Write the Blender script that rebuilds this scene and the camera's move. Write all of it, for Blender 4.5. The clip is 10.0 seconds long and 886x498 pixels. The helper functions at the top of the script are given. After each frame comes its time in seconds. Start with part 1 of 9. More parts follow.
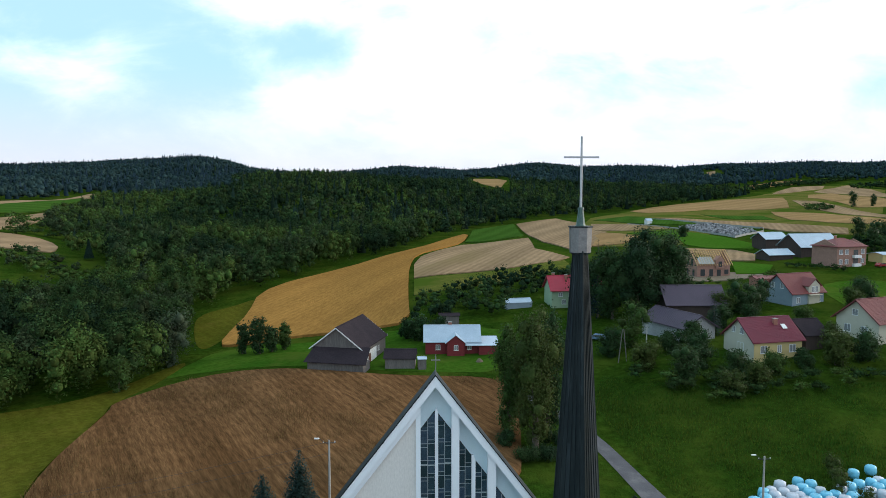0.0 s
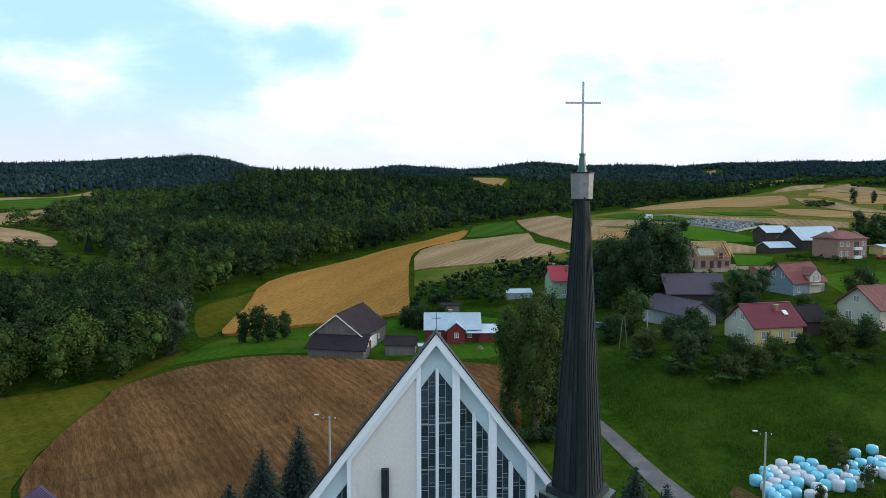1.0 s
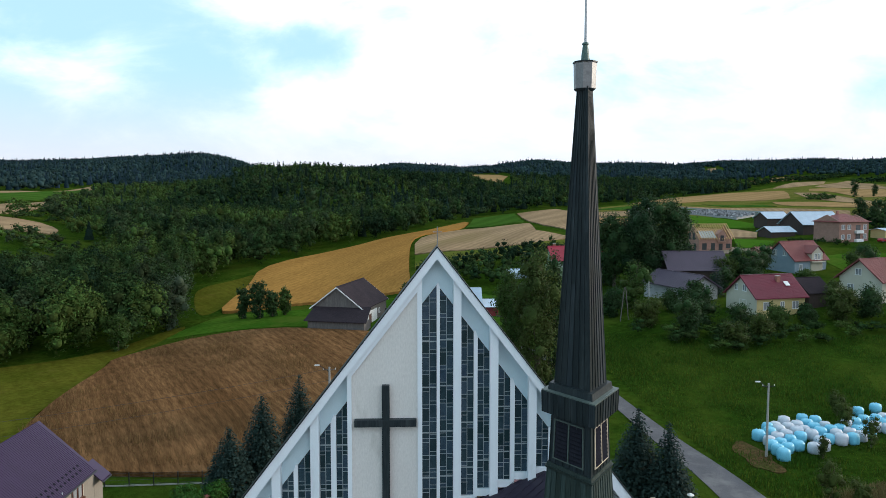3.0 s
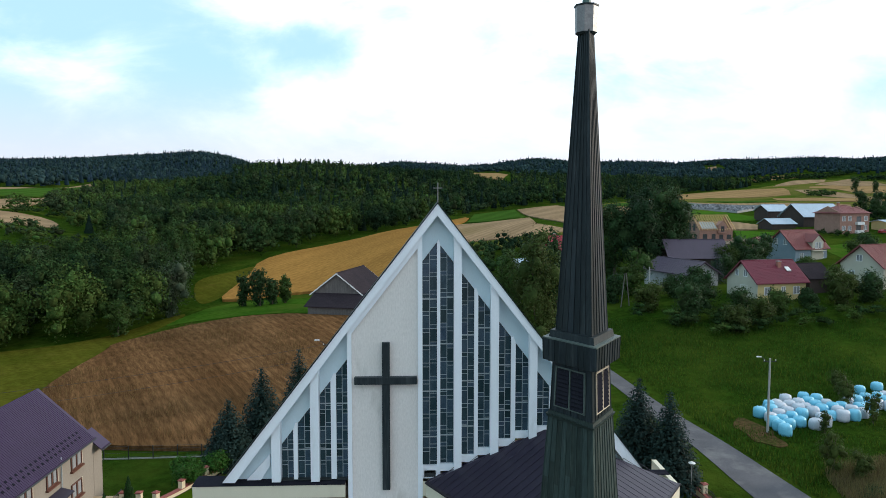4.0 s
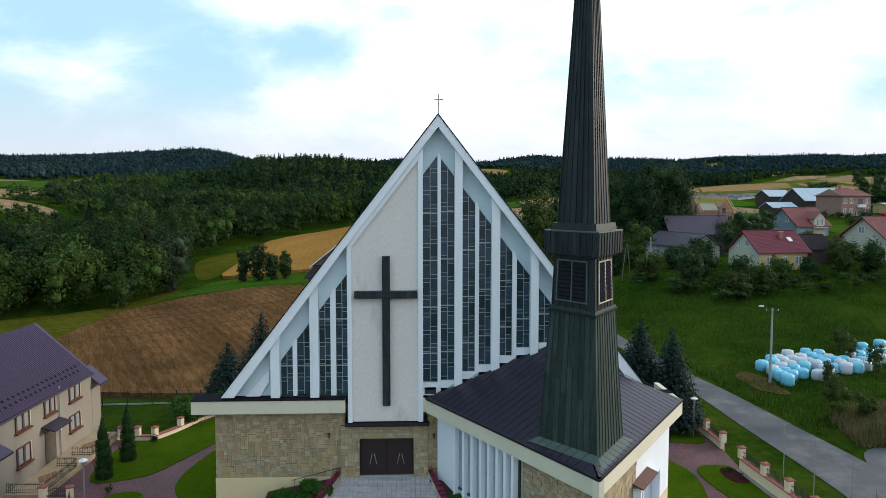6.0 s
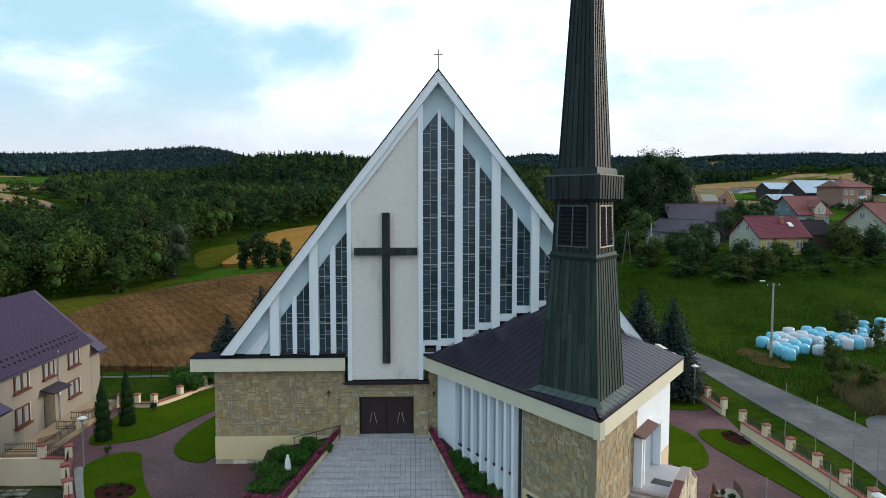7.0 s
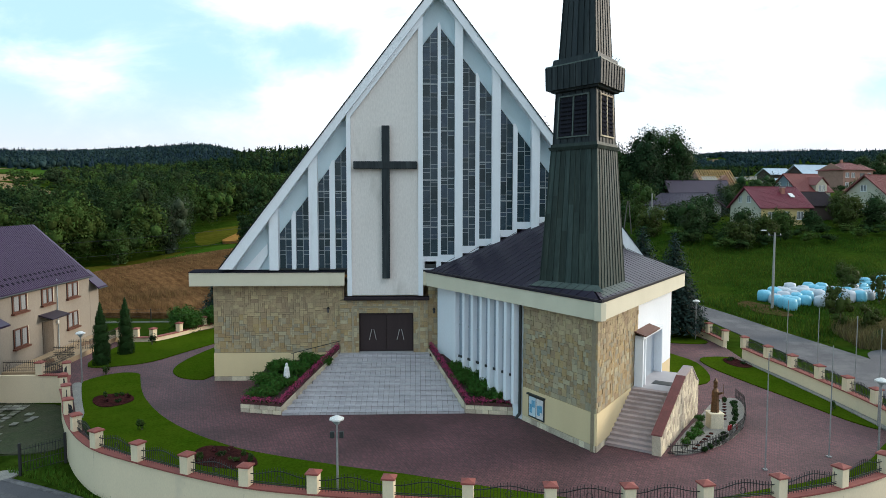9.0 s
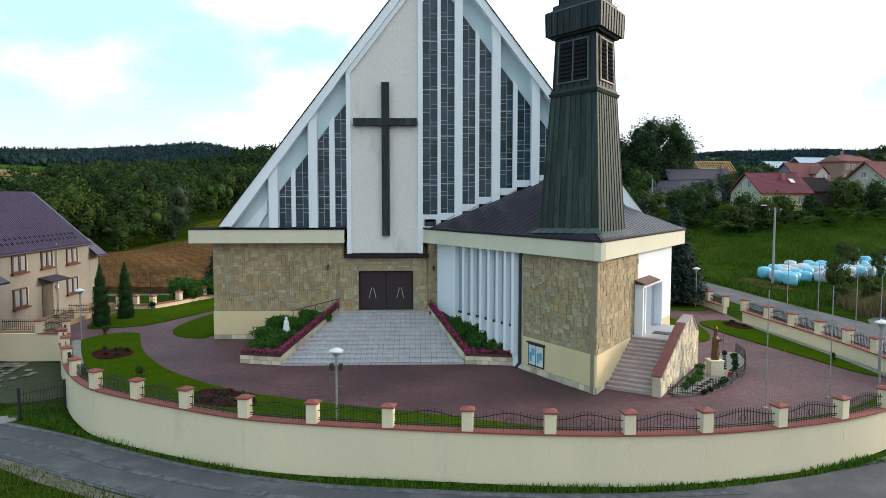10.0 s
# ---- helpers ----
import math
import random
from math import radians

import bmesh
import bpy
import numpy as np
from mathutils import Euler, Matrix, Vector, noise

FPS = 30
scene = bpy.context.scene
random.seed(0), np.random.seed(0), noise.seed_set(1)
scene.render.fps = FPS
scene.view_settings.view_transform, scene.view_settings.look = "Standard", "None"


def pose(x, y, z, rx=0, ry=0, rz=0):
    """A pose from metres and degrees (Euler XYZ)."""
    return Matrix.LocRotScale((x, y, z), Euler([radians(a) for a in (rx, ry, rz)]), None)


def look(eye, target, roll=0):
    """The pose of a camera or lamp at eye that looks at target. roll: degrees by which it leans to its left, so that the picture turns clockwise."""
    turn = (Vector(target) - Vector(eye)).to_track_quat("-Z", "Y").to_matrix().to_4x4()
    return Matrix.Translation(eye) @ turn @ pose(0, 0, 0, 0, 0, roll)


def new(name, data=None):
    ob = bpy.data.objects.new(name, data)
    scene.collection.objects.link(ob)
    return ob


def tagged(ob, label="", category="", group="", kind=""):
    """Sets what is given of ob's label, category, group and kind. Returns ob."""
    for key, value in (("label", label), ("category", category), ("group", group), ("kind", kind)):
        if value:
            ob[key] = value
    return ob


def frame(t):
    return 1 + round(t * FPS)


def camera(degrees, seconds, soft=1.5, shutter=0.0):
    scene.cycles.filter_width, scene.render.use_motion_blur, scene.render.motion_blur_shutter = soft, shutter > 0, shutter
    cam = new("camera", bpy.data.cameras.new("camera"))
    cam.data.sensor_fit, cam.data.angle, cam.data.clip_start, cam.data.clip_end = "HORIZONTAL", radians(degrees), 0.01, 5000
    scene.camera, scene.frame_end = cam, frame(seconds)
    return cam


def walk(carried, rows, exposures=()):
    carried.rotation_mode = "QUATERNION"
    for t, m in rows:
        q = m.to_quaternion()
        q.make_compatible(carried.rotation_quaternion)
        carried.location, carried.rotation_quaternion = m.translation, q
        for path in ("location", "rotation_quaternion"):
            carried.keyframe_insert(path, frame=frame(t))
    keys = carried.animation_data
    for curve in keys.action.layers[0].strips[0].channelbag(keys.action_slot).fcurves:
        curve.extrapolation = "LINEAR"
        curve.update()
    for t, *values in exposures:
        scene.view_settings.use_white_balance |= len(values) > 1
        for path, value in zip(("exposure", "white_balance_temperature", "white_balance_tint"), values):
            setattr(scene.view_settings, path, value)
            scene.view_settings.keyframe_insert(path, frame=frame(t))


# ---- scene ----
cam = camera(65.0, 10.0, soft=0.7)
# seconds, eye, yaw, pitch, roll: the drone sinks straight down at 3 m a second
PATH = [
    (0, 0.146, 0.020, 39.869, -2.365, -4.240, -0.020),
    (1, 0.113, 0.020, 36.844, -2.349, -4.191, -0.020),
    (2, 0.087, 0.035, 33.814, -2.332, -4.163, -0.020),
    (3, 0.068, 0.057, 30.784, -2.314, -4.152, -0.020),
    (4, 0.056, 0.078, 27.760, -2.295, -4.153, -0.020),
    (5, 0.051, 0.088, 24.746, -2.274, -4.162, -0.020),
    (6, 0.053, 0.081, 21.747, -2.252, -4.175, -0.020),
    (7, 0.062, 0.047, 18.766, -2.228, -4.188, -0.020),
    (8, 0.078, -0.023, 15.802, -2.204, -4.195, -0.020),
    (9, 0.101, -0.136, 12.848, -2.178, -4.194, -0.020),
    (10, 0.131, -0.302, 9.894, -2.151, -4.180, -0.020),
]
walk(cam, [(t, pose(x, y, z, 90 + pitch, roll, yaw)) for t, x, y, z, yaw, pitch, roll in PATH],
     exposures=[(0, 0.21, 5950, 6), (4, 0.20, 5980, 6), (7, 0.10, 6120, 6), (8, 0.11, 6150, 6), (9, 0.27, 6180, 6), (10, 0.42, 6300, 6)])

# ---- world and sun ----
world = bpy.data.worlds.new("sky")
scene.world = world
world.use_nodes = True
nt = world.node_tree
nt.nodes.clear()


def wnode(kind, **values):
    n = nt.nodes.new(kind)
    for key, value in values.items():
        n.inputs[key].default_value = value
    return n


SUN_EL, SUN_ROT = radians(15), radians(72)
sky = nt.nodes.new("ShaderNodeTexSky")
sky.sky_type, sky.sun_disc = "NISHITA", False
sky.sun_elevation, sky.sun_rotation = SUN_EL, SUN_ROT
coord = nt.nodes.new("ShaderNodeTexCoord")
split = nt.nodes.new("ShaderNodeSeparateXYZ")
nt.links.new(coord.outputs["Generated"], split.inputs[0])
# clouds by bearing and slope of the line of sight
def wmath(op, *args):
    n = nt.nodes.new("ShaderNodeMath")
    n.operation = op
    for k, v in enumerate(args):
        if isinstance(v, (int, float)):
            n.inputs[k].default_value = v
        else:
            nt.links.new(v, n.inputs[k])
    return n.outputs[0]


def wrange(src, lo, hi, to_lo, to_hi):
    n = nt.nodes.new("ShaderNodeMapRange")
    n.interpolation_type = "SMOOTHSTEP"
    for key, value in (("From Min", lo), ("From Max", hi), ("To Min", to_lo), ("To Max", to_hi)):
        n.inputs[key].default_value = value
    nt.links.new(src, n.inputs["Value"])
    return n.outputs[0]


ahead = wmath("MAXIMUM", wmath("ABSOLUTE", split.outputs[1]), 0.25)
bearing, slope_ = wmath("DIVIDE", split.outputs[0], ahead), wmath("DIVIDE", split.outputs[2], ahead)
flat = nt.nodes.new("ShaderNodeCombineXYZ")
nt.links.new(bearing, flat.inputs[0])
nt.links.new(wmath("MULTIPLY", slope_, 2.1), flat.inputs[1])
puffs = wnode("ShaderNodeTexNoise", Scale=4.2, Detail=9.0, Roughness=0.58, Distortion=0.35)
nt.links.new(flat.outputs[0], puffs.inputs["Vector"])
wisps = wnode("ShaderNodeTexNoise", Scale=15.0, Detail=6.0, Roughness=0.6, Distortion=0.6)
nt.links.new(flat.outputs[0], wisps.inputs["Vector"])
# cover grows towards the east; banks and gaps at their bearings
cover = wmath("ADD", puffs.outputs["Fac"], wrange(bearing, -0.42, 0.06, -0.10, 0.25))
cover = wmath("MULTIPLY_ADD", wisps.outputs["Fac"], 0.16, cover)
for cx_, cz_, rx_, rz_, amount_ in ((-0.45, 0.185, 0.11, 0.075, 0.22), (-0.19, 0.275, 0.13, 0.05, 0.22), (-0.13, 0.215, 0.09, 0.04, -0.24), (-0.17, 0.13, 0.12, 0.07, 0.16), (0.42, 0.175, 0.14, 0.045, -0.20), (0.65, 0.155, 0.10, 0.035, -0.20)):
    du_, dv_ = wmath("DIVIDE", wmath("SUBTRACT", bearing, cx_), rx_), wmath("DIVIDE", wmath("SUBTRACT", slope_, cz_), rz_)
    d_ = wmath("SQRT", wmath("ADD", wmath("MULTIPLY", du_, du_), wmath("MULTIPLY", dv_, dv_)))
    cover = wmath("ADD", cover, wrange(d_, 0.0, 1.25, amount_, 0.0))
mask_out = wrange(cover, 0.46, 1.0, 0.0, 1.0)
# pale haze low over the hills
haze = nt.nodes.new("ShaderNodeMapRange")
haze.interpolation_type = "SMOOTHSTEP"
for key, value in (("From Min", 0.0), ("From Max", 0.19), ("To Min", 0.95), ("To Max", 0.0)):
    haze.inputs[key].default_value = value
nt.links.new(split.outputs[2], haze.inputs["Value"])
gain = nt.nodes.new("ShaderNodeVectorMath")
gain.operation = "MULTIPLY"
gain.inputs[1].default_value = (0.11, 0.125, 0.13)
nt.links.new(sky.outputs[0], gain.inputs[0])
blue = nt.nodes.new("ShaderNodeMix")
blue.data_type = "RGBA"
blue.inputs[0].default_value = 0.86
blue.inputs[7].default_value = (0.56, 0.81, 0.93, 1)
nt.links.new(gain.outputs[0], blue.inputs[6])
hazed = nt.nodes.new("ShaderNodeMix")
hazed.data_type = "RGBA"
hazed.inputs[7].default_value = (0.80, 0.75, 0.80, 1)
nt.links.new(haze.outputs[0], hazed.inputs[0])
clouded = nt.nodes.new("ShaderNodeMix")
clouded.data_type = "RGBA"
clouded.inputs[7].default_value = (1.30, 1.30, 1.35, 1)
nt.links.new(mask_out, clouded.inputs[0])
nt.links.new(blue.outputs[2], clouded.inputs[6])
nt.links.new(clouded.outputs[2], hazed.inputs[6])
back = wnode("ShaderNodeBackground", Strength=1.0)
nt.links.new(hazed.outputs[2], back.inputs[0])
wout = nt.nodes.new("ShaderNodeOutputWorld")
nt.links.new(back.outputs[0], wout.inputs[0])

lamp = bpy.data.lights.new("sun", "SUN")
lamp.energy, lamp.angle, lamp.color = 2.4, radians(12), (1.0, 0.83, 0.65)
sun = new("sun", lamp)
sun_way = Vector((math.sin(SUN_ROT) * math.cos(SUN_EL), math.cos(SUN_ROT) * math.cos(SUN_EL), math.sin(SUN_EL)))
sun.matrix_world = look(tuple(sun_way * 300), (0, 0, 0))


# ---- materials ----
def material(name, base, alt=None, rough=0.8, scale=3.0, fine=40.0, bump=0.2, bump_scale=None, metal=0.0, spots=0.35, stretch=(1, 1, 1),
             island=0.0, each=0.0, spec=0.4, stain=None, stain_at=(0.58, 0.72), stain_scale=0.6, depth=0.02, through_light=0.0, rows=None):
    """Two scales of noise between base and alt, bump, and chance variation by piece."""
    m = bpy.data.materials.new(name)
    m.use_nodes = True
    t = m.node_tree
    b = t.nodes["Principled BSDF"]
    b.inputs["Roughness"].default_value, b.inputs["Metallic"].default_value = rough, metal
    b.inputs["Specular IOR Level"].default_value = spec
    alt = alt or tuple(c * 0.75 for c in base)
    co = t.nodes.new("ShaderNodeTexCoord")
    mp = t.nodes.new("ShaderNodeMapping")
    mp.inputs["Scale"].default_value = stretch
    geo = t.nodes.new("ShaderNodeNewGeometry")
    if rows:
        turn = t.nodes.new("ShaderNodeMapping")
        turn.inputs["Rotation"].default_value = (0, 0, radians(rows[0]))
        t.links.new(geo.outputs["Position"], turn.inputs[0])
        t.links.new(turn.outputs[0], mp.inputs[0])
    else:
        t.links.new(geo.outputs["Position"], mp.inputs[0])

    def noise_tex(s, detail=5.0, rgh=0.6):
        n = t.nodes.new("ShaderNodeTexNoise")
        n.inputs["Scale"].default_value, n.inputs["Detail"].default_value, n.inputs["Roughness"].default_value = s, detail, rgh
        t.links.new(mp.outputs[0], n.inputs["Vector"])
        return n

    def mixed(fac, a, c):
        x = t.nodes.new("ShaderNodeMix")
        x.data_type = "RGBA"
        if isinstance(fac, float):
            x.inputs[0].default_value = fac
        else:
            t.links.new(fac, x.inputs[0])
        for slot, v in ((6, a), (7, c)):
            if isinstance(v, tuple):
                x.inputs[slot].default_value = (*v, 1)
            else:
                t.links.new(v, x.inputs[slot])
        return x.outputs[2]

    def ramp(src, lo, hi, to_lo=0.0, to_hi=1.0):
        r = t.nodes.new("ShaderNodeMapRange")
        r.inputs["From Min"].default_value, r.inputs["From Max"].default_value = lo, hi
        r.inputs["To Min"].default_value, r.inputs["To Max"].default_value = to_lo, to_hi
        t.links.new(src, r.inputs["Value"])
        return r.outputs[0]

    big, small = noise_tex(scale), noise_tex(fine, 3.0)
    colour = mixed(ramp(big.outputs["Fac"], 0.3, 0.7), base, alt)
    grain = t.nodes.new("ShaderNodeMix")
    grain.data_type, grain.blend_type = "RGBA", "MULTIPLY"
    grain.inputs[0].default_value = 1.0
    t.links.new(colour, grain.inputs[6])
    grey = t.nodes.new("ShaderNodeCombineColor")
    g = ramp(small.outputs["Fac"], 0.25, 0.75, 1 - spots, 1 + spots)
    for k in range(3):
        t.links.new(g, grey.inputs[k])
    t.links.new(grey.outputs[0], grain.inputs[7])
    colour = grain.outputs[2]
    if rows:
        # crop rows and wheel tracks: angle, spacing in metres, strength
        for spacing, k, wander in ((rows[1], rows[2], 0.8), (rows[1] * 6.7, rows[2] * 0.9, 2.5)):
            wave = t.nodes.new("ShaderNodeTexWave")
            wave.inputs["Scale"].default_value, wave.inputs["Distortion"].default_value = 0.314 / spacing, wander
            wave.inputs["Detail"].default_value, wave.inputs["Detail Scale"].default_value = 3.0, 0.6
            t.links.new(turn.outputs[0], wave.inputs["Vector"])
            hs = t.nodes.new("ShaderNodeHueSaturation")
            t.links.new(ramp(wave.outputs["Fac"], 0, 1, 1 - k, 1 + k), hs.inputs["Value"])
            t.links.new(colour, hs.inputs["Color"])
            colour = hs.outputs[0]
    if stain:
        s = noise_tex(stain_scale, 6.0, 0.65)
        colour = mixed(ramp(s.outputs["Fac"], *stain_at), colour, stain)
    for amount, node, socket in ((island, geo, "Random Per Island"), (each, None, "Random")):
        if amount:
            node = node or t.nodes.new("ShaderNodeObjectInfo")
            hs = t.nodes.new("ShaderNodeHueSaturation")
            t.links.new(ramp(node.outputs[socket], 0, 1, 1 - amount, 1 + amount), hs.inputs["Value"])
            t.links.new(ramp(node.outputs[socket], 0, 1, 0.5 - amount * 0.05, 0.5 + amount * 0.05), hs.inputs["Hue"])
            t.links.new(colour, hs.inputs["Color"])
            colour = hs.outputs[0]
    t.links.new(colour, b.inputs["Base Color"])
    if bump:
        bp = t.nodes.new("ShaderNodeBump")
        bp.inputs["Strength"].default_value, bp.inputs["Distance"].default_value = bump, depth
        bn = noise_tex(bump_scale, 4.0) if bump_scale else small
        t.links.new(bn.outputs["Fac"], bp.inputs["Height"])
        t.links.new(bp.outputs[0], b.inputs["Normal"])
    if through_light:
        tl = t.nodes.new("ShaderNodeBsdfTranslucent")
        t.links.new(colour, tl.inputs[0])
        ms = t.nodes.new("ShaderNodeMixShader")
        ms.inputs[0].default_value = through_light
        t.links.new(b.outputs[0], ms.inputs[1])
        t.links.new(tl.outputs[0], ms.inputs[2])
        t.links.new(ms.outputs[0], t.nodes["Material Output"].inputs[0])
    return m


M = {}
M["grass"] = material("grass", (0.0170, 0.0410, 0.0040), (0.0310, 0.0550, 0.0060), 0.9, 0.09, 0.9, 0.9, 3.0, spots=0.5, stain=(0.0480, 0.0700, 0.0085), stain_scale=0.045, stain_at=(0.48, 0.68), depth=0.35, spec=0.0)
M["lawn"] = material("lawn", (0.0330, 0.0650, 0.0031), (0.0480, 0.0770, 0.0046), 0.9, 0.4, 9.0, 0.6, 40.0, spots=0.3, spec=0.0)
M["wheat"] = material("ripe_grain", (0.146, 0.078, 0.0345), (0.088, 0.0445, 0.0188), 0.9, 0.045, 2.2, 0.8, 3.0, spots=0.5, stretch=(1, 0.16, 1), stain=(0.074, 0.037, 0.0145), stain_scale=0.05, stain_at=(0.53, 0.72), depth=0.3, spec=0.0, rows=(-28, 1.6, 0.13))
M["straw_field"] = material("straw_field", (0.270, 0.174, 0.080), (0.215, 0.137, 0.062), 0.9, 0.03, 0.9, 0.5, 1.0, spots=0.15, stretch=(1, 0.25, 1), stain=(0.17, 0.125, 0.045), stain_scale=0.02, stain_at=(0.55, 0.75), depth=0.2, spec=0.0, rows=(62, 4.0, 0.10))
M["farm_grass"] = material("farm_grass", (0.026, 0.072, 0.006), (0.048, 0.092, 0.010), 0.9, 0.08, 0.9, 0.7, 2.5, spots=0.3, stain=(0.070, 0.095, 0.014), stain_scale=0.05, stain_at=(0.52, 0.7), depth=0.2, spec=0.0)
M["bright_crop"] = material("bright_meadow", (0.03825, 0.09775, 0.0085), (0.0527, 0.1105, 0.0119), 0.9, 0.04, 0.9, 0.5, 1.5, spots=0.2, depth=0.2, spec=0.0)
M["gold"] = material("golden_grain", (0.2850, 0.1520, 0.0400), (0.2150, 0.1120, 0.0300), 0.9, 0.035, 1.6, 0.8, 2.0, spots=0.25, stretch=(1, 0.2, 1), stain=(0.150, 0.0850, 0.0300), stain_scale=0.04, stain_at=(0.60, 0.76), depth=0.3, spec=0.0, rows=(20, 2.2, 0.05))
M["stubble"] = material("stubble", (0.262, 0.180, 0.105), (0.205, 0.140, 0.080), 0.9, 0.03, 0.8, 0.5, 1.0, spots=0.18, stretch=(1, 0.25, 1), stain=(0.165, 0.125, 0.055), stain_scale=0.025, stain_at=(0.56, 0.75), depth=0.2, spec=0.0, rows=(24, 3.0, 0.12))
M["fallow"] = material("fallow_grass", (0.085, 0.092, 0.018), (0.125, 0.110, 0.030), 0.9, 0.03, 0.7, 0.7, 2.0, spots=0.35, stain=(0.050, 0.078, 0.010), stain_scale=0.02, stain_at=(0.48, 0.62), depth=0.3, spec=0.0)
M["crop"] = material("green_crop", (0.03285, 0.07355, 0.01064), (0.04181, 0.08486, 0.0133), 0.9, 0.05, 1.0, 0.6, 1.5, spots=0.2, stretch=(0.3, 1, 1), depth=0.3, spec=0.0, rows=(22.8, 2.34, 0.132))
M["meadow"] = material("dry_meadow", (0.0820, 0.0760, 0.0105), (0.0500, 0.0580, 0.0062), 0.9, 0.08, 1.2, 0.6, 3.0, spots=0.3, stain=(0.1230, 0.0900, 0.0220), stain_scale=0.06, depth=0.2, spec=0.0, rows=(-35, 2.6, 0.045))
M["asphalt"] = material("asphalt", (0.082, 0.080, 0.090), (0.056, 0.055, 0.062), 0.85, 0.35, 30.0, 0.3, 60.0, spots=0.3, stain=(0.135, 0.130, 0.132), stain_scale=0.28, stain_at=(0.50, 0.72))
M["road_dust"] = material("road_dust", (0.112, 0.108, 0.112), (0.074, 0.072, 0.079), 0.95, 0.5, 3.0, 0.3, 40.0, spots=0.6)
M["shoulder"] = material("gravel_shoulder", (0.165, 0.145, 0.120), (0.075, 0.080, 0.045), 0.95, 0.9, 9.0, 0.6, 30.0, spots=0.5, spec=0.0)
M["bare_earth"] = material("trodden_earth", (0.098, 0.056, 0.030), (0.048, 0.050, 0.014), 0.95, 0.5, 3.0, 0.5, 12.0, spots=0.5, spec=0.0)
M["dirt"] = material("dirt", (0.1584, 0.126, 0.0828), (0.108, 0.0828, 0.054), 0.95, 0.8, 8.0, 0.5, 12.0)
M["joint"] = material("paver_joint", (0.085, 0.06, 0.058), rough=0.9, scale=3.0)
M["white"] = material("white_render", (0.8056, 0.8374, 0.8798), (0.7314, 0.7738, 0.8162), 0.75, 0.25, 25.0, 0.12, 60.0, spots=0.04, stain=(0.5512, 0.5724, 0.5724), stain_scale=0.5, stain_at=(0.62, 0.85), stretch=(1, 1, 0.25))
M["bluewhite"] = material("pale_blue_render", (0.5936, 0.7102, 0.7632), (0.53, 0.6466, 0.7102), 0.75, 0.25, 25.0, 0.12, 60.0, spots=0.04, stretch=(1, 1, 0.3))
M["beige"] = material("sprayed_render", (0.726, 0.693, 0.66), (0.649, 0.616, 0.583), 0.9, 0.3, 11.0, 0.6, 22.0, spots=0.10, stain=(0.517, 0.4895, 0.451), stain_scale=0.35, stretch=(1, 1, 0.35))
M["cream"] = material("cream_render", (0.690, 0.565, 0.335), (0.632, 0.510, 0.300), 0.8, 0.35, 30.0, 0.15, 60.0, spots=0.04, stain=(0.515, 0.428, 0.272), stain_scale=0.4, stain_at=(0.6, 0.85), stretch=(1, 1, 0.4))
M["fascia"] = material("cream_fascia", (0.66, 0.615, 0.475), (0.60, 0.56, 0.43), 0.7, 0.4, 30.0, 0.1, 60.0, spots=0.03, stain=(0.50, 0.47, 0.37), stain_scale=0.7, stain_at=(0.6, 0.85), stretch=(1, 1, 0.4))
M["wallcream"] = material("retaining_render", (0.730, 0.625, 0.440), (0.670, 0.575, 0.410), 0.85, 0.25, 20.0, 0.2, 50.0, spots=0.06, stain=(0.52, 0.46, 0.35), stain_scale=0.5, stain_at=(0.60, 0.88), stretch=(1, 1, 0.45))
M["roof"] = material("dark_seam_roof", (0.0220, 0.0165, 0.0330), (0.0170, 0.0130, 0.0260), 0.42, 0.4, 12.0, 0.1, 20.0, spots=0.15, spec=0.4)
M["slate"] = material("worn_dark_roof", (0.036, 0.028, 0.032), (0.026, 0.021, 0.025), 0.9, 0.4, 4.0, 0.3, spots=0.25, spec=0.05)
M["rim"] = material("dark_gutter_sheet", (0.020, 0.017, 0.024), (0.028, 0.024, 0.032), 0.5, 0.8, 12.0, 0.1, spots=0.2, spec=0.3)
M["felt"] = material("dark_roof_felt", (0.016, 0.016, 0.022), (0.022, 0.022, 0.028), 0.95, 1.0, 12.0, 0.1, spec=0.0)
M["patina"] = material("dark_copper", (0.0120, 0.0180, 0.0215), (0.0210, 0.0275, 0.0290), 0.5, 0.6, 6.0, 0.15, 10.0, spots=0.4, each=0.4, stain=(0.056, 0.066, 0.070), stain_scale=0.9, stain_at=(0.52, 0.82), stretch=(2.5, 2.5, 0.25), spec=0.16)
M["verdigris"] = material("verdigris_copper", (0.085, 0.11, 0.098), (0.06, 0.08, 0.072), 0.55, 1.5, 10.0, 0.2, spots=0.25)
M["patina_green"] = material("green_weathered_copper", (0.0250, 0.0385, 0.0360), (0.0390, 0.0540, 0.0470), 0.55, 0.6, 6.0, 0.15, 10.0, spots=0.35, each=0.3, stain=(0.080, 0.104, 0.088), stain_scale=0.9, stain_at=(0.52, 0.82), stretch=(2.5, 2.5, 0.25), spec=0.15)
M["green_copper"] = material("green_copper", (0.070, 0.125, 0.105), (0.045, 0.085, 0.075), 0.55, 3.0, 14.0, 0.2, spots=0.3)
M["bare_sheet"] = material("grey_sheet_metal", (0.225, 0.220, 0.218), (0.165, 0.160, 0.160), 0.45, 1.2, 10.0, 0.1, spots=0.2, metal=0.3, stain=(0.10, 0.10, 0.10), stain_scale=1.5, stain_at=(0.55, 0.75))
M["chrome"] = material("pale_steel", (0.62, 0.62, 0.62), rough=0.35, metal=0.7, bump=0.0)
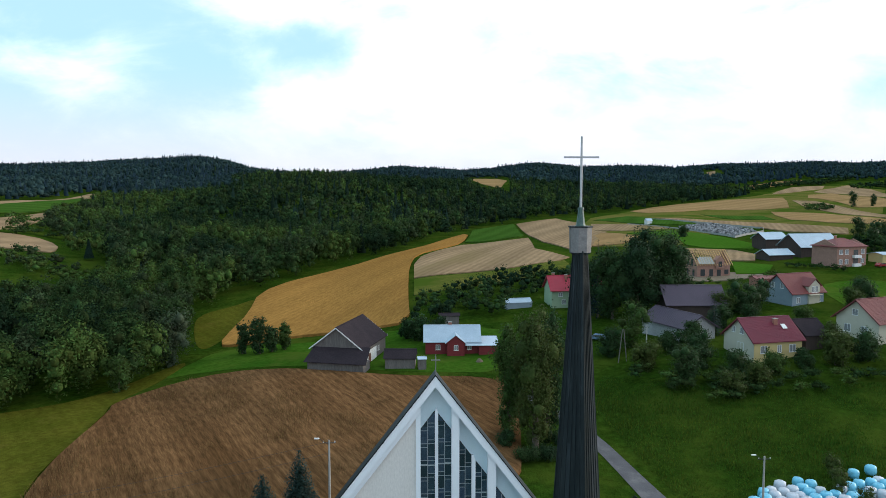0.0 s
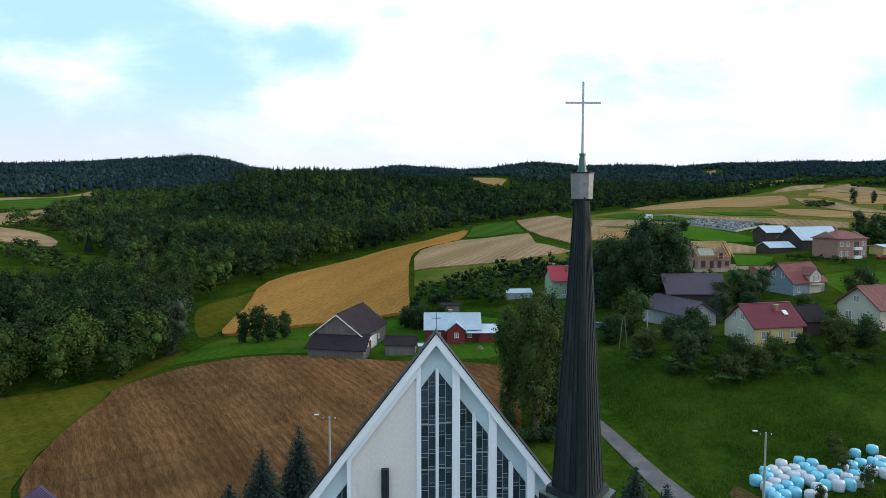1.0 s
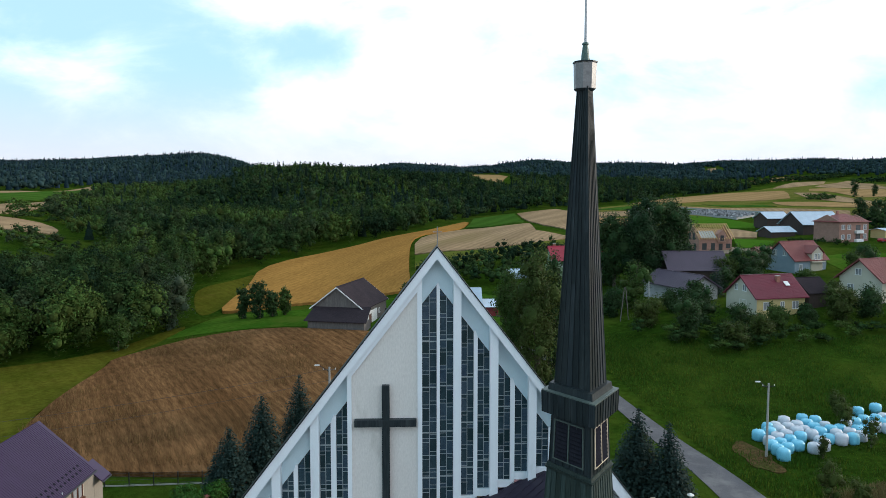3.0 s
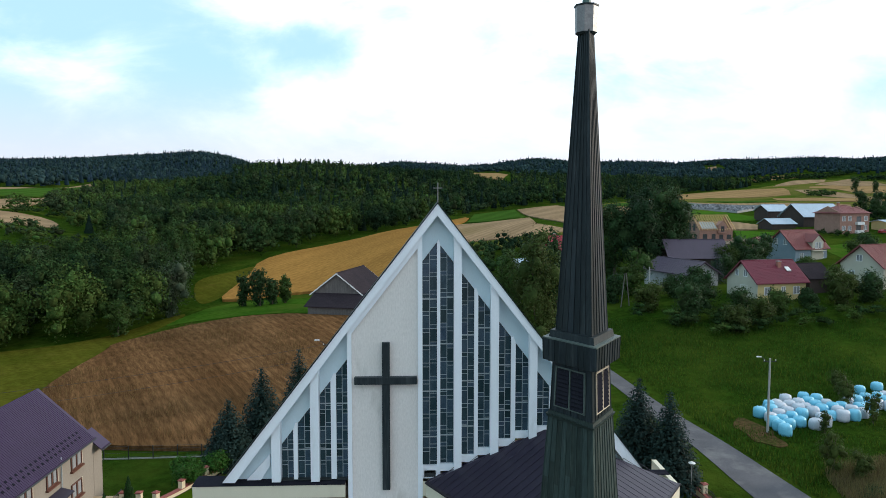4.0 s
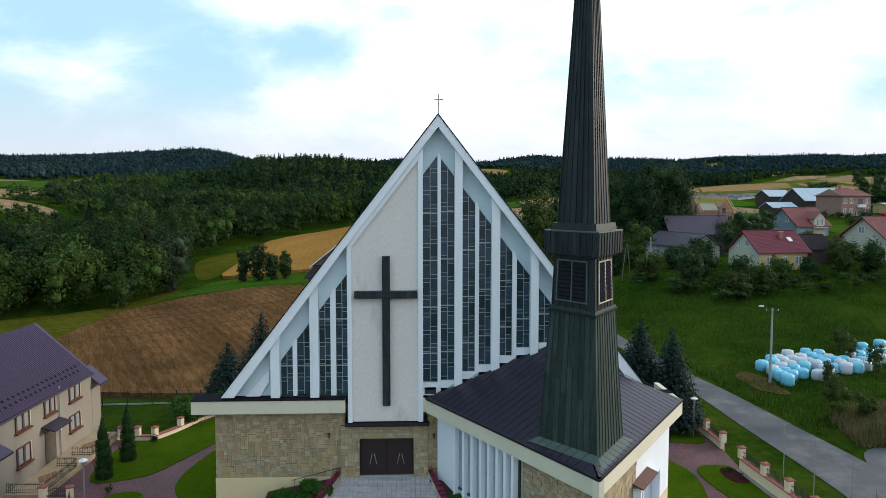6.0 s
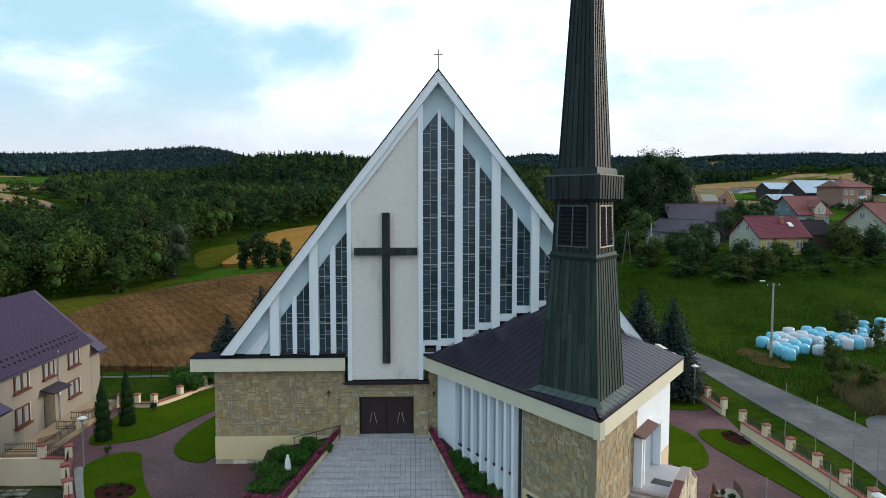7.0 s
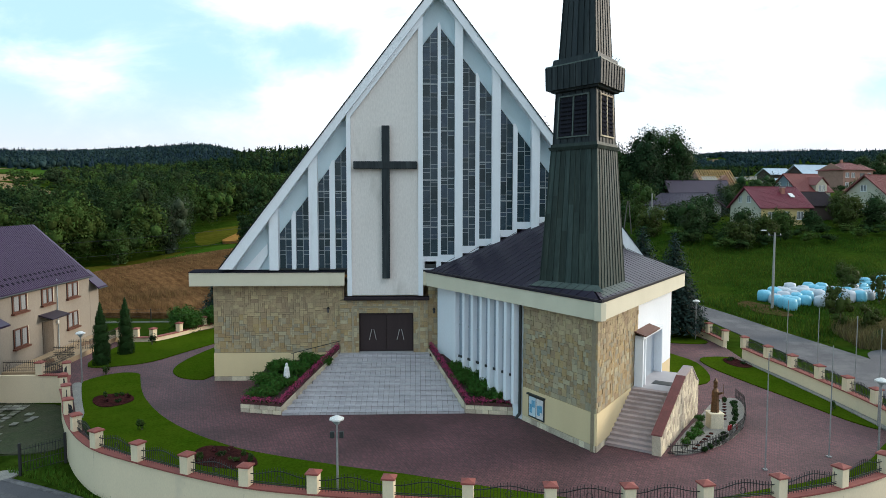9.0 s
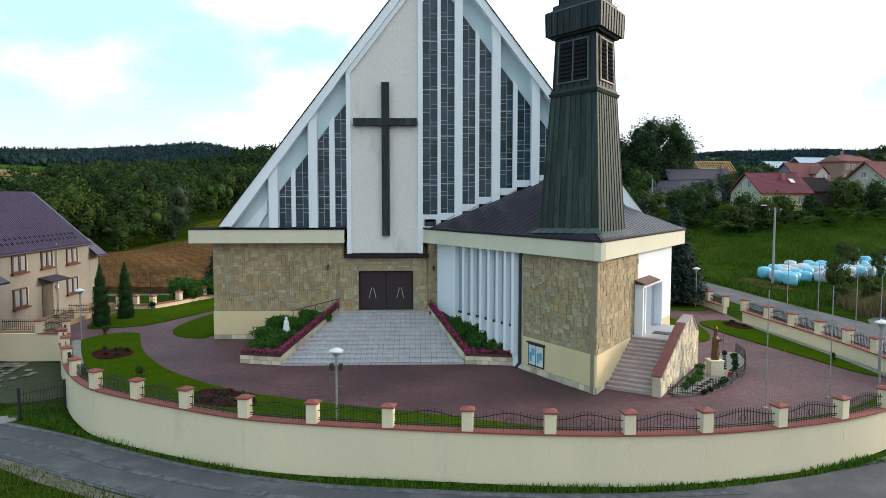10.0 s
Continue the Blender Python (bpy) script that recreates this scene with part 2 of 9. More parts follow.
M["cross_steel"] = material("dull_steel", (0.45, 0.45, 0.465), (0.375, 0.375, 0.39), 0.5, 2.0, 12.0, 0.0, spots=0.1)
M["black"] = material("black_paint", (0.018, 0.024, 0.026), (0.026, 0.032, 0.033), 0.5, 1.0, 20.0, 0.1, spots=0.2)
M["iron"] = material("wrought_iron", (0.022, 0.022, 0.024), rough=0.5, scale=2.0)
M["stone"] = material("sandstone", (0.395, 0.294, 0.164), (0.310, 0.243, 0.146), 0.9, 1.2, 18.0, 0.6, 25.0, each=0.16, spots=0.2, depth=0.015)
M["stone_rest"] = material("sandstone_rest", (0.400, 0.306, 0.180), (0.322, 0.260, 0.163), 0.9, 1.2, 18.0, 0.6, 25.0, island=0.22, spots=0.2, depth=0.015)
M["stone_grey"] = material("grey_sandstone", (0.3334, 0.2925, 0.2012), (0.2749, 0.2457, 0.1755), 0.9, 1.2, 18.0, 0.6, 25.0, each=0.12, spots=0.2, depth=0.015)
M["stone_ochre"] = material("ochre_sandstone", (0.3714, 0.2745, 0.1378), (0.3122, 0.2239, 0.113), 0.9, 1.2, 18.0, 0.6, 25.0, each=0.12, spots=0.2, depth=0.015)
M["stone_light"] = material("pale_sandstone", (0.4226, 0.3636, 0.2359), (0.3538, 0.3047, 0.2015), 0.9, 1.2, 18.0, 0.6, 25.0, each=0.12, spots=0.2, depth=0.015)
M["stone_pale"] = material("pale_parapet_stone", (0.61, 0.53, 0.40), (0.47, 0.40, 0.30), 0.9, 1.2, 18.0, 0.6, 25.0, each=0.28, spots=0.2, depth=0.015)
M["mortar"] = material("mortar", (0.275, 0.228, 0.155), rough=0.95, scale=3.0)
M["doorwood"] = material("dark_door", (0.0195, 0.0104, 0.0117), (0.0273, 0.0156, 0.01625), 0.5, 1.0, 20.0, 0.2, stretch=(3, 3, 0.3))
M["glass"] = material("leaded_glass", (0.024, 0.046, 0.064), (0.044, 0.072, 0.092), 0.25, 1.3, 9.0, 0.05, each=0.45, spots=0.3, spec=0.28)
M["slot"] = material("slot_glazing", (0.34, 0.39, 0.45), (0.28, 0.33, 0.39), 0.35, 0.6, 6.0, 0.0, spots=0.1, stretch=(1, 1, 0.3))
M["lead"] = material("grey_bar", (0.33, 0.375, 0.39), rough=0.6)
M["terracotta"] = material("terracotta", (0.265, 0.078, 0.062), (0.215, 0.063, 0.052), 0.8, 2.0, 20.0, 0.2, spots=0.15)
M["granite"] = material("grey_ramp_tile", (0.430, 0.415, 0.430), (0.375, 0.360, 0.380), 0.6, 1.0, 20.0, 0.1, each=0.10, spots=0.08)
M["granite_rest"] = material("grey_ramp_tiling", (0.430, 0.415, 0.430), (0.375, 0.360, 0.380), 0.6, 1.0, 20.0, 0.1, island=0.10, spots=0.08, stain=(0.17, 0.155, 0.15), stain_scale=1.6, stain_at=(0.70, 0.80))
M["tile_joint"] = material("dark_tile_joint", (0.115, 0.100, 0.092), rough=0.95, scale=2.0)
M["steptile"] = material("step_tile", (0.400, 0.325, 0.318), (0.335, 0.275, 0.268), 0.7, 1.0, 20.0, 0.1, each=0.08, spots=0.1)


# ---- building helpers ----
def mesh_from(name, bm, mat):
    bmesh.ops.recalc_face_normals(bm, faces=bm.faces)
    me = bpy.data.meshes.new(name)
    bm.to_mesh(me)
    bm.free()
    me.materials.append(mat)
    return me


def part(name, bm, mat, parent=None, label=""):
    ob = new(name, mesh_from(name, bm, mat))
    if parent is not None:
        ob.parent = parent
    if label:
        ob["label"] = label
    return ob


def thing(name, label, category, group="", kind="", at=(0, 0, 0), turn=0.0):
    ob = new(name)
    ob.empty_display_size = 0.2
    ob.matrix_basis = Matrix.Translation(at) @ Matrix.Rotation(turn, 4, "Z")
    return tagged(ob, label, category, group, kind)


def slab(bm, pts, off):
    """A flat polygon pushed out along off."""
    a = [bm.verts.new(p) for p in pts]
    b = [bm.verts.new(Vector(p) + Vector(off)) for p in pts]
    bm.faces.new(a)
    bm.faces.new(b[::-1])
    n = len(a)
    for i in range(n):
        bm.faces.new((a[i], b[i], b[(i + 1) % n], a[(i + 1) % n]))
    return bm


def box(bm, x0, x1, y0, y1, z0, z1):
    return slab(bm, [(x0, y0, z0), (x1, y0, z0), (x1, y1, z0), (x0, y1, z0)], (0, 0, z1 - z0))


def B(*a):
    return box(bmesh.new(), *a)


def S(pts, off):
    return slab(bmesh.new(), pts, off)


def bevelled(bm, width=0.02):
    bmesh.ops.bevel(bm, geom=bm.edges[:], offset=width, segments=1, affect="EDGES")
    return bm


def beam(bm, p, q, w, h=None, up=(0, 0, 1)):
    """A bar of section w x h from p to q."""
    p, q = Vector(p), Vector(q)
    d = (q - p).normalized()
    side = d.cross(Vector(up))
    side = side.normalized() if side.length > 1e-5 else Vector((1, 0, 0))
    top = side.cross(d)
    a, c = side * w / 2, top * (h or w) / 2
    return slab(bm, [p - a - c, p + a - c, p + a + c, p - a + c], q - p)


def tube(bm, p, q, r0, r1=None, n=8):
    p, q = Vector(p), Vector(q)
    d = (q - p).normalized()
    u = d.orthogonal().normalized()
    v = d.cross(u)
    r1 = r0 if r1 is None else r1
    ring = lambda c, r: [bm.verts.new(c + (u * math.cos(k * math.tau / n) + v * math.sin(k * math.tau / n)) * r) for k in range(n)]
    a, b = ring(p, r0), ring(q, max(r1, 1e-4))
    for k in range(n):
        bm.faces.new((a[k], a[(k + 1) % n], b[(k + 1) % n], b[k]))
    bm.faces.new(a[::-1])
    bm.faces.new(b)
    return bm


def frustum(bm, cx, cy, za, pa, zb, pb, cap=True):
    """A polygon ring pa at height za joined to ring pb at zb; rings are offsets from the axis."""
    a = [bm.verts.new((cx + x, cy + y, za)) for x, y in pa]
    b = [bm.verts.new((cx + x, cy + y, zb)) for x, y in pb]
    n = len(a)
    for i in range(n):
        bm.faces.new((a[i], a[(i + 1) % n], b[(i + 1) % n], b[i]))
    if cap:
        bm.faces.new(a[::-1])
        bm.faces.new(b)
    return bm


def lerp(a, b, k):
    return a + (b - a) * k


# ---- the lie of the land ----
ROW_Y = (0, 24, 45, 75, 105, 145, 185, 250, 330, 480, 620, 800, 1100, 1650, 3000)
COL_S = (-0.60, -0.40, -0.15, 0.05, 0.20, 0.40, 0.60, 0.85)
LAND = np.array([
    (-2.6, -2.5, -2.4, -2.3, -2.2, -2.2, -2.0, -1.8),
    (-2.1, -2.0, -1.8, -1.7, -1.7, -1.6, -1.5, -1.2),
    (-1.9, -1.7, -1.6, -1.4, -1.2, -1.0, -0.8, -0.6),
    (-1.0, -0.6, -0.6, -0.6, -0.6, -0.5, -0.4, 0.0),
    (-1.0, 0.0, 0.6, 0.8, 0.8, 1.2, 2.4, 3.2),
    (-2.0, -1.6, 2.6, 3.0, 3.8, 7.8, 9.0, 10.0),
    (0.0, -0.5, 1.2, 5.6, 6.6, 10.8, 12.2, 13.0),
    (8.0, 2.0, 4.6, 10.0, 12.0, 15.8, 16.8, 18.0),
    (18.0, 8.0, 8.5, 14.0, 17.0, 22.0, 23.0, 25.0),
    (30.0, 16.0, 13.0, 15.5, 18.5, 23.5, 28.0, 32.0),
    (38.0, 28.0, 38.0, 20.0, 22.0, 27.0, 35.0, 42.0),
    (48.0, 44.0, 56.0, 42.0, 30.0, 33.0, 42.0, 52.0),
    (75.0, 68.0, 62.0, 64.0, 60.0, 54.0, 58.0, 70.0),
    (102.0, 112.0, 93.0, 96.0, 100.0, 103.0, 107.0, 120.0),
    (90.0, 90.0, 90.0, 90.0, 90.0, 90.0, 90.0, 90.0),
])

# knolls along the far ridge: bearing, height over the mean crest
RIDGE_S = (-0.64, -0.62, -0.55, -0.44, -0.36, -0.32, -0.29, -0.26, -0.23, -0.20, -0.16, -0.12, -0.08, -0.04, -0.02, 0.03, 0.07, 0.11, 0.16, 0.19, 0.23, 0.29, 0.34, 0.37, 0.43, 0.50, 0.56, 0.61, 0.64, 0.70)
RIDGE_Z = (4.0, 3.0, -1.0, 2.0, 7.0, 16.0, 18.0, 14.0, 3.0, -1.0, -4.0, -6.0, -2.0, 4.0, 7.0, 3.0, -2.0, -0.0, 11.0, 10.0, 3.0, 6.0, 2.0, -1.0, 5.0, 9.0, 8.0, 9.0, 5.0, 5.0)


def spline_weights(x, knots):
    """Index and smooth blend of the two knots around each x."""
    k = np.clip(np.searchsorted(knots, x) - 1, 0, len(knots) - 2)
    lo, hi = np.asarray(knots)[k], np.asarray(knots)[k + 1]
    return k, np.clip((x - lo) / (hi - lo), 0, 1)


def cubic(t, a, b, c, d):
    return b + 0.5 * t * (c - a + t * (2 * a - 5 * b + 4 * c - d + t * (3 * (b - c) + d - a)))


def land(x, y):
    """The height of the ground at x, y (numbers or arrays)."""
    x, y = np.atleast_1d(np.asarray(x, float)), np.atleast_1d(np.asarray(y, float))
    s = x / (np.maximum(y, 0) + 12.0)
    i, u = spline_weights(s, COL_S)
    j, v = spline_weights(y, ROW_Y)
    u = u * u * (3 - 2 * u)
    def row(n):
        n = np.clip(n, 0, len(ROW_Y) - 1)
        return LAND[n, i] * (1 - u) + LAND[n, i + 1] * u
    a, b, c, d = row(j - 1), row(j), row(j + 1), row(j + 2)
    z = np.where(v < 1, cubic(v, a, b, c, d), c)
    far = np.clip((y - 90) / 300, 0, 1)
    k = np.clip((y - 1050) / 550, 0, 1)
    z = z + k * k * (3 - 2 * k) * np.interp(s, RIDGE_S, RIDGE_Z)
    return z + far * (1.2 * np.sin(x / 61 + y / 97) + 0.8 * np.sin(x / 29 - y / 43 + 1.3))


def land1(x, y):
    return float(land(x, y)[0])


# ---- ground ----
def sheet(name, xs, ys, mat, height):
    """One sheet over the lines xs (as a function of y) and ys."""
    pts, nx = [], len(xs)
    for y in ys:
        x = np.asarray(xs) * (max(y, 0) + 60)
        z = height(x, np.full(nx, y))
        pts += list(zip(x.tolist(), [float(y)] * nx, z.tolist()))
    quads = [(j * nx + i, j * nx + i + 1, (j + 1) * nx + i + 1, (j + 1) * nx + i) for j in range(len(ys) - 1) for i in range(nx - 1)]
    me = bpy.data.meshes.new(name)
    me.from_pydata(pts, [], quads)
    me.materials.append(mat)
    me.polygons.foreach_set("use_smooth", [True] * len(me.polygons))
    return new(name, me)


lines_y = [-160.0 + 8 * k for k in range(20)] + [0 + 1.6 * k for k in range(75)]
while lines_y[-1] < 3200:
    lines_y.append(lines_y[-1] * 1.018 + 0.3)
lines_s = sorted({round(v, 4) for v in np.r_[np.linspace(-0.85, 0.95, 150), np.linspace(-3, -0.85, 14), np.linspace(0.95, 3, 14)]})
ground = tagged(sheet("ground", lines_s, lines_y, M["grass"], land), "green grassland and meadow of a rolling valley", "ground", kind="structure")


def rounded(poly, times=2):
    """Chaikin's corner cutting."""
    for _ in range(times):
        out = []
        for a, b in zip(poly, poly[1:] + poly[:1]):
            out += [(lerp(a[0], b[0], 0.25), lerp(a[1], b[1], 0.25)), (lerp(a[0], b[0], 0.75), lerp(a[1], b[1], 0.75))]
        poly = out
    return poly


def inside(px, py, poly):
    hit = np.zeros(np.shape(px), bool)
    for (x0, y0), (x1, y1) in zip(poly, poly[1:] + poly[:1]):
        if y0 != y1:
            hit ^= ((y0 > py) != (y1 > py)) & (px < (x1 - x0) * (py - y0) / (y1 - y0) + x0)
    return hit


def draped(name, poly, mat, lift, step, height=land, skirt=1.0, cuts=2, ripple=0.0):
    """A patch of ground cover over the outline poly, lift above the ground, with a skirt down its edge."""
    from mathutils.geometry import delaunay_2d_cdt
    poly = rounded(poly, cuts)
    edge = []
    for a, b in zip(poly, poly[1:] + poly[:1]):
        n = max(1, int(math.dist(a, b) / step))
        edge += [(lerp(a[0], b[0], k / n), lerp(a[1], b[1], k / n)) for k in range(n)]
    xs, ys = [p[0] for p in edge], [p[1] for p in edge]
    gx, gy = np.meshgrid(np.arange(min(xs), max(xs), step), np.arange(min(ys), max(ys), step))
    gx, gy = gx.ravel() + np.random.uniform(-0.2, 0.2, gx.size) * step, gy.ravel() + np.random.uniform(-0.2, 0.2, gy.size) * step
    keep = inside(gx, gy, edge)
    pts = [Vector(p) for p in edge] + [Vector(p) for p in zip(gx[keep].tolist(), gy[keep].tolist())]
    n = len(edge)
    v, _, f, *_ = delaunay_2d_cdt(pts, [(k, (k + 1) % n) for k in range(n)], [], 1, 1e-4)
    x, y = np.array([p.x for p in v]), np.array([p.y for p in v])
    z = height(x, y) + lift + (np.random.uniform(-ripple, ripple, len(x)) if ripple else 0)
    verts = list(zip(x.tolist(), y.tolist(), z.tolist()))
    faces = [tuple(t) for t in f]
    base = len(verts)
    verts += [(p[0], p[1], float(height(p[0], p[1])[0]) + lift - skirt) for p in edge]
    ztop = height(np.array(xs), np.array(ys)) + lift
    top = len(verts)
    verts += [(p[0], p[1], float(h)) for p, h in zip(edge, ztop)]
    faces += [(base + k, base + (k + 1) % n, top + (k + 1) % n, top + k) for k in range(n)]
    me = bpy.data.meshes.new(name)
    me.from_pydata(verts, [], faces)
    me.materials.append(mat)
    me.polygons.foreach_set("use_smooth", [True] * len(me.polygons))
    bm = bmesh.new()
    bm.from_mesh(me)
    bmesh.ops.recalc_face_normals(bm, faces=bm.faces)
    bm.to_mesh(me)
    bm.free()
    return new(name, me)


def field(name, label, poly, mat, lift=0.6, step=6.0, **more):
    return tagged(draped(name, poly, M[mat], lift, step, **more), label, "field", kind="structure")


field("grain_field", "ripe brown grain field on a rounded rise behind the church", [(-53, 92), (-57, 129), (-60, 139), (-48, 152), (-21, 147), (-4, 141), (20, 139), (18, 113), (14, 88), (-8, 78), (-30, 77), (-45, 80)], "wheat", 0.6, 3.0, ripple=0.06)
field("meadow", "mown yellow-green meadow strip beside the grain", [(-82, 133), (-72, 138), (-66.5, 144), (-63.5, 151), (-58, 164), (-54, 168), (-55, 156), (-60.6, 139.5), (-57.5, 128), (-53.5, 92), (-46, 79), (-60, 76), (-80, 90)], "meadow", 0.15, 3.0, cuts=1)
field("grain_field", "golden ripe grain field on a slope below the wood", [(-35, 301), (-21, 319), (2, 370), (20, 441), (39, 490), (28, 405), (14, 355), (1, 322), (-2, 287), (-2, 227), (-1, 189), (-14, 189), (-27, 190), (-39, 184), (-46, 180), (-51, 181), (-52, 199), (-52, 218), (-56, 252), (-48, 279)], "gold", 0.7, 5.0, cuts=1)
field("stubble_field", "pale mown stubble field on a gentle slope", [(0, 288), (3, 313), (26, 383), (65, 393), (56, 320), (66, 292), (58, 281), (37, 268), (14, 260), (0, 254)], "stubble", 0.4, 6.0, cuts=0)
field("meadow", "rough grassy strip below the stubble field", [(0, 251), (14, 257), (36, 265), (62, 284), (62, 270), (40, 244), (23, 236), (0, 224)], "fallow", 0.3, 6.0, cuts=0)
field("crop_field", "dark green crop patch at the wood's edge", [(30, 408), (43, 507), (78, 543), (66, 416), (38, 400)], "crop", 0.7, 8.0, cuts=0)
field("stubble_field", "pale stubble and grass field sloping up the valley", [(80, 542), (122, 593), (124, 513), (105, 450), (112, 400), (83, 322), (72, 314), (66, 353), (69, 412)], "stubble", 0.5, 8.0, cuts=0)
field("meadow", "dry fallow grass between the strip fields", [(86, 322), (112, 402), (108, 450), (128, 516), (151, 590), (226, 719), (400, 854), (588, 1066), (731, 1150), (623, 898), (262, 380), (237, 339), (202, 313), (187, 330), (187, 366), (185, 428), (168, 486), (140, 452), (148, 387), (150, 345), (116, 300)], "fallow", 0.2, 12.0, cuts=0)
field("stubble_field", "pale brown field between hedges and wood", [(-235, 371), (-207, 387), (-186, 372), (-171, 337), (-176, 330), (-190, 326), (-240, 326)], "stubble", 0.5, 8.0, cuts=1)
field("stubble_field", "tan mown field on the far side of the valley", [(-247, 425), (-285, 554), (-262, 515), (-230, 430), (-222, 383), (-270, 390)], "stubble", 0.5, 10.0)
field("crop_field", "green maize field along a hill's shoulder", [(-308, 531), (-345, 747), (-312, 670), (-262, 452), (-330, 480)], "crop", 1.4, 12.0)
field("meadow", "bright green mown grass round the farmstead", [(-57, 154), (-48, 156.5), (-21, 151.5), (-4, 145.5), (22, 143), (25, 165), (22, 182), (0, 182), (-14, 186), (-38, 179), (-50, 176), (-53, 166)], "farm_grass", 0.08, 3.0, cuts=1)
field("meadow", "bright green mown garden behind the village houses", [(97, 153), (106, 162), (112, 172), (118, 196), (128, 210), (149, 213), (140, 196), (122, 172), (112, 158)], "farm_grass", 0.08, 4.0, cuts=1)
STRIPS = [
    ("straw_field", "broad straw-coloured field on the open slope", [(226, 719), (259, 756), (299, 779), (369, 804), (430, 797), (385, 705), (333, 606), (311, 609), (283, 664), (238, 619), (212, 620)]),
    ("stubble", "pale strip field above the graveyard", [(175, 497), (188, 488), (205, 453), (208, 375), (215, 336), (202, 315), (184, 332), (185, 368), (183, 427)]),
    ("crop", "green strip of clover between straw fields", [(236, 564), (262, 514), (228, 430), (220, 478)]),
    ("straw_field", "golden strip field between green baulks", [(298, 570), (297, 492), (269, 386), (243, 349), (228, 372), (230, 416), (270, 510)]),
    ("stubble", "narrow grey-tan strip field on the open slope", [(392, 707), (386, 658), (353, 554), (314, 451), (282, 405), (309, 498), (347, 610)]),
    ("straw_field", "straw strip field high on the open slope", [(518, 897), (563, 916), (488, 747), (430, 618), (377, 542), (362, 553), (397, 649), (441, 764)]),
    ("stubble", "pale strip field near the hilltop", [(605, 1012), (723, 1136), (639, 953), (553, 796), (451, 649), (548, 860), (563, 962)]),
    ("stubble", "distant tan field on a far slope", [(529, 996), (588, 1066), (681, 1132), (615, 1028), (533, 966), (494, 945)]),
    ("straw_field", "far tan strip field below the forest", [(516, 1085), (637, 1212), (705, 1242), (665, 1179), (572, 1087), (514, 1061)]),
    ("stubble", "far bare patch among the trees", [(616, 1450), (639, 1460), (597, 1362), (581, 1353)]),
    ("stubble", "pinkish stubble strip beside the graveyard lane", [(125, 487), (139, 449), (145, 401), (144, 385), (121, 395), (109, 421)]),
    ("straw_field", "pale straw field behind the big trees", [(105, 408), (114, 377), (115, 344), (98, 323), (84, 323)]),
    ("bright_crop", "bright green meadow below the graveyard", [(117, 378), (140, 372), (147, 324), (149, 298), (142, 285), (125, 292), (120, 301), (124, 320)]),
    ("crop", "green meadow at the wood's edge", [(141, 542), (175, 566), (172, 489), (174, 421), (154, 417), (143, 460)]),
    ("stubble", "brown ploughed plot behind the building site", [(116, 292), (133, 284), (136, 271), (129, 257), (120, 259), (115, 282)]),
    ("bright_crop", "green vegetable plot beside the building site", [(119, 255), (129, 244), (119, 228), (109, 230)]),
    ("straw_field", "small field in a clearing on the wooded hill", [(95, 1203), (147, 1228), (158, 1182), (123, 993), (103, 1084)]),
    ("stubble", "small bare tan clearing between copses", [(-125, 262), (-124, 284), (-112, 282), (-117, 257)]),
    ("stubble", "tan strip field behind the maize", [(-313, 540), (-338, 769), (-352, 775), (-335, 545)]),
]
for mat_, label_, poly_ in STRIPS:
    field({"straw_field": "grain_field", "crop": "crop_field", "bright_crop": "crop_field"}.get(mat_, "stubble_field"), label_, poly_, mat_, 0.5, 12.0, cuts=0)
field("meadow", "rough yellow-green meadow at the wood's edge", [(-70, 224), (-60, 234), (-55, 246), (-51, 212), (-52, 184), (-55, 178), (-62, 196)], "meadow", 0.06, 4.0)

# ---- church ----
CX, CY, FLOOR = 1.62, 48.6, 2.0
church = thing("church", "white and sandstone modern church with a steep glazed gable", "church", at=(0, 0, 0))
RAKE = [(-13.45, 7.95), (-4.77, 19.2), (CX - 0.02, 27.40), (9.0, 17.83), (16.7, 7.9)]


def rake_z(x):
    for (x0, z0), (x1, z1) in zip(RAKE, RAKE[1:]):
        if x0 <= x <= x1:
            return lerp(z0, z1, (x - x0) / (x1 - x0))
    return 7.8


def glass_z(x):
    return 24.75 - 1.30 * abs(x - CX)


def wing_roof_z(x):
    return 7.8 + max(0, x - 1.3) * 0.425 if x < 9.3 else 11.2 - (x - 9.3) * 0.44


# raking boards, white, in front of the glazing
for name, (p, q) in (("raking_board", (RAKE[0], RAKE[1])), ("raking_board", (RAKE[1], RAKE[2])), ("raking_board", (RAKE[2], RAKE[3])), ("raking_board", (RAKE[3], RAKE[4]))):
    (x0, z0), (x1, z1) = p, q
    h = 0.80
    part(name, S([(x0, CY - 0.75, z0 - (h if z0 > 9 else 0.02)), (x1, CY - 0.75, z1 - (h if z1 > 9 else 0.02)), (x1, CY - 0.75, z1), (x0, CY - 0.75, z0)] if z0 > 9 and z1 > 9 else
         ([(x0, CY - 0.75, z0), (x0 + 0.9, CY - 0.75, z0), (x1, CY - 0.75, z1 - h), (x1, CY - 0.75, z1)] if z0 < 9 else
          [(x0, CY - 0.75, z0 - h), (x1 - 0.9, CY - 0.75, z1), (x1, CY - 0.75, z1), (x0, CY - 0.75, z0)]), (0, 1.0, 0)), M["white"], church)
# thin dark roof edge above the boards
for (x0, z0), (x1, z1) in zip(RAKE, RAKE[1:]):
    part("roof_edge", S([(x0, CY - 0.80, z0 + 0.003), (x1, CY - 0.80, z1 + 0.003), (x1, CY - 0.80, z1 + 0.12), (x0, CY - 0.80, z0 + 0.12)], (0, 1.4, 0)), M["patina"], church)
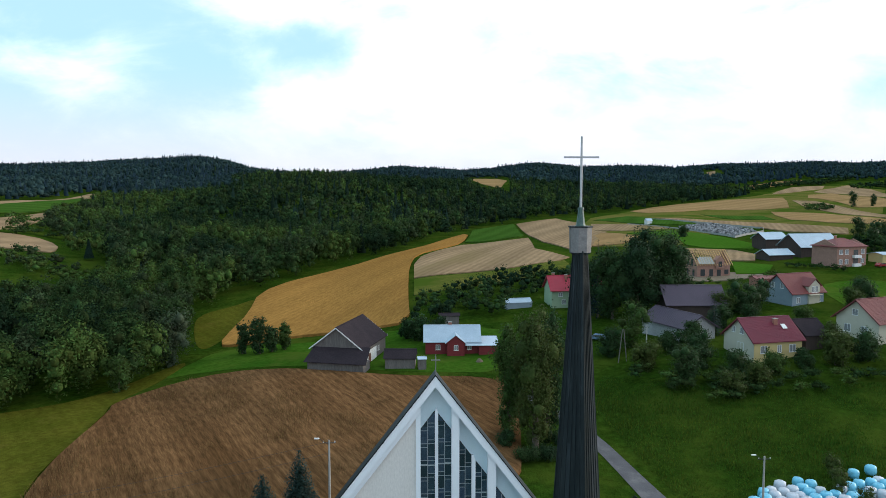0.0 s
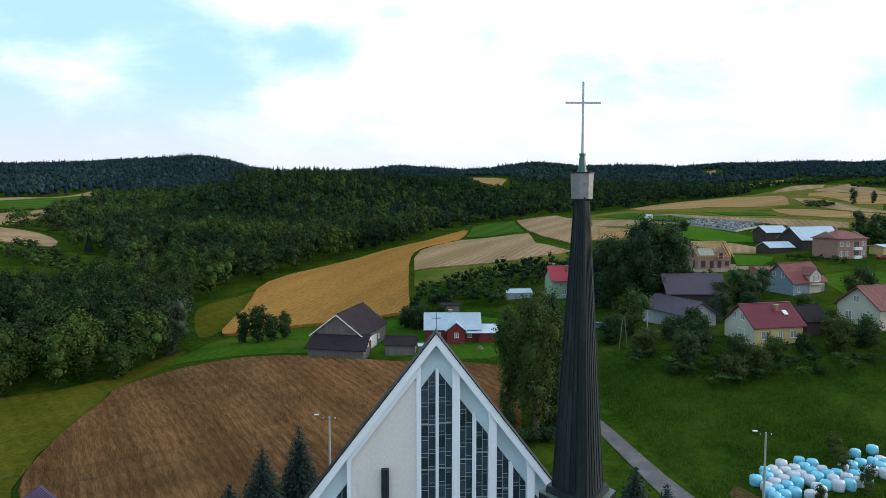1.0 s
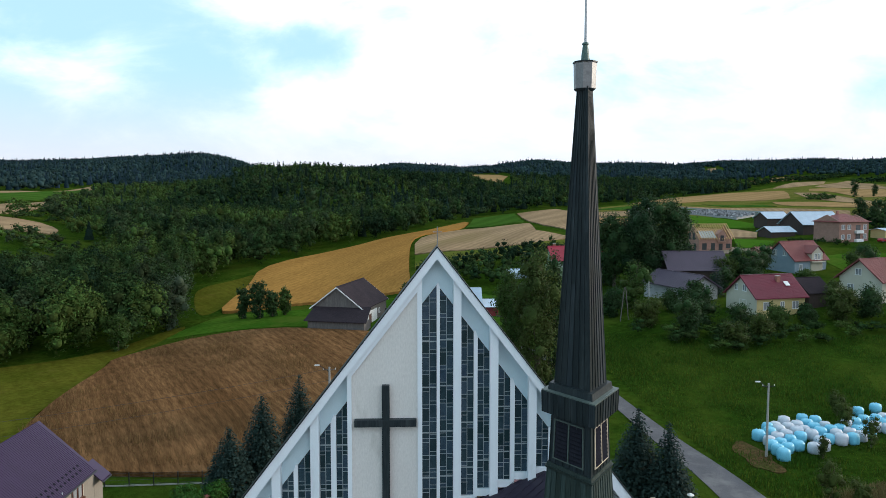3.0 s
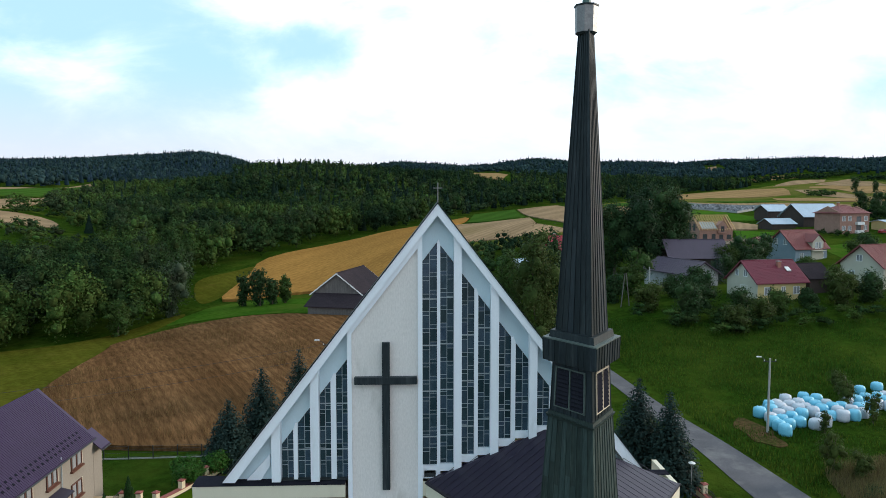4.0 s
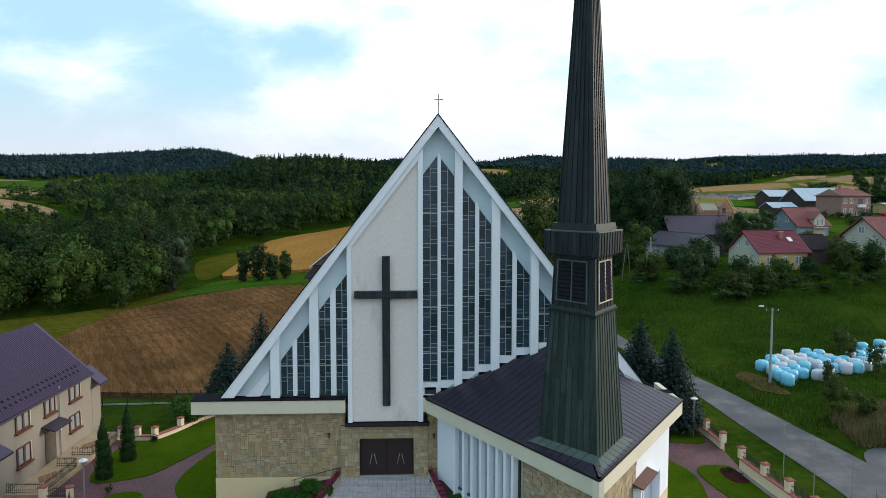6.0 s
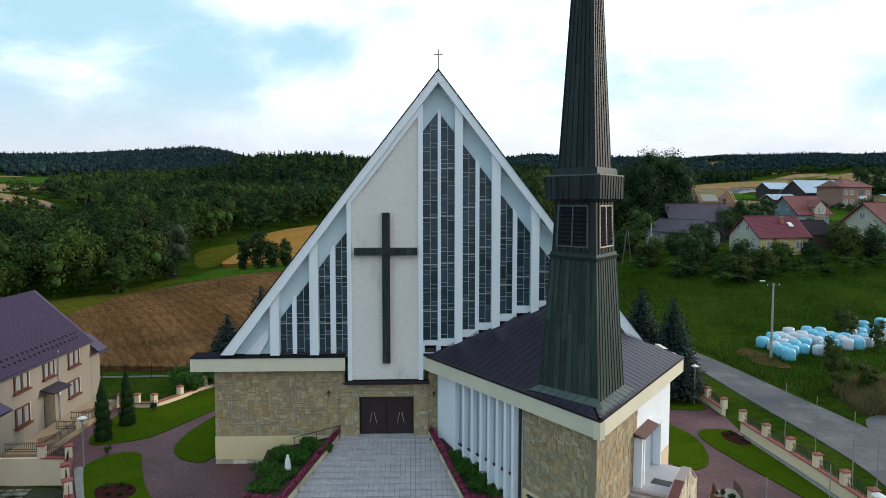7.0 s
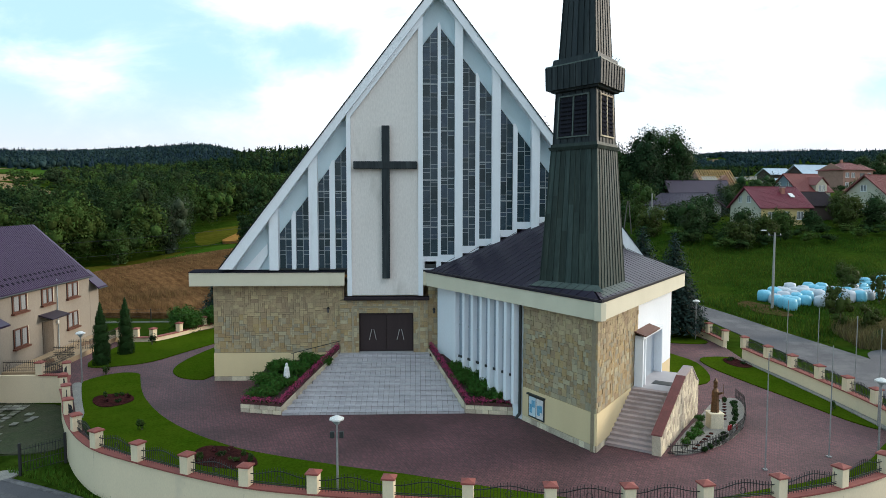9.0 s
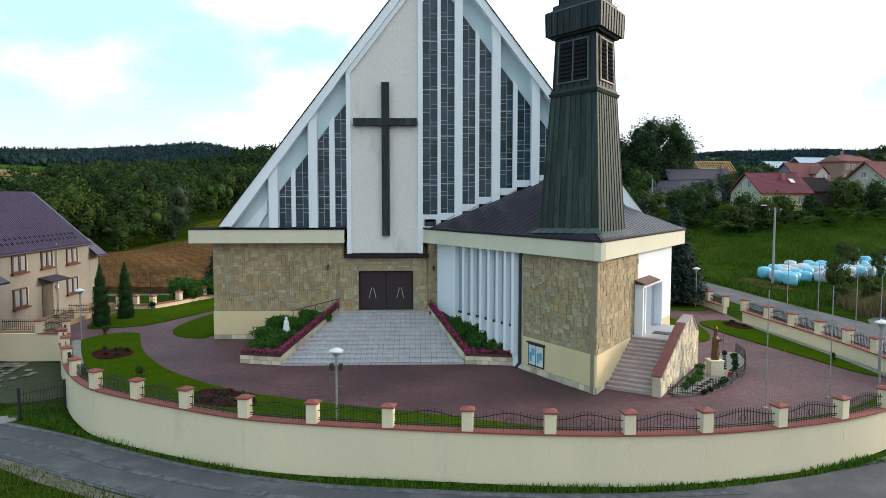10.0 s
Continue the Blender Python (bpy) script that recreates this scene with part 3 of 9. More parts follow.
# steep roof behind, falling to the back
for a, b, c in ((RAKE[0], RAKE[1], RAKE[2]), (RAKE[4], RAKE[3], RAKE[2])):
    bm = bmesh.new()
    end = (CX, CY + 16, 6.0)
    p = [(a[0], CY + 0.3, a[1] - 0.1), (b[0], CY + 0.3, b[1] - 0.1), (c[0], CY + 0.3, c[1] - 0.1)]
    far = (a[0] * 0.35 + CX * 0.65, CY + 16, 6.0)
    for tri_ in ((p[0], p[1], far), (p[1], p[2], end), (p[1], end, far)):
        slab(bm, tri_, (0, 0, -0.3))
    part("roof_slope", bm, M["roof"], church, "dark standing-seam metal roof slope")
# cross on the ridge
bm = bmesh.new()
tube(bm, (CX, CY - 0.5, 27.2), (CX, CY - 0.5, 28.85), 0.035)
beam(bm, (CX - 0.32, CY - 0.5, 28.48), (CX + 0.32, CY - 0.5, 28.48), 0.06)
part("ridge_cross", bm, M["bare_sheet"], church, "slim grey metal cross on the ridge")

# back wall behind the glazing, with the pale spandrel under the boards
SPAN = 48.75
def spandrel(x0, x1):
    xs = sorted({x0, x1, *([14.5] if x1 > 14.5 else []), *[p[0] for p in RAKE if x0 < p[0] < x1], *([CX] if x0 < CX < x1 else [])})
    low = [(x, SPAN, max(glass_z(x), 8.0)) for x in xs]
    top = [(x, SPAN, rake_z(x) - 0.3) for x in xs[::-1]]
    return S(low + top, (0, 0.35, 0))


part("spandrel", spandrel(-9.9, -4.5), M["bluewhite"], church)
part("spandrel", spandrel(0.38, 16.6), M["bluewhite"], church)
part("spandrel", S([(-13.0, SPAN, 7.85), (-9.94, SPAN, 7.85), (-9.94, SPAN, 12.3), (-10.1, SPAN, 12.2)], (0, 0.3, 0)), M["bluewhite"], church)
part("spandrel_rib", S([(-11.9, SPAN - 0.25, 7.86), (-10.9, SPAN - 0.25, 7.86), (-10.25, SPAN - 0.25, 8.9), (-10.25, SPAN - 0.25, 9.7)], (0, 0.3, 0)), M["white"], church)

# main pillars and thin posts between the panes
PILLARS = [(-10.05, -9.43), (-7.32, -6.72), (2.75, 3.3), (5.33, 5.92), (8.09, 8.65), (10.8, 11.4), (13.5, 14.1)]
POSTS = [(-8.58, -8.28), (-5.93, -5.55), (1.58, 1.81), (4.21, 4.49), (6.84, 7.16), (9.6, 9.9), (12.3, 12.6)]
for x0, x1 in PILLARS:
    z0 = 7.86 if x1 < 0 else wing_roof_z(x0) - 0.3
    part("pillar", S([(x0, CY - 0.55, z0), (x1, CY - 0.55, z0), (x1, CY - 0.55, rake_z(x1) - 0.5), (x0, CY - 0.55, rake_z(x0) - 0.5)], (0, 0.75, 0)), M["white"], church)
for x0, x1 in POSTS:
    z0 = 7.88 if x1 < 0 else wing_roof_z(x0) - 0.3
    m = (x0 + x1) / 2
    part("post", S([(x0, CY - 0.12, z0), (x1, CY - 0.12, z0), (x1, CY - 0.12, glass_z(x1) + 0.05), (m, CY - 0.12, glass_z(m) + 0.25), (x0, CY - 0.12, glass_z(x0) + 0.05)], (0, 0.3, 0)), M["white"], church)

# beige panel with its white borders
xs = (-4.40, 0.22)
part("rendered_panel", S([(xs[0], CY - 0.42, 6.08), (xs[1], CY - 0.42, 6.08), (xs[1], CY - 0.42, rake_z(xs[1]) - 0.7), (xs[0], CY - 0.42, rake_z(xs[0]) - 0.7)], (0, 0.7, 0)), M["beige"], church, "rough beige rendered panel")
for x0, x1 in ((-4.70, -4.40), (0.22, 0.55)):
    part("panel_border", S([(x0, CY - 0.6, 6.06), (x1, CY - 0.6, 6.06), (x1, CY - 0.6, rake_z(x1) - 0.6), (x0, CY - 0.6, rake_z(x0) - 0.6)], (0, 0.8, 0)), M["white"], church)
# inner lip of the raking board over the panel
part("inner_lip", S([(-4.40, CY - 0.6, rake_z(-4.40) - 1.3), (0.22, CY - 0.6, rake_z(0.22) - 1.3), (0.22, CY - 0.6, rake_z(0.22) - 0.75), (-4.40, CY - 0.6, rake_z(-4.40) - 0.75)], (0, 0.3, 0)), M["white"], church)
# small framed vent beside the panel
vent = part("vent_frame", B(0.56, 1.57, CY - 0.18, CY + 0.1, 7.84, 8.52), M["white"], church)
# no hole is cut: a black sheet draws the dark inside as colour
part("vent_opening", B(0.66, 1.47, CY - 0.20, CY - 0.181, 7.94, 8.42), M["black"], vent)
# big dark cross on the panel
bm = bmesh.new()
box(bm, -2.27, -1.74, CY - 0.85, CY - 0.40, 7.3, 17.77)
box(bm, -4.2, 0.14, CY - 0.87, CY - 0.42, 14.84, 15.35)
part("wall_cross", bevelled(bm, 0.02), M["patina"], church, "large dark sheet-metal cross")

# nave behind the front
part("nave_wall", B(-5.5, 8.7, CY + 2.95, CY + 15.8, 0, 5.9), M["cream"], church)
# left wing: wall, plinth, fascia, flat roof
part("side_wall", B(-14.1, -13.5, CY + 0.505, CY + 3, 0, 6.8), M["cream"], church)
part("front_wall", B(-14.1, -5.0, CY + 0.06, CY + 0.5, 0, 6.9), M["mortar"], church)
part("plinth", B(-14.13, -5.0, CY - 0.02, CY + 0.055, 0.32, 1.98), M["cream"], church, "smooth cream rendered plinth")
part("fascia", B(-15.5, -4.9, CY - 0.75, CY - 0.35, 6.8, 7.72), M["fascia"], church, "broad cream roof fascia")
part("fascia", B(-15.5, -15.1, CY - 0.345, CY + 0.9, 6.8, 7.72), M["fascia"], church)
part("soffit", B(-15.1, -4.9, CY - 0.345, CY + 3, 6.82, 6.95), M["fascia"], church)
part("flat_roof", S([(-15.55, CY - 0.8, 7.722), (-4.9, CY - 0.8, 7.722), (-4.9, CY + 0.6, 7.80), (-15.55, CY + 0.6, 7.80)], (0, 0, 0.03)), M["felt"], church)
part("flat_roof", B(-15.55, -13.2, CY + 0.62, CY + 0.95, 7.73, 7.8), M["felt"], church)
part("back_wall", B(-13.5, 17, CY + 2.4, CY + 2.9, 0, 7.0), M["cream"], church)

# portal
part("portal_frame", B(-5.25, -3.95, CY - 0.32, CY + 0.3, FLOOR, 5.72), M["mortar"], church)
part("portal_frame", B(-0.13, 0.87, CY - 0.32, CY + 0.3, FLOOR, 5.72), M["mortar"], church)
part("portal_frame", B(-3.948, -0.132, CY - 0.32, CY + 0.3, 4.80, 5.72), M["mortar"], church)
for x0, x1, za, zb in ((-4.42, -4.30, FLOOR, 5.3), (0.22, 0.34, FLOOR, 5.3), (-4.298, 0.218, 5.18, 5.3)):
    part("portal_trim", B(x0, x1, CY - 0.40, CY - 0.33, za, zb), M["stone_grey"], church, "raised stone moulding round the portal")
part("portal_canopy", bevelled(B(-4.95, 0.98, CY - 0.7, CY - 0.1, 5.76, 5.98), 0.03), M["slate"], church, "dark metal canopy over the portal")
door = part("door_1", B(-3.94, -0.14, CY + 0.08, CY + 0.16, FLOOR + 0.03, 4.80), M["doorwood"], church, "dark double entrance door")
for x0, x1 in ((-3.9, -2.06), (-2.02, -0.18)):
    leaf = part("door_leaf", bevelled(B(x0, x1, CY + 0.02, CY + 0.078, FLOOR + 0.06, 4.74), 0.015), M["doorwood"], door)
for x, dx in ((-3.158, 0.086), (-2.842, -0.086), (-1.208, 0.086), (-0.892, -0.086)):
    bm = bmesh.new()
    tube(bm, (x - dx, CY - 0.06, 2.85), (x + dx, CY - 0.06, 3.6), 0.022)
    part("handle", bm, M["chrome"], door, "slanted steel bar handle")
part("floor_slab", B(-5.3, 1.0, CY - 0.3, CY + 1.0, 0.02, FLOOR), M["granite"], church)

# right wing: kite-shaped, pointing forwards
J, N, R = (0.75, 47.75), (9.12, 33.3), (18.55, 46.8)
JW, NW, RW = (1.55, 47.9), (9.12, 33.85), (17.35, 46.0)


def along(p, q, k, z):
    return (lerp(p[0], q[0], k), lerp(p[1], q[1], k), z)


def normal_in(p, q, sign):
    d = Vector((q[0] - p[0], q[1] - p[1], 0)).normalized()
    return Vector((-d.y, d.x, 0)) * sign


def wall_strip(p, q, k0, k1, z0, z1, thick, sign):
    """An upright slab along the line p-q between the fractions k0 and k1, thick inwards."""
    n = normal_in(p, q, sign)
    a, b = Vector(along(p, q, k0, z0)), Vector(along(p, q, k1, z0))
    return S([a, b, b + Vector((0, 0, z1 - z0)), a + Vector((0, 0, z1 - z0))], n * thick)


part("fascia", wall_strip(J, N, 0, 1, 6.8, 7.72, 0.35, 1), M["fascia"], church)
part("fascia", wall_strip(N, R, 0.0, 1, 6.8, 7.72, 0.35, 1), M["fascia"], church)
part("fascia", wall_strip(R, (18.55, CY + 3), 0, 1, 6.8, 7.72, 0.35, 1), M["fascia"], church)
part("fascia", B(-0.05 + 0.6, 1.1, CY - 0.75, CY - 0.4, 6.8, 7.72), M["fascia"], church)
part("soffit", S([(J[0] + 0.3, J[1], 6.83), (N[0], N[1] + 0.5, 6.83), (R[0] - 0.4, R[1], 6.83), (R[0] - 0.4, CY + 1, 6.83), (J[0] + 0.3, CY + 1, 6.83)], (0, 0, 0.1)), M["fascia"], church)
PEAK = (9.3, CY - 0.1, 11.25)
for p, q in ((J, N), (N, R)):
    n = normal_in(p, q, -1) * 0.06
    a, b = Vector((p[0], p[1], 7.73)) + n, Vector((q[0], q[1], 7.73)) + n
    pk = Vector(PEAK)
    bm = S([a, b, pk], (0, 0, 0.07)) if p is N else S([a, b, pk, Vector((1.2, CY - 0.1, 7.8))], (0, 0, 0.07))
    part("wing_roof", bm, M["roof"], church, "dark violet-brown standing-seam roof")
    foot = b - a
    m = int(foot.length / 0.62)
    seams = bmesh.new()
    for k in range(1, m):
        s = a.lerp(b, k / m)
        # seams climb straight up the slope until they meet the gable or the ridge between the two slopes
        up = Vector((-foot.y, foot.x, 0)).normalized() * (1 if p is J else 1)
        nrm = (b - a).cross(pk - a).normalized()
        climb = Vector((0, 0, 1)) - nrm * nrm.z
        climb = climb.normalized()
        reach = 20.0
        # stop at the gable plane and at the hip line towards the peak
        if climb.y > 1e-4:
            reach = min(reach, (CY - 0.1 - s.y) / climb.y)
        corner = b if p is J else a
        hip = (pk - corner)
        rel = s - corner
        den = climb.x * hip.y - climb.y * hip.x
        if abs(den) > 1e-6:
            d = (hip.x * rel.y - hip.y * rel.x) / den
            if 0 < d:
                reach = min(reach, d)
        if reach > 0.4:
            beam(seams, s + Vector((0, 0, 0.075)), s + climb * reach + Vector((0, 0, 0.075)), 0.022, 0.028)
    part("standing_seam", seams, M["roof"], church)
    part("gutter_edge", wall_strip((a.x, a.y), (b.x, b.y), 0, 1, 7.722, 7.86, 0.28, 1), M["rim"], church, "dark sheet-metal gutter rim along the eaves")
part("wing_roof", B(14.5, 18.5, CY + 0.0, CY + 0.9, 7.73, 7.78), M["felt"], church)

# front-left face: fins, then stone
part("wing_wall", wall_strip(JW, NW, 0.0, 0.62, 2.0, 6.82, 0.3, 1), M["white"], church)
part("wing_wall", wall_strip(JW, NW, 0.0, 0.62, 0.0, 2.0, 0.3, 1), M["white"], church)
part("wing_wall", wall_strip(JW, NW, 0.62, 1.0, 0.0, 6.82, 0.05, 1), M["mortar"], church)
part("plinth", S([Vector(along(JW, NW, 0.62, 0.34)) - normal_in(JW, NW, 1) * 0.05, Vector(along(JW, NW, 1.0, 0.34)) - normal_in(JW, NW, 1) * 0.05, Vector(along(JW, NW, 1.0, 2.0)) - normal_in(JW, NW, 1) * 0.05, Vector(along(JW, NW, 0.62, 2.0)) - normal_in(JW, NW, 1) * 0.05], normal_in(JW, NW, 1) * 0.05), M["cream"], church)
w = Vector((NW[0] - JW[0], NW[1] - JW[1], 0)).normalized()
n = normal_in(JW, NW, -1)
FINS = (0.169, 0.239, 0.302, 0.365, 0.421, 0.477, 0.528, 0.576)
LEN_J = math.dist(JW, NW)
for k, u in enumerate(FINS):
    a = Vector(along(JW, NW, u, 1.9))
    d = Vector((0, 0, -1.0))
    part("fin", S([a + d, a + Vector((0, 0, 4.88)), a + Vector((0, 0, 4.88)) + n * 0.36, a + n * 0.36 + d], w * 0.26), M["white"], church, "white upright concrete fin")
    if k < 7:
        gap = (FINS[k + 1] - u) * LEN_J
        slot = lambda s0, s1, z0, z1, o: [a + w * s0 + n * o + Vector((0, 0, z0)), a + w * s1 + n * o + Vector((0, 0, z0)), a + w * s1 + n * o + Vector((0, 0, z1)), a + w * s0 + n * o + Vector((0, 0, z1))]
        part("slot_window", S(slot(0.27, gap - 0.01, 0.6, 4.85, 0.01), n * 0.03), M["slot"], church, "grey-blue recessed slot window")
        part("slot_sill", S(slot(0.265, gap - 0.005, 0.46, 0.6, 0.01), n * 0.12), M["black"], church)
        part("slot_bar", S(slot(0.27, gap - 0.01, 2.6, 2.66, 0.041), n * 0.03), M["lead"], church)
# right face: stone then white with the side door
part("wing_wall", wall_strip(NW, RW, 0.0, 0.47, 0.0, 6.82, 0.3, 1), M["mortar"], church)
part("wing_wall", wall_strip(NW, RW, 0.47, 1.0, 2.0, 6.82, 0.3, 1), M["white"], church)
part("wing_wall", wall_strip(NW, RW, 0.47, 1.0, 0.0, 2.0, 0.3, 1), M["cream"], church)
part("wing_wall", wall_strip(RW, (17.35, CY + 3), 0, 1, 0, 6.82, 0.3, 1), M["white"], church)
part("wing_wall", B(0.9, 2.2, CY - 0.25, CY + 0.3, 0, 6.82), M["mortar"], church)

# downpipe at the joint of fins and stone
bm = bmesh.new()
a = Vector(along(JW, NW, 0.612, 0)) + normal_in(JW, NW, -1) * 0.14
tube(bm, a + Vector((0, 0, 0.35)), a + Vector((0, 0, 6.8)), 0.09)
tube(bm, a + Vector((0, 0, 0.37)), a + Vector((0, 0, 0.12)) + normal_in(JW, NW, -1) * 0.3, 0.09)
part("downpipe", bm, M["black"], church)

# ---- tower ----
TX, TY = 9.45, 38.6
tower = thing("church_tower", "slender dark copper-clad church tower with louvres and spire", "tower")


def kite(a):
    return [(0, -1.47 * a), (a, 0), (0, 1.47 * a), (-a, 0)]


def clad(za, a, zb, b, name, strips, mat="patina", seam=0.04):
    """A tapering kite-plan storey: strips of sheet on each face, with a seam between."""
    core = part(name, frustum(bmesh.new(), TX, TY, za, kite(a - 0.03), zb, kite(b - 0.03)), M[mat], tower)
    pa, pb = kite(a), kite(b)
    for f in range(4):
        p, q = Vector((*pa[f], za)), Vector((*pa[(f + 1) % 4], za))
        r, s = Vector((*pb[f], zb)), Vector((*pb[(f + 1) % 4], zb))
        o = Vector((TX, TY, 0))
        out = (q - p).cross(r - p).normalized()
        seams = bmesh.new()
        for k in range(strips):
            k0, k1 = k / strips, (k + 1) / strips
            quad = [o + p.lerp(q, k0), o + p.lerp(q, k1), o + r.lerp(s, k1), o + r.lerp(s, k0)]
            if out.y < 0.2:
                cuts = 2 if zb - za > 5 else 1
                shift = random.uniform(0.3, 0.7)
                ks = [0, shift, 1] if cuts == 2 else [0, 1]
                for u, v in zip(ks, ks[1:]):
                    pts = [quad[0].lerp(quad[3], u), quad[1].lerp(quad[2], u), quad[1].lerp(quad[2], v), quad[0].lerp(quad[3], v)]
                    part("copper_sheet", S([x - out * 0.02 for x in pts], out * (0.02 + 0.002 * (k % 2))), M[mat], core)
            beam(seams, quad[0] + out * 0.015, quad[3] + out * 0.015, seam, 0.05, out)
        part("seam", seams, M[mat], core)
    return core


clad(7.95, 2.42, 15.5, 1.83, "lower_shaft", 9, "patina_green")
part("ledge", frustum(bmesh.new(), TX, TY, 15.45, kite(1.93), 15.62, kite(2.02)), M["patina_green"], tower)
part("ledge", frustum(bmesh.new(), TX, TY, 15.622, kite(1.9), 15.8, kite(1.86)), M["patina_green"], tower)
clad(15.8, 1.74, 18.65, 1.60, "bell_storey", 6)
part("cornice_band", frustum(bmesh.new(), TX, TY, 18.62, kite(1.9), 18.72, kite(1.95)), M["patina"], tower)
clad(18.72, 2.16, 19.95, 2.20, "cornice_band", 9, seam=0.035)
part("cornice_top", frustum(bmesh.new(), TX, TY, 19.95, kite(2.22), 20.02, kite(2.22)), M["verdigris"], tower)
for k in (0.34, 0.5, 0.62):
    c = Vector((TX + 2.2 * lerp(0, 1, k), TY + 2.2 * lerp(-1.47, 0, k), 20.02))
    part("sheet_hook", beam(bmesh.new(), c, c + Vector((0.16, -0.06, 0.22)), 0.05, 0.02), M["lead"], tower, "bent pale sheet-metal hook")
part("spire_foot", frustum(bmesh.new(), TX, TY, 20.02, kite(1.86), 20.4, kite(1.78)), M["patina"], tower)
clad(20.4, 1.46, 36.9, 0.40, "spire", 6)
oct_ = lambda r: [(r * math.cos(math.tau * (k + 0.5) / 8), r * math.sin(math.tau * (k + 0.5) / 8)) for k in range(8)]
collar = part("collar", frustum(bmesh.new(), TX, TY, 36.8, oct_(0.60), 38.2, oct_(0.64)), M["bare_sheet"], tower, "grey sheet-metal octagonal collar")
part("collar_rim", frustum(bmesh.new(), TX, TY, 38.2, oct_(0.69), 38.28, oct_(0.69)), M["patina"], collar)
part("collar_rim", frustum(bmesh.new(), TX, TY, 36.7, oct_(0.5), 36.8, oct_(0.62)), M["patina"], collar)
bm = frustum(bmesh.new(), TX, TY, 38.28, oct_(0.30), 38.42, oct_(0.24))
frustum(bm, TX, TY, 38.42, oct_(0.24), 39.2, oct_(0.15))
frustum(bm, TX, TY, 39.2, oct_(0.19), 39.32, oct_(0.17))
part("finial", bm, M["green_copper"], tower, "green verdigris copper finial")
bm = bmesh.new()
tube(bm, (TX, TY, 39.2), (TX, TY, 43.25), 0.075, 0.06)
beam(bm, (TX - 0.98, TY, 42.1), (TX + 0.98, TY, 42.1), 0.10)
part("spire_cross", bm, M["cross_steel"], tower, "tall slim pale steel cross")
# louvres on the two front faces
pa, pb = kite(1.70), kite(1.62)
for f, (p0, p1) in enumerate((((0, -1.47), (1, 0)), ((-1, 0), (0, -1.47)))):
    def on(k, z):
        a = lerp(1.74, 1.60, (z - 15.8) / 2.85) + 0.005
        return Vector((TX + a * lerp(p0[0], p1[0], k), TY + a * lerp(p0[1], p1[1], k), z))
    out = (on(1, 16) - on(0, 16)).cross(on(0, 18) - on(0, 16)).normalized()
    if out.y > 0:
        out = -out
    k0, k1 = (0.18, 0.86) if f == 0 else (0.12, 0.84)
    louvre = part("louvre", S([on(k0, 16.15), on(k1, 16.15), on(k1, 18.35), on(k0, 18.35)], out * 0.03), M["felt"], tower, "slatted louvre in a weathered frame")
    km = (k0 + k1) / 2
    for a, b in ((on(k0, 16.15), on(k1, 16.15)), (on(k0, 18.35), on(k1, 18.35)), (on(k0, 16.1), on(k0, 18.4)), (on(k1, 16.1), on(k1, 18.4)), (on(km, 16.15), on(km, 18.35))):
        part("louvre_frame", beam(bmesh.new(), a + out * 0.05, b + out * 0.05, 0.075, 0.09, out), M["verdigris"] if f else M["stone_pale"], louvre)
    for u, v in ((k0, km), (km, k1)):
        for i in range(9):
            z = 16.32 + i * 0.225
            a, b = on(u + 0.035, z) + out * 0.05, on(v - 0.035, z) + out * 0.05
            part("slat", S([a, b, b + out * 0.07 - Vector((0, 0, 0.13)), a + out * 0.07 - Vector((0, 0, 0.13))], Vector((0, 0, 0.025))), M["felt"], louvre)
# copper apron on the roof round the tower's foot
for (p0, p1), (ea, eb) in ((((0, -1.47), (1, 0)), (N, R)), (((-1, 0), (0, -1.47)), (J, N))):
    A, Bv, C = Vector((*ea, 7.80)), Vector((*eb, 7.80)), Vector((PEAK[0], PEAK[1], PEAK[2] + 0.07))
    nrm = (Bv - A).cross(C - A).normalized()

    def on_roof(x, y):
        return Vector((x, y, A.z - ((x - A.x) * nrm.x + (y - A.y) * nrm.y) / nrm.z + 0.012))
    ring = [on_roof(TX + r * lerp(p0[0], p1[0], k), TY + r * lerp(p0[1], p1[1], k)) for r, k in ((2.3, 0), (2.3, 1), (3.05, 1), (3.05, 0))]
    part("apron", S(ring, (0, 0, 0.02)), M["verdigris"], tower, "green-grey copper apron on the roof")

# ---- more materials ----
M["leaf"] = material("leaf_broad", (0.01584, 0.03743, 0.0144), (0.04319, 0.07198, 0.02447), 0.6, 0.15, 1.5, 0.0, island=0.45, spots=0.25, spec=0.05, through_light=0.22)
M["leaf_dark"] = material("leaf_dark", (0.01171, 0.02928, 0.01318), (0.02928, 0.0527, 0.0205), 0.6, 0.15, 1.5, 0.0, island=0.45, spots=0.25, spec=0.05, through_light=0.2)
M["leaf_olive"] = material("leaf_olive", (0.03648, 0.05612, 0.01543), (0.06734, 0.08699, 0.02245), 0.6, 0.15, 1.5, 0.0, island=0.4, spots=0.25, spec=0.05, through_light=0.25)
M["leaf_light"] = material("leaf_light", (0.03355, 0.06442, 0.0161), (0.06173, 0.09662, 0.02416), 0.6, 0.15, 1.5, 0.0, island=0.4, spots=0.25, spec=0.05, through_light=0.25)
M["leaf_willow"] = material("leaf_willow", (0.05005, 0.0728, 0.03868), (0.0637, 0.0819, 0.05005), 0.6, 0.2, 1.5, 0.0, island=0.35, spots=0.2, spec=0.05, through_light=0.25)
M["needle"] = material("needle_blue", (0.01423, 0.02844, 0.02317), (0.02188, 0.03829, 0.03243), 0.6, 0.5, 4.0, 0.0, island=0.45, spots=0.25, spec=0.05, through_light=0.1)
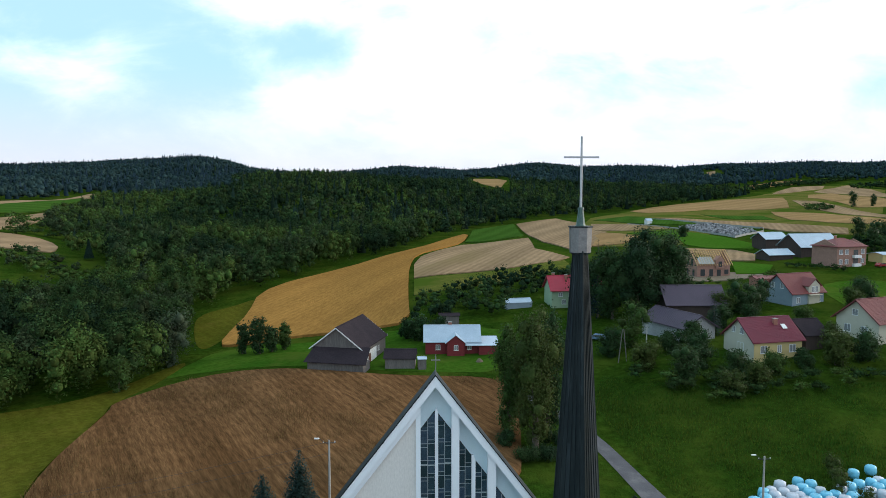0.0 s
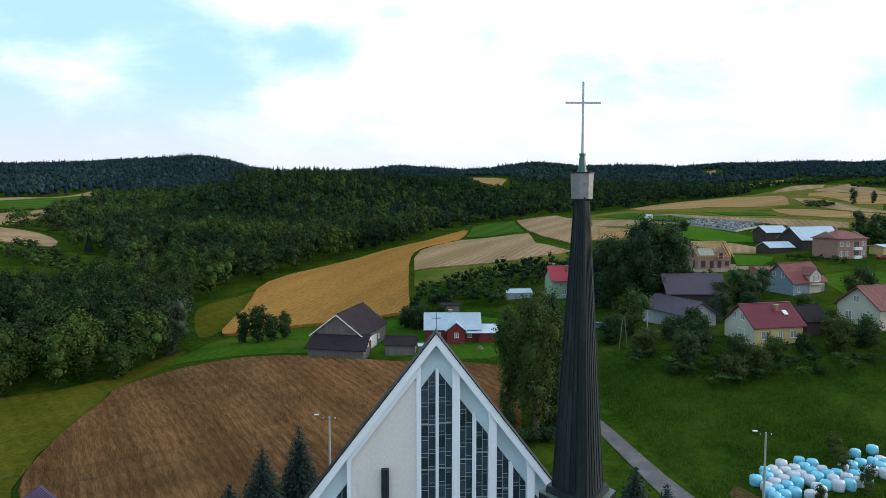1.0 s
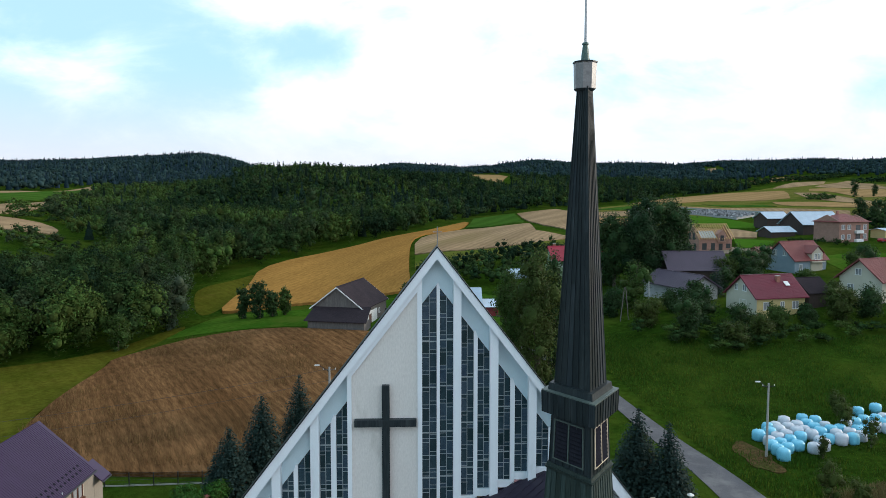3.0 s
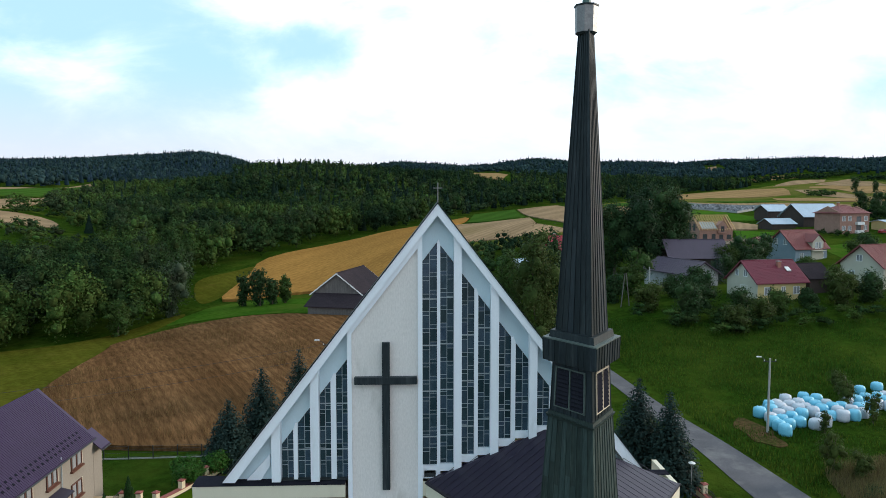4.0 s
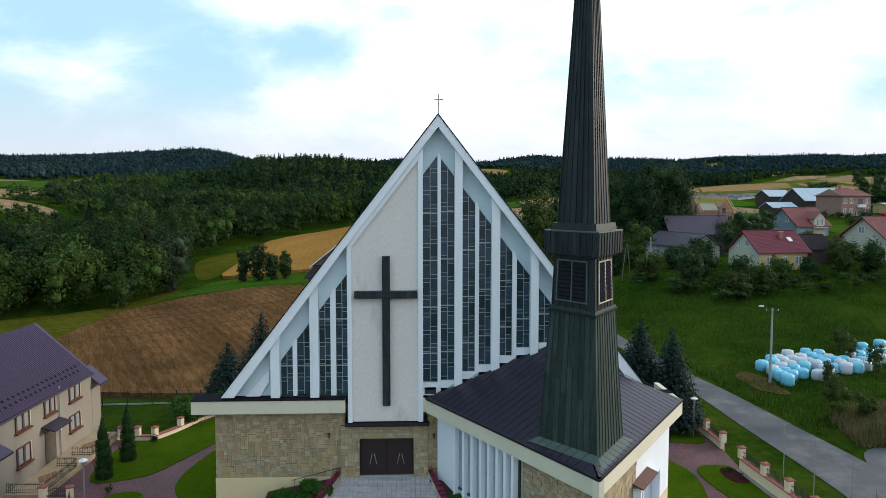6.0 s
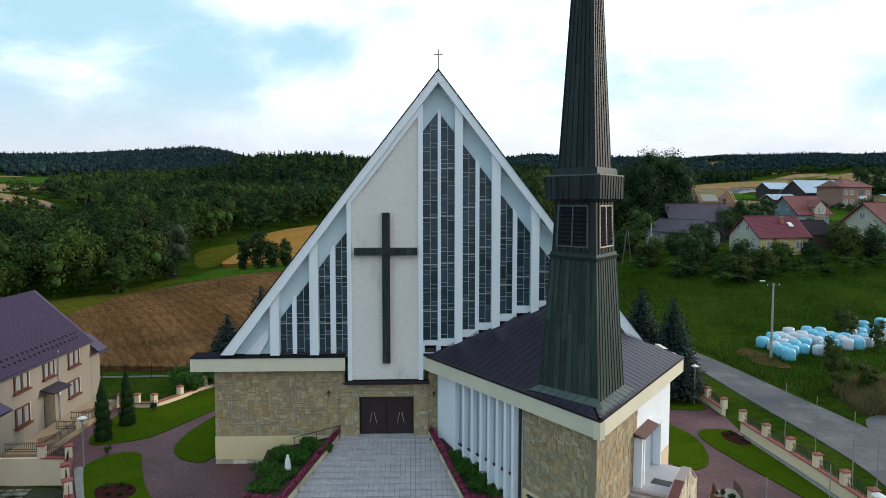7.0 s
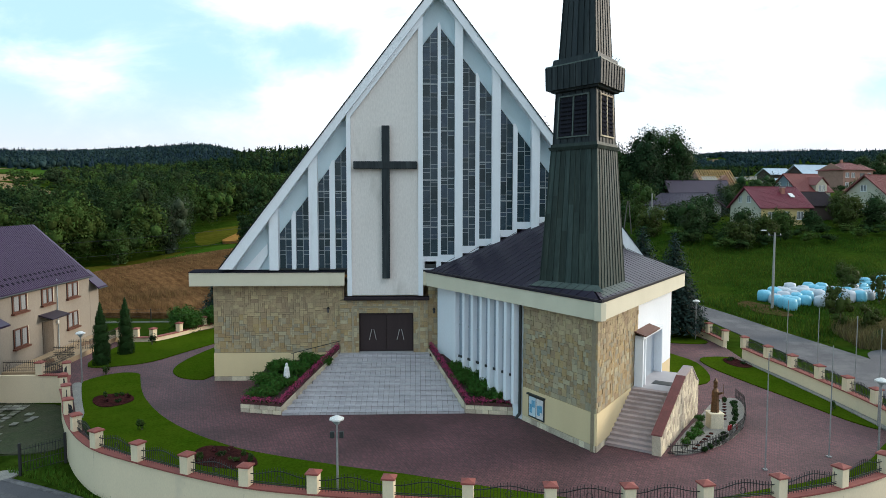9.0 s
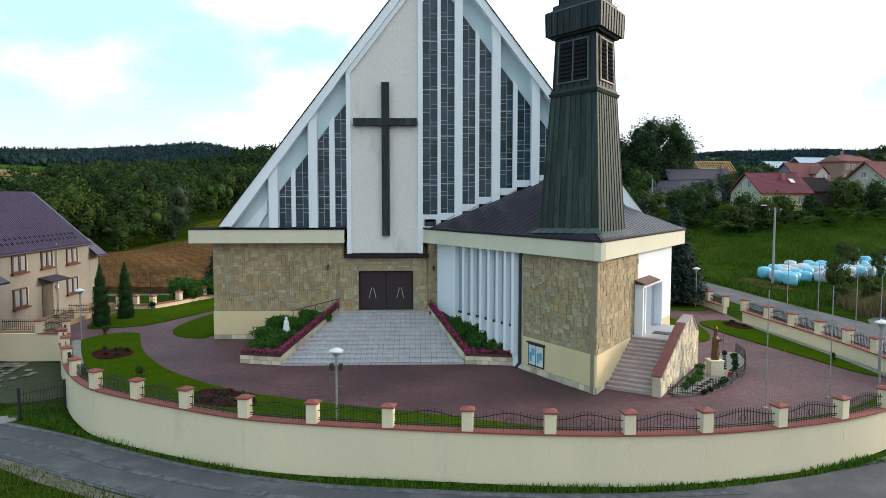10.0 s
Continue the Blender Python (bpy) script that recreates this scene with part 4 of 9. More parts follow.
# distance haze is put into these two base colours, over the spruce's own blue-green
M["needle_haze"] = material("needle_bluish_haze", (0.0120, 0.0235, 0.0310), (0.0185, 0.0330, 0.0410), 0.7, 0.012, 0.25, 0.0, island=0.4, spots=0.35, spec=0.0)
M["leaf_haze"] = material("leaf_bluish_haze", (0.0165, 0.0325, 0.0325), (0.0270, 0.0460, 0.0430), 0.7, 0.012, 0.25, 0.0, island=0.45, spots=0.35, spec=0.0)
for name_, low_, high_ in (("canopy_deep", (0.0095, 0.0220, 0.0120), (0.0205, 0.0370, 0.0170)), ("canopy", (0.0205, 0.0405, 0.0145), (0.0400, 0.0635, 0.0215)), ("canopy_fresh", (0.0400, 0.0700, 0.0170), (0.0650, 0.0960, 0.0260)),
                           ("canopy_grey", (0.0240, 0.0385, 0.0185), (0.0420, 0.0600, 0.0270)), ("canopy_spruce", (0.0100, 0.0210, 0.0150), (0.0170, 0.0310, 0.0210))):
    M[name_] = material(name_, low_, high_, 0.7, 0.25, 2.6, 0.0, island=0.5, spots=0.4, spec=0.0, through_light=0.15)
M["juniper"] = material("juniper", (0.0330, 0.0860, 0.0150), (0.0560, 0.1200, 0.0220), 0.6, 0.8, 6.0, 0.0, island=0.5, spots=0.3, spec=0.05, through_light=0.15)
M["cypress"] = material("cypress_leaf", (0.0130, 0.0330, 0.0085), (0.0200, 0.0450, 0.0115), 0.6, 0.8, 6.0, 0.0, island=0.4, spots=0.25, spec=0.05)
M["flower"] = material("pink_flower", (0.27, 0.022, 0.095), (0.40, 0.05, 0.15), 0.6, 2.0, 9.0, 0.0, island=0.4, spots=0.2, through_light=0.2)
M["bark"] = material("bark", (0.075, 0.058, 0.042), (0.11, 0.09, 0.07), 0.9, 2.0, 14.0, 0.5, stretch=(3, 3, 0.6))
M["redbrown"] = material("red_brown_tile", (0.16, 0.045, 0.04), (0.125, 0.036, 0.033), 0.6, 1.5, 14.0, 0.1)
M["planter"] = material("brown_planter", (0.085, 0.028, 0.028), rough=0.6, scale=2.0)
M["gravel"] = material("pale_gravel", (0.252, 0.24, 0.216), (0.192, 0.186, 0.168), 0.95, 3.0, 18.0, 0.8, 25.0, spots=0.35)
M["soil"] = material("dark_soil", (0.03375, 0.018, 0.01575), (0.04781, 0.02531, 0.02138), 0.95, 2.0, 14.0, 0.8, 14.0, spots=0.3)
M["mulch"] = material("red_bark_mulch", (0.060, 0.019, 0.017), (0.024, 0.010, 0.010), 0.95, 3.0, 11.0, 0.9, 14.0, spots=0.5, spec=0.0)
M["russet"] = material("russet_leaf", (0.085, 0.022, 0.025), (0.050, 0.016, 0.018), 0.7, 2.0, 9.0, 0.0, island=0.4, spots=0.2, spec=0.05)
M["bronze"] = material("bronze", (0.150, 0.078, 0.030), (0.060, 0.032, 0.016), 0.45, 2.0, 10.0, 0.2, spots=0.4, metal=0.45)
M["plaster"] = material("white_plaster", (0.78, 0.78, 0.77), rough=0.6, scale=4.0)
M["purple_roof"] = material("violet_tile_sheet", (0.034, 0.017, 0.0527), (0.0272, 0.0136, 0.0425), 0.38, 0.5, 8.0, 0.1, spots=0.1, spec=0.25)
M["house_render"] = material("beige_roughcast", (0.2639, 0.2331, 0.193), (0.2358, 0.2054, 0.1716), 0.9, 0.5, 16.0, 0.5, 30.0, spots=0.1, stain=(0.2247, 0.1888, 0.1554), stain_scale=0.5, stretch=(1, 1, 0.4))
M["brown_frame"] = material("brown_window_frame", (0.115, 0.042, 0.025), rough=0.5, scale=3.0)
M["pane"] = material("window_pane", (0.05, 0.055, 0.06), (0.12, 0.12, 0.12), 0.08, 2.0, 5.0, 0.0, spots=0.2, spec=0.7)
M["curtain"] = material("net_curtain", (0.27, 0.28, 0.29), rough=0.8, scale=6.0, stretch=(6, 6, 0.4))
M["pole_grey"] = material("galvanised_pole", (0.3, 0.3075, 0.315), rough=0.5, metal=0.3, scale=2.0)
M["concrete"] = material("concrete", (0.36, 0.35, 0.33), (0.29, 0.285, 0.27), 0.9, 0.8, 12.0, 0.4, spots=0.15)
M["lampwhite"] = material("lamp_shade_white", (0.72, 0.72, 0.70), rough=0.4, scale=3.0)



# ---- foliage helpers ----
def leaf_quads(c, nrm, size, aspect=0.6, rng=np.random):
    """Corners of small bent leaves or tufts at c, facing nrm."""
    n = len(c)
    t = rng.normal(size=(n, 3))
    t -= nrm * (t * nrm).sum(1, keepdims=True)
    t /= np.linalg.norm(t, axis=1, keepdims=True) + 1e-9
    b = np.cross(nrm, t)
    s = size[:, None]
    bend = nrm * s * rng.uniform(-0.25, 0.25, (n, 1))
    v = np.stack([c - t * s, c - b * s * aspect + bend, c + t * s, c + b * s * aspect + bend], 1)
    return v.reshape(-1, 3)


def ball_points(blobs, n, rng, shell=0.35, up=0.25, reach=1.0):
    """n points and outward directions near the surfaces of ellipsoids."""
    blobs = np.asarray(blobs, float)
    w = (blobs[:, 3] * blobs[:, 5]) ** 1.0
    pick = rng.choice(len(blobs), n, p=w / w.sum())
    d = rng.normal(size=(n, 3))
    d[:, 2] += up
    d /= np.linalg.norm(d, axis=1, keepdims=True)
    r = reach - shell * rng.uniform(0, 1, (n, 1)) ** 1.3
    bump = 1 + 0.2 * np.sin(d[:, :1] * 7 + pick[:, None]) * np.sin(d[:, 1:2] * 6 + 2.0 * pick[:, None])
    p = blobs[pick, :3] + d * blobs[pick, 3:] * r * bump
    out = d / blobs[pick, 3:]
    out /= np.linalg.norm(out, axis=1, keepdims=True)
    return p, out


ICO = None


def ico(level=1):
    bm = bmesh.new()
    bmesh.ops.create_icosphere(bm, subdivisions=level, radius=1)
    v = np.array([x.co[:] for x in bm.verts])
    f = np.array([[x.index for x in q.verts] for q in bm.faces])
    bm.free()
    return v, f


ICO1, ICO2 = ico(1), ico(2)


def mesh_np(name, verts, quads, tris, mat):
    """A mesh from arrays of vertices, quads and triangles."""
    me = bpy.data.meshes.new(name)
    verts = np.asarray(verts, float)
    quads, tris = np.asarray(quads, int).reshape(-1, 4), np.asarray(tris, int).reshape(-1, 3)
    me.vertices.add(len(verts))
    me.vertices.foreach_set("co", verts.ravel())
    me.loops.add(quads.size + tris.size)
    me.loops.foreach_set("vertex_index", np.r_[quads.ravel(), tris.ravel()])
    me.polygons.add(len(quads) + len(tris))
    me.polygons.foreach_set("loop_start", np.r_[np.arange(len(quads)) * 4, len(quads) * 4 + np.arange(len(tris)) * 3])
    me.update(calc_edges=True)
    me.validate()
    me.materials.append(mat)
    return me


def crown_mesh(name, blobs, n, size, mat, rng, core=0.46, aspect=0.6, shell=0.6, up=0.25, tilt=0.5):
    p, out = ball_points(blobs, n, rng, shell, up, 1.0)
    nrm = out + np.array((0, 0, 0.25)) + rng.normal(size=(n, 3)) * tilt
    nrm /= np.linalg.norm(nrm, axis=1, keepdims=True)
    v = leaf_quads(p, nrm, size * rng.uniform(0.6, 1.3, n), aspect, rng)
    q = np.arange(len(v)).reshape(-1, 4)
    vs, ts, off = [v], [], len(v)
    for b in blobs if core else ():
        cv = ICO1[0] * (1 + rng.uniform(-0.3, 0.3, (len(ICO1[0]), 1))) * np.array(b[3:]) * core + np.array(b[:3])
        vs.append(cv)
        ts.append(ICO1[1] + off)
        off += len(cv)
    return mesh_np(name, np.concatenate(vs), q, np.concatenate(ts) if ts else [], mat)


def tree_blobs(h, r, rng, low=0.25, count=9, slim=1.0):
    """Uneven clumps that make up a broad crown from low*h to h."""
    out = []
    for k in range(count):
        z = lerp(low, 0.90, (k + rng.uniform(0, 0.8)) / count) * h
        span = math.sin(math.pi * min(1, max(0.08, (z / h - low * 0.55) / (1.05 - low * 0.55)))) ** 0.7
        a = rng.uniform(0, math.tau)
        d = r * span * rng.uniform(0.25, 0.62)
        s = r * rng.uniform(0.36, 0.58) * (0.55 + 0.45 * span)
        out.append((d * math.cos(a), d * math.sin(a), z, s, s, s * slim * rng.uniform(0.8, 1.15)))
    out.append((0, 0, h * (low + 0.98) / 2, r * 0.55, r * 0.55, h * (0.96 - low) / 2))
    return out


def broad_tree(name, label, at, h, r, mat="leaf", seed=1, leaves=900, leaf=0.42, low=0.22, count=10, category="tree", group="", slim=1.0):
    rng = np.random.RandomState(seed)
    ob = thing(name, label, category, group, at=at)
    bm = bmesh.new()
    tube(bm, (0, 0, -0.4), (0, 0, h * 0.45), 0.022 * h + 0.05, 0.012 * h + 0.02, 7)
    tube(bm, (0, 0, h * 0.45), (r * 0.08, 0, h * 0.85), 0.012 * h + 0.02, 0.02, 6)
    blobs = tree_blobs(h, r, rng, low, count, slim)
    trunk = part("trunk", bm, M["bark"], ob)
    for b in blobs[:-1:2]:
        part("limb", tube(bmesh.new(), (0, 0, max(0.1, b[2] * 0.6)), (b[0], b[1], b[2]), 0.008 * h + 0.01, 0.015, 5), M["bark"], trunk)
    crown = new("crown", crown_mesh("crown", blobs, leaves, leaf, M[mat], rng))
    crown.parent = ob
    return ob


def bush(name, label, at, h, r, mat="leaf", seed=1, leaves=300, leaf=0.25, count=6, category="bush", group="", ry=None, aspect=0.6, tilt=0.5):
    rng = np.random.RandomState(seed)
    ob = thing(name, label, category, group, at=at)
    blobs = []
    for k in range(count):
        a, d = rng.uniform(0, math.tau), rng.uniform(0.1, 0.6)
        s = rng.uniform(0.4, 0.6)
        blobs.append((r * d * math.cos(a), (ry or r) * d * math.sin(a), h * rng.uniform(0.3, 0.62), r * s, (ry or r) * s, h * rng.uniform(0.3, 0.4)))
    crown = new("foliage", crown_mesh("foliage", blobs, leaves, leaf, M[mat], rng, aspect=aspect, tilt=tilt))
    crown.parent = ob
    bm = bmesh.new()
    for k in range(3):
        tube(bm, (0.1 * k - 0.1, 0, -0.2), (r * 0.3 * math.cos(k * 2.1), r * 0.3 * math.sin(k * 2.1), h * 0.5), 0.03 + 0.01 * h, 0.015, 5)
    part("stem", bm, M["bark"], ob)
    return ob


def conifer(name, label, at, h, r, mat="needle", seed=1, tiers=19, per=30, category="spruce tree", group="", low=0.06, droop=0.30):
    """A spruce: tiers of drooping boughs round a straight stem."""
    rng = np.random.RandomState(seed)
    ob = thing(name, label, category, group, at=at)
    part("trunk", tube(bmesh.new(), (0, 0, -0.3), (0, 0, h * 0.97), 0.014 * h + 0.03, 0.01, 7), M["bark"], ob)
    P, Nn, Sz = [], [], []
    for k in range(tiers):
        f = (k + 0.3) / tiers
        z0, rad = h * lerp(low, 0.985, f), r * (1 - f) ** 0.75 + 0.04 * r
        m = max(6, int(per * (1 - f) + 5))
        for a in np.linspace(0, math.tau, m, endpoint=False) + rng.uniform(0, 1):
            reach = rad * rng.uniform(0.78, 1.12)
            a += rng.uniform(-0.15, 0.15)
            steps = max(2, int(reach / (0.06 * r + 0.05)))
            for s in range(steps):
                u = (s + 0.6) / steps
                P.append((reach * u * math.cos(a), reach * u * math.sin(a), z0 - droop * reach * u * u + rng.uniform(-0.05, 0.05) * h * 0.3))
                Nn.append((math.cos(a) * 0.6 + rng.normal() * 0.4, math.sin(a) * 0.6 + rng.normal() * 0.4, 0.9 + rng.normal() * 0.3))
                Sz.append((0.042 * r + 0.035) * rng.uniform(0.8, 1.4) * (1.15 - 0.4 * f))
    P, Nn, Sz = np.array(P), np.array(Nn), np.array(Sz)
    Nn /= np.linalg.norm(Nn, axis=1, keepdims=True)
    v = leaf_quads(P, Nn, Sz, 0.55, rng)
    crown = new("crown", mesh_np("crown", v, np.arange(len(v)).reshape(-1, 4), [], M[mat]))
    crown.parent = ob
    return ob


# ---- courtyard ----
flat0 = lambda x, y: np.zeros(np.shape(np.atleast_1d(x)))
POSTS_FRONT = [(-22.97, 45.4), (-21.5, 42.8), (-19.9, 39.75), (-18.05, 36.83), (-15.8, 34.23), (-13.05, 32.4), (-10.25, 30.8), (-7.28, 29.35), (-4.25, 28.5), (-1.06, 27.85),
               (2.17, 27.3), (5.45, 26.85), (8.58, 26.65), (11.75, 26.77), (15.1, 27.35), (18.3, 28.3), (21.2, 29.7), (23.7, 31.5), (25.6, 33.6), (26.6, 36.0)]
POSTS_RIGHT = [(26.6, 36.0), (26.73, 38.5), (26.74, 41.2), (26.67, 44.1), (26.52, 47.15), (26.3, 50.15), (26.17, 53.6)]
POSTS_GATE = [(26.7, 58.2), (26.7, 61.6), (26.1, 65.0), (25.0, 68.6), (23.4, 72.2)]
POSTS_LEFT = [(-26.5, 49.3), (-24.6, 49.2), (-22.97, 45.4)]
POSTS_BACK = [(-26.5, 62.5), (-25.03, 62.45), (-23.5, 62.4), (-22.1, 65.1), (-20.8, 68.3), (-18.0, 71.5)]
yard_outline = [(-30.5, 49.3), (-24.6, 49.2)] + POSTS_FRONT + POSTS_RIGHT[1:] + POSTS_GATE + [(22, 78), (-16, 78), (-20.8, 68.3), (-23.5, 62.4), (-30.5, 62.4)]
yard = tagged(draped("courtyard_base", yard_outline, M["joint"], -0.012, 2.5, flat0, skirt=0.6, cuts=0), "dark bedding of the paved church courtyard", "pavement", kind="structure")


def thing_mesh(ob, label, category, kind="structure"):
    return tagged(ob, label, category, kind=kind)


LAWNS = [
    [(-22.7, 46.6), (-21.0, 42.9), (-19.4, 40.0), (-17.6, 37.2), (-15.4, 34.8), (-12.7, 33.0), (-9.9, 31.4), (-7.0, 30.0), (-4.0, 29.1), (-1, 28.45), (2.2, 27.9), (5.4, 27.45), (8.5, 27.25), (9.2, 27.4), (7.0, 28.4), (4.1, 29.5), (1.7, 30.5), (-0.9, 31.6), (-3.6, 32.5),
     (-8.1, 34.5), (-9.7, 35.5), (-11.6, 37), (-14.1, 39.5), (-16.0, 42.1), (-17.9, 45.3), (-19.6, 49.4), (-20.2, 51.0), (-22, 51.1), (-23.4, 48.8)],
    [(-14.25, 48.9), (-16.2, 48.9), (-17.8, 50.6), (-18.4, 53), (-18.0, 57), (-16.6, 62), (-14.25, 67)],
    [(-25.6, 52.3), (-22.2, 53.3), (-20.6, 54.4), (-19.2, 58), (-17, 63), (-14.6, 68), (-14.3, 72), (-17.8, 70.8), (-20.6, 67.6), (-21.9, 64.6), (-23.2, 62.0), (-26, 62)],
    [(22.6, 54.4), (25.3, 54.6), (25.8, 53.2), (26.0, 47), (26.2, 41), (26.2, 38), (25.9, 36.3), (24.9, 38.5), (24.2, 42.3), (23.0, 47.4), (22.3, 51.5)],
    [(17.6, 46.2), (20.7, 46.3), (22.2, 52.3), (21.2, 55.5), (19.5, 60), (17.8, 62)],
    [(18.5, 66.5), (21.5, 60.3), (25.9, 59.2), (26.2, 61.6), (25.6, 65), (24.5, 68.6), (20, 74)],
    [(10.5, 27.25), (15.0, 27.95), (18.0, 28.9), (20.9, 30.2), (23.3, 32.0), (25.2, 34.1), (25.9, 35.6), (24.3, 34.3), (22.0, 31.9), (18.5, 30.0), (14.0, 28.7)],
]
for poly in LAWNS:
    thing_mesh(draped("lawn", poly, M["lawn"], 0.05, 0.7, flat0, skirt=0.08, cuts=2, ripple=0.012), "short green mown lawn beside the paving", "lawn")
for poly, label in (([(-20.2, 43.3), (-20.75, 44.7), (-19.9, 45.4), (-18.6, 45.2), (-17.7, 43.9), (-18.2, 42.7), (-19.2, 42.3)], "dark red-brown mulched flower bed in the lawn"),
                    ([(-10.9, 33.1), (-11.2, 34.7), (-10.7, 35.5), (-9.6, 35.2), (-8.4, 34.4), (-7.7, 33.4), (-7.5, 32.4), (-9.2, 32.3)], "dark red-brown mulched flower bed in the lawn"),
                    ([(24.6, 54.0), (25.7, 53.5), (25.9, 51.6), (25.4, 50.6), (24.3, 50.9), (24.1, 52.7)], "dark red-brown mulched flower bed in the lawn")):
    thing_mesh(draped("flower_bed", poly, M["mulch"], 0.085, 0.22, flat0, skirt=0.07, cuts=2, ripple=0.025), label, "flower bed")
thing_mesh(draped("gravel_strip", [(-23.7, 48.0), (-22.9, 46.4), (-21.3, 43.3), (-19.7, 40.3), (-19.3, 40.5), (-20.9, 43.5), (-22.5, 46.8), (-23.2, 48.4)], M["gravel"], 0.085, 0.5, flat0, skirt=0.07, cuts=1, ripple=0.01), "pale gravel strip inside the wall", "gravel")
thing_mesh(draped("gravel_strip", [(25.6, 53.4), (26.0, 53.5), (26.3, 47), (26.5, 41), (26.5, 38), (26.3, 36.4), (26.0, 36.6), (26.1, 41), (25.9, 47)], M["gravel"], 0.085, 0.5, flat0, skirt=0.07, cuts=0, ripple=0.01), "grey gravel strip inside the wall", "gravel")


def fence_panel(p, q, z0, h, arch=0.22):
    """An iron fence between two posts: rails, one of them arched, and spiked bars."""
    bm = bmesh.new()
    p, q = Vector((*p, 0)), Vector((*q, 0))
    n = max(6, int((q - p).length / 0.135))
    top = lambda u: z0 + h + arch * (0.5 - 0.5 * math.cos(math.tau * u)) ** 1.2
    for z in (z0 + 0.12, z0 + h * 0.5 - 0.12):
        beam(bm, p + Vector((0, 0, z)), q + Vector((0, 0, z)), 0.03, 0.03)
    m = 10
    for k in range(m):
        a, b = k / m, (k + 1) / m
        beam(bm, p.lerp(q, a) + Vector((0, 0, top(a) - 0.12)), p.lerp(q, b) + Vector((0, 0, top(b) - 0.12)), 0.03, 0.035)
    for k in range(1, n):
        u = k / n
        s = p.lerp(q, u)
        beam(bm, s + Vector((0, 0, z0 + 0.02)), s + Vector((0, 0, top(u) + 0.03)), 0.019, 0.019, (0, 1, 0))
    # ring ornament in the middle
    c = p.lerp(q, 0.5) + Vector((0, 0, z0 + h * 0.62))
    d = (q - p).normalized()
    for k in range(10):
        a, b = math.tau * k / 10, math.tau * (k + 1) / 10
        beam(bm, c + d * 0.14 * math.cos(a) + Vector((0, 0, 0.14 * math.sin(a))), c + d * 0.14 * math.cos(b) + Vector((0, 0, 0.14 * math.sin(b))), 0.022)
    return bm


def boundary(name, posts, label, wall_low, wall_top, post_h=0.85, fence=True, width=0.46, thick=0.34, first=True, coping=True, skip=()):
    """A rendered wall with a coping, square posts with pyramid caps and iron panels between."""
    ob = thing(name, label, "wall", kind="structure")
    for i, (p, q) in enumerate(zip(posts, posts[1:])):
        if i in skip:
            continue
        a, b = Vector((*p, 0)), Vector((*q, 0))
        d = (b - a).normalized()
        n = Vector((-d.y, d.x, 0))
        low = min(wall_low(*p), wall_low(*q)) - 0.4
        c0, c1 = Vector((*posts[max(i - 1, 0)], 0)), Vector((*posts[min(i + 2, len(posts) - 1)], 0))
        # sharp corners keep straight panels
        c0 = c0 if i > 0 and (a - c0).angle(d) < 0.5 else 2 * a - b
        c1 = c1 if i + 2 < len(posts) and (c1 - b).angle(d) < 0.5 else 2 * b - a
        line = [Vector(cubic(k / 5, np.array(c0), np.array(a), np.array(b), np.array(c1))) for k in range(6)]
        side = [(lambda t: Vector((-t.y, t.x, 0)).normalized())(line[min(k + 1, 5)] - line[max(k - 1, 0)]) for k in range(6)]
        body, cap = bmesh.new(), bmesh.new()
        for bm_, half, z0, z1 in ((body, thick / 2, low, wall_top), (cap, thick / 2 + 0.09, wall_top + 0.002, wall_top + 0.072)):
            rings = [[bm_.verts.new(p + m * u + Vector((0, 0, z))) for u, z in ((-half, z0), (half, z0), (half, z1), (-half, z1))] for p, m in zip(line, side)]
            for r0, r1 in zip(rings, rings[1:]):
                for k in range(4):
                    bm_.faces.new((r0[k], r0[(k + 1) % 4], r1[(k + 1) % 4], r1[k]))
            if i == 0 or i + 2 == len(posts) or bm_ is cap:
                bm_.faces.new(rings[0])
                bm_.faces.new(rings[-1][::-1])
        part("wall_panel", body, M["wallcream"], ob)
        if coping:
            part("coping", cap, M["terracotta"], ob)
        else:
            cap.free()
        if fence:
            part("fence_panel", fence_panel((a + d * width / 2)[:2], (b - d * width / 2)[:2], wall_top + 0.075, post_h - 0.22), M["iron"], ob, "black wrought-iron fence panel with an arched rail")
    for i, p in enumerate(posts if first else posts[1:]):
        k = min(i if first else i + 1, len(posts) - 2)
        d = Vector((posts[k + 1][0] - posts[k][0], posts[k + 1][1] - posts[k][1], 0)).normalized()
        n = Vector((-d.y, d.x, 0))
        c = Vector((*p, wall_top + 0.03))
        w = width / 2
        sq = lambda s, z: [c + d * s * sx + n * s * sy + Vector((0, 0, z)) for sx, sy in ((-1, -1), (1, -1), (1, 1), (-1, 1))]
        post = part("gate_post", bevelled(S(sq(w, 0), (0, 0, post_h)), 0.012), M["wallcream"], ob)
        bm = S(sq(w + 0.06, post_h + 0.002), (0, 0, 0.07))
        t = bm.verts.new(c + Vector((0, 0, post_h + 0.19)))
        ring = [bm.verts.new(v) for v in sq(w + 0.06, post_h + 0.074)]
        for k in range(4):
            bm.faces.new((ring[k], ring[(k + 1) % 4], t))
        bm.faces.new(ring[::-1])
        part("post_cap", bm, M["terracotta"], post, "terracotta pyramid cap")
    return ob


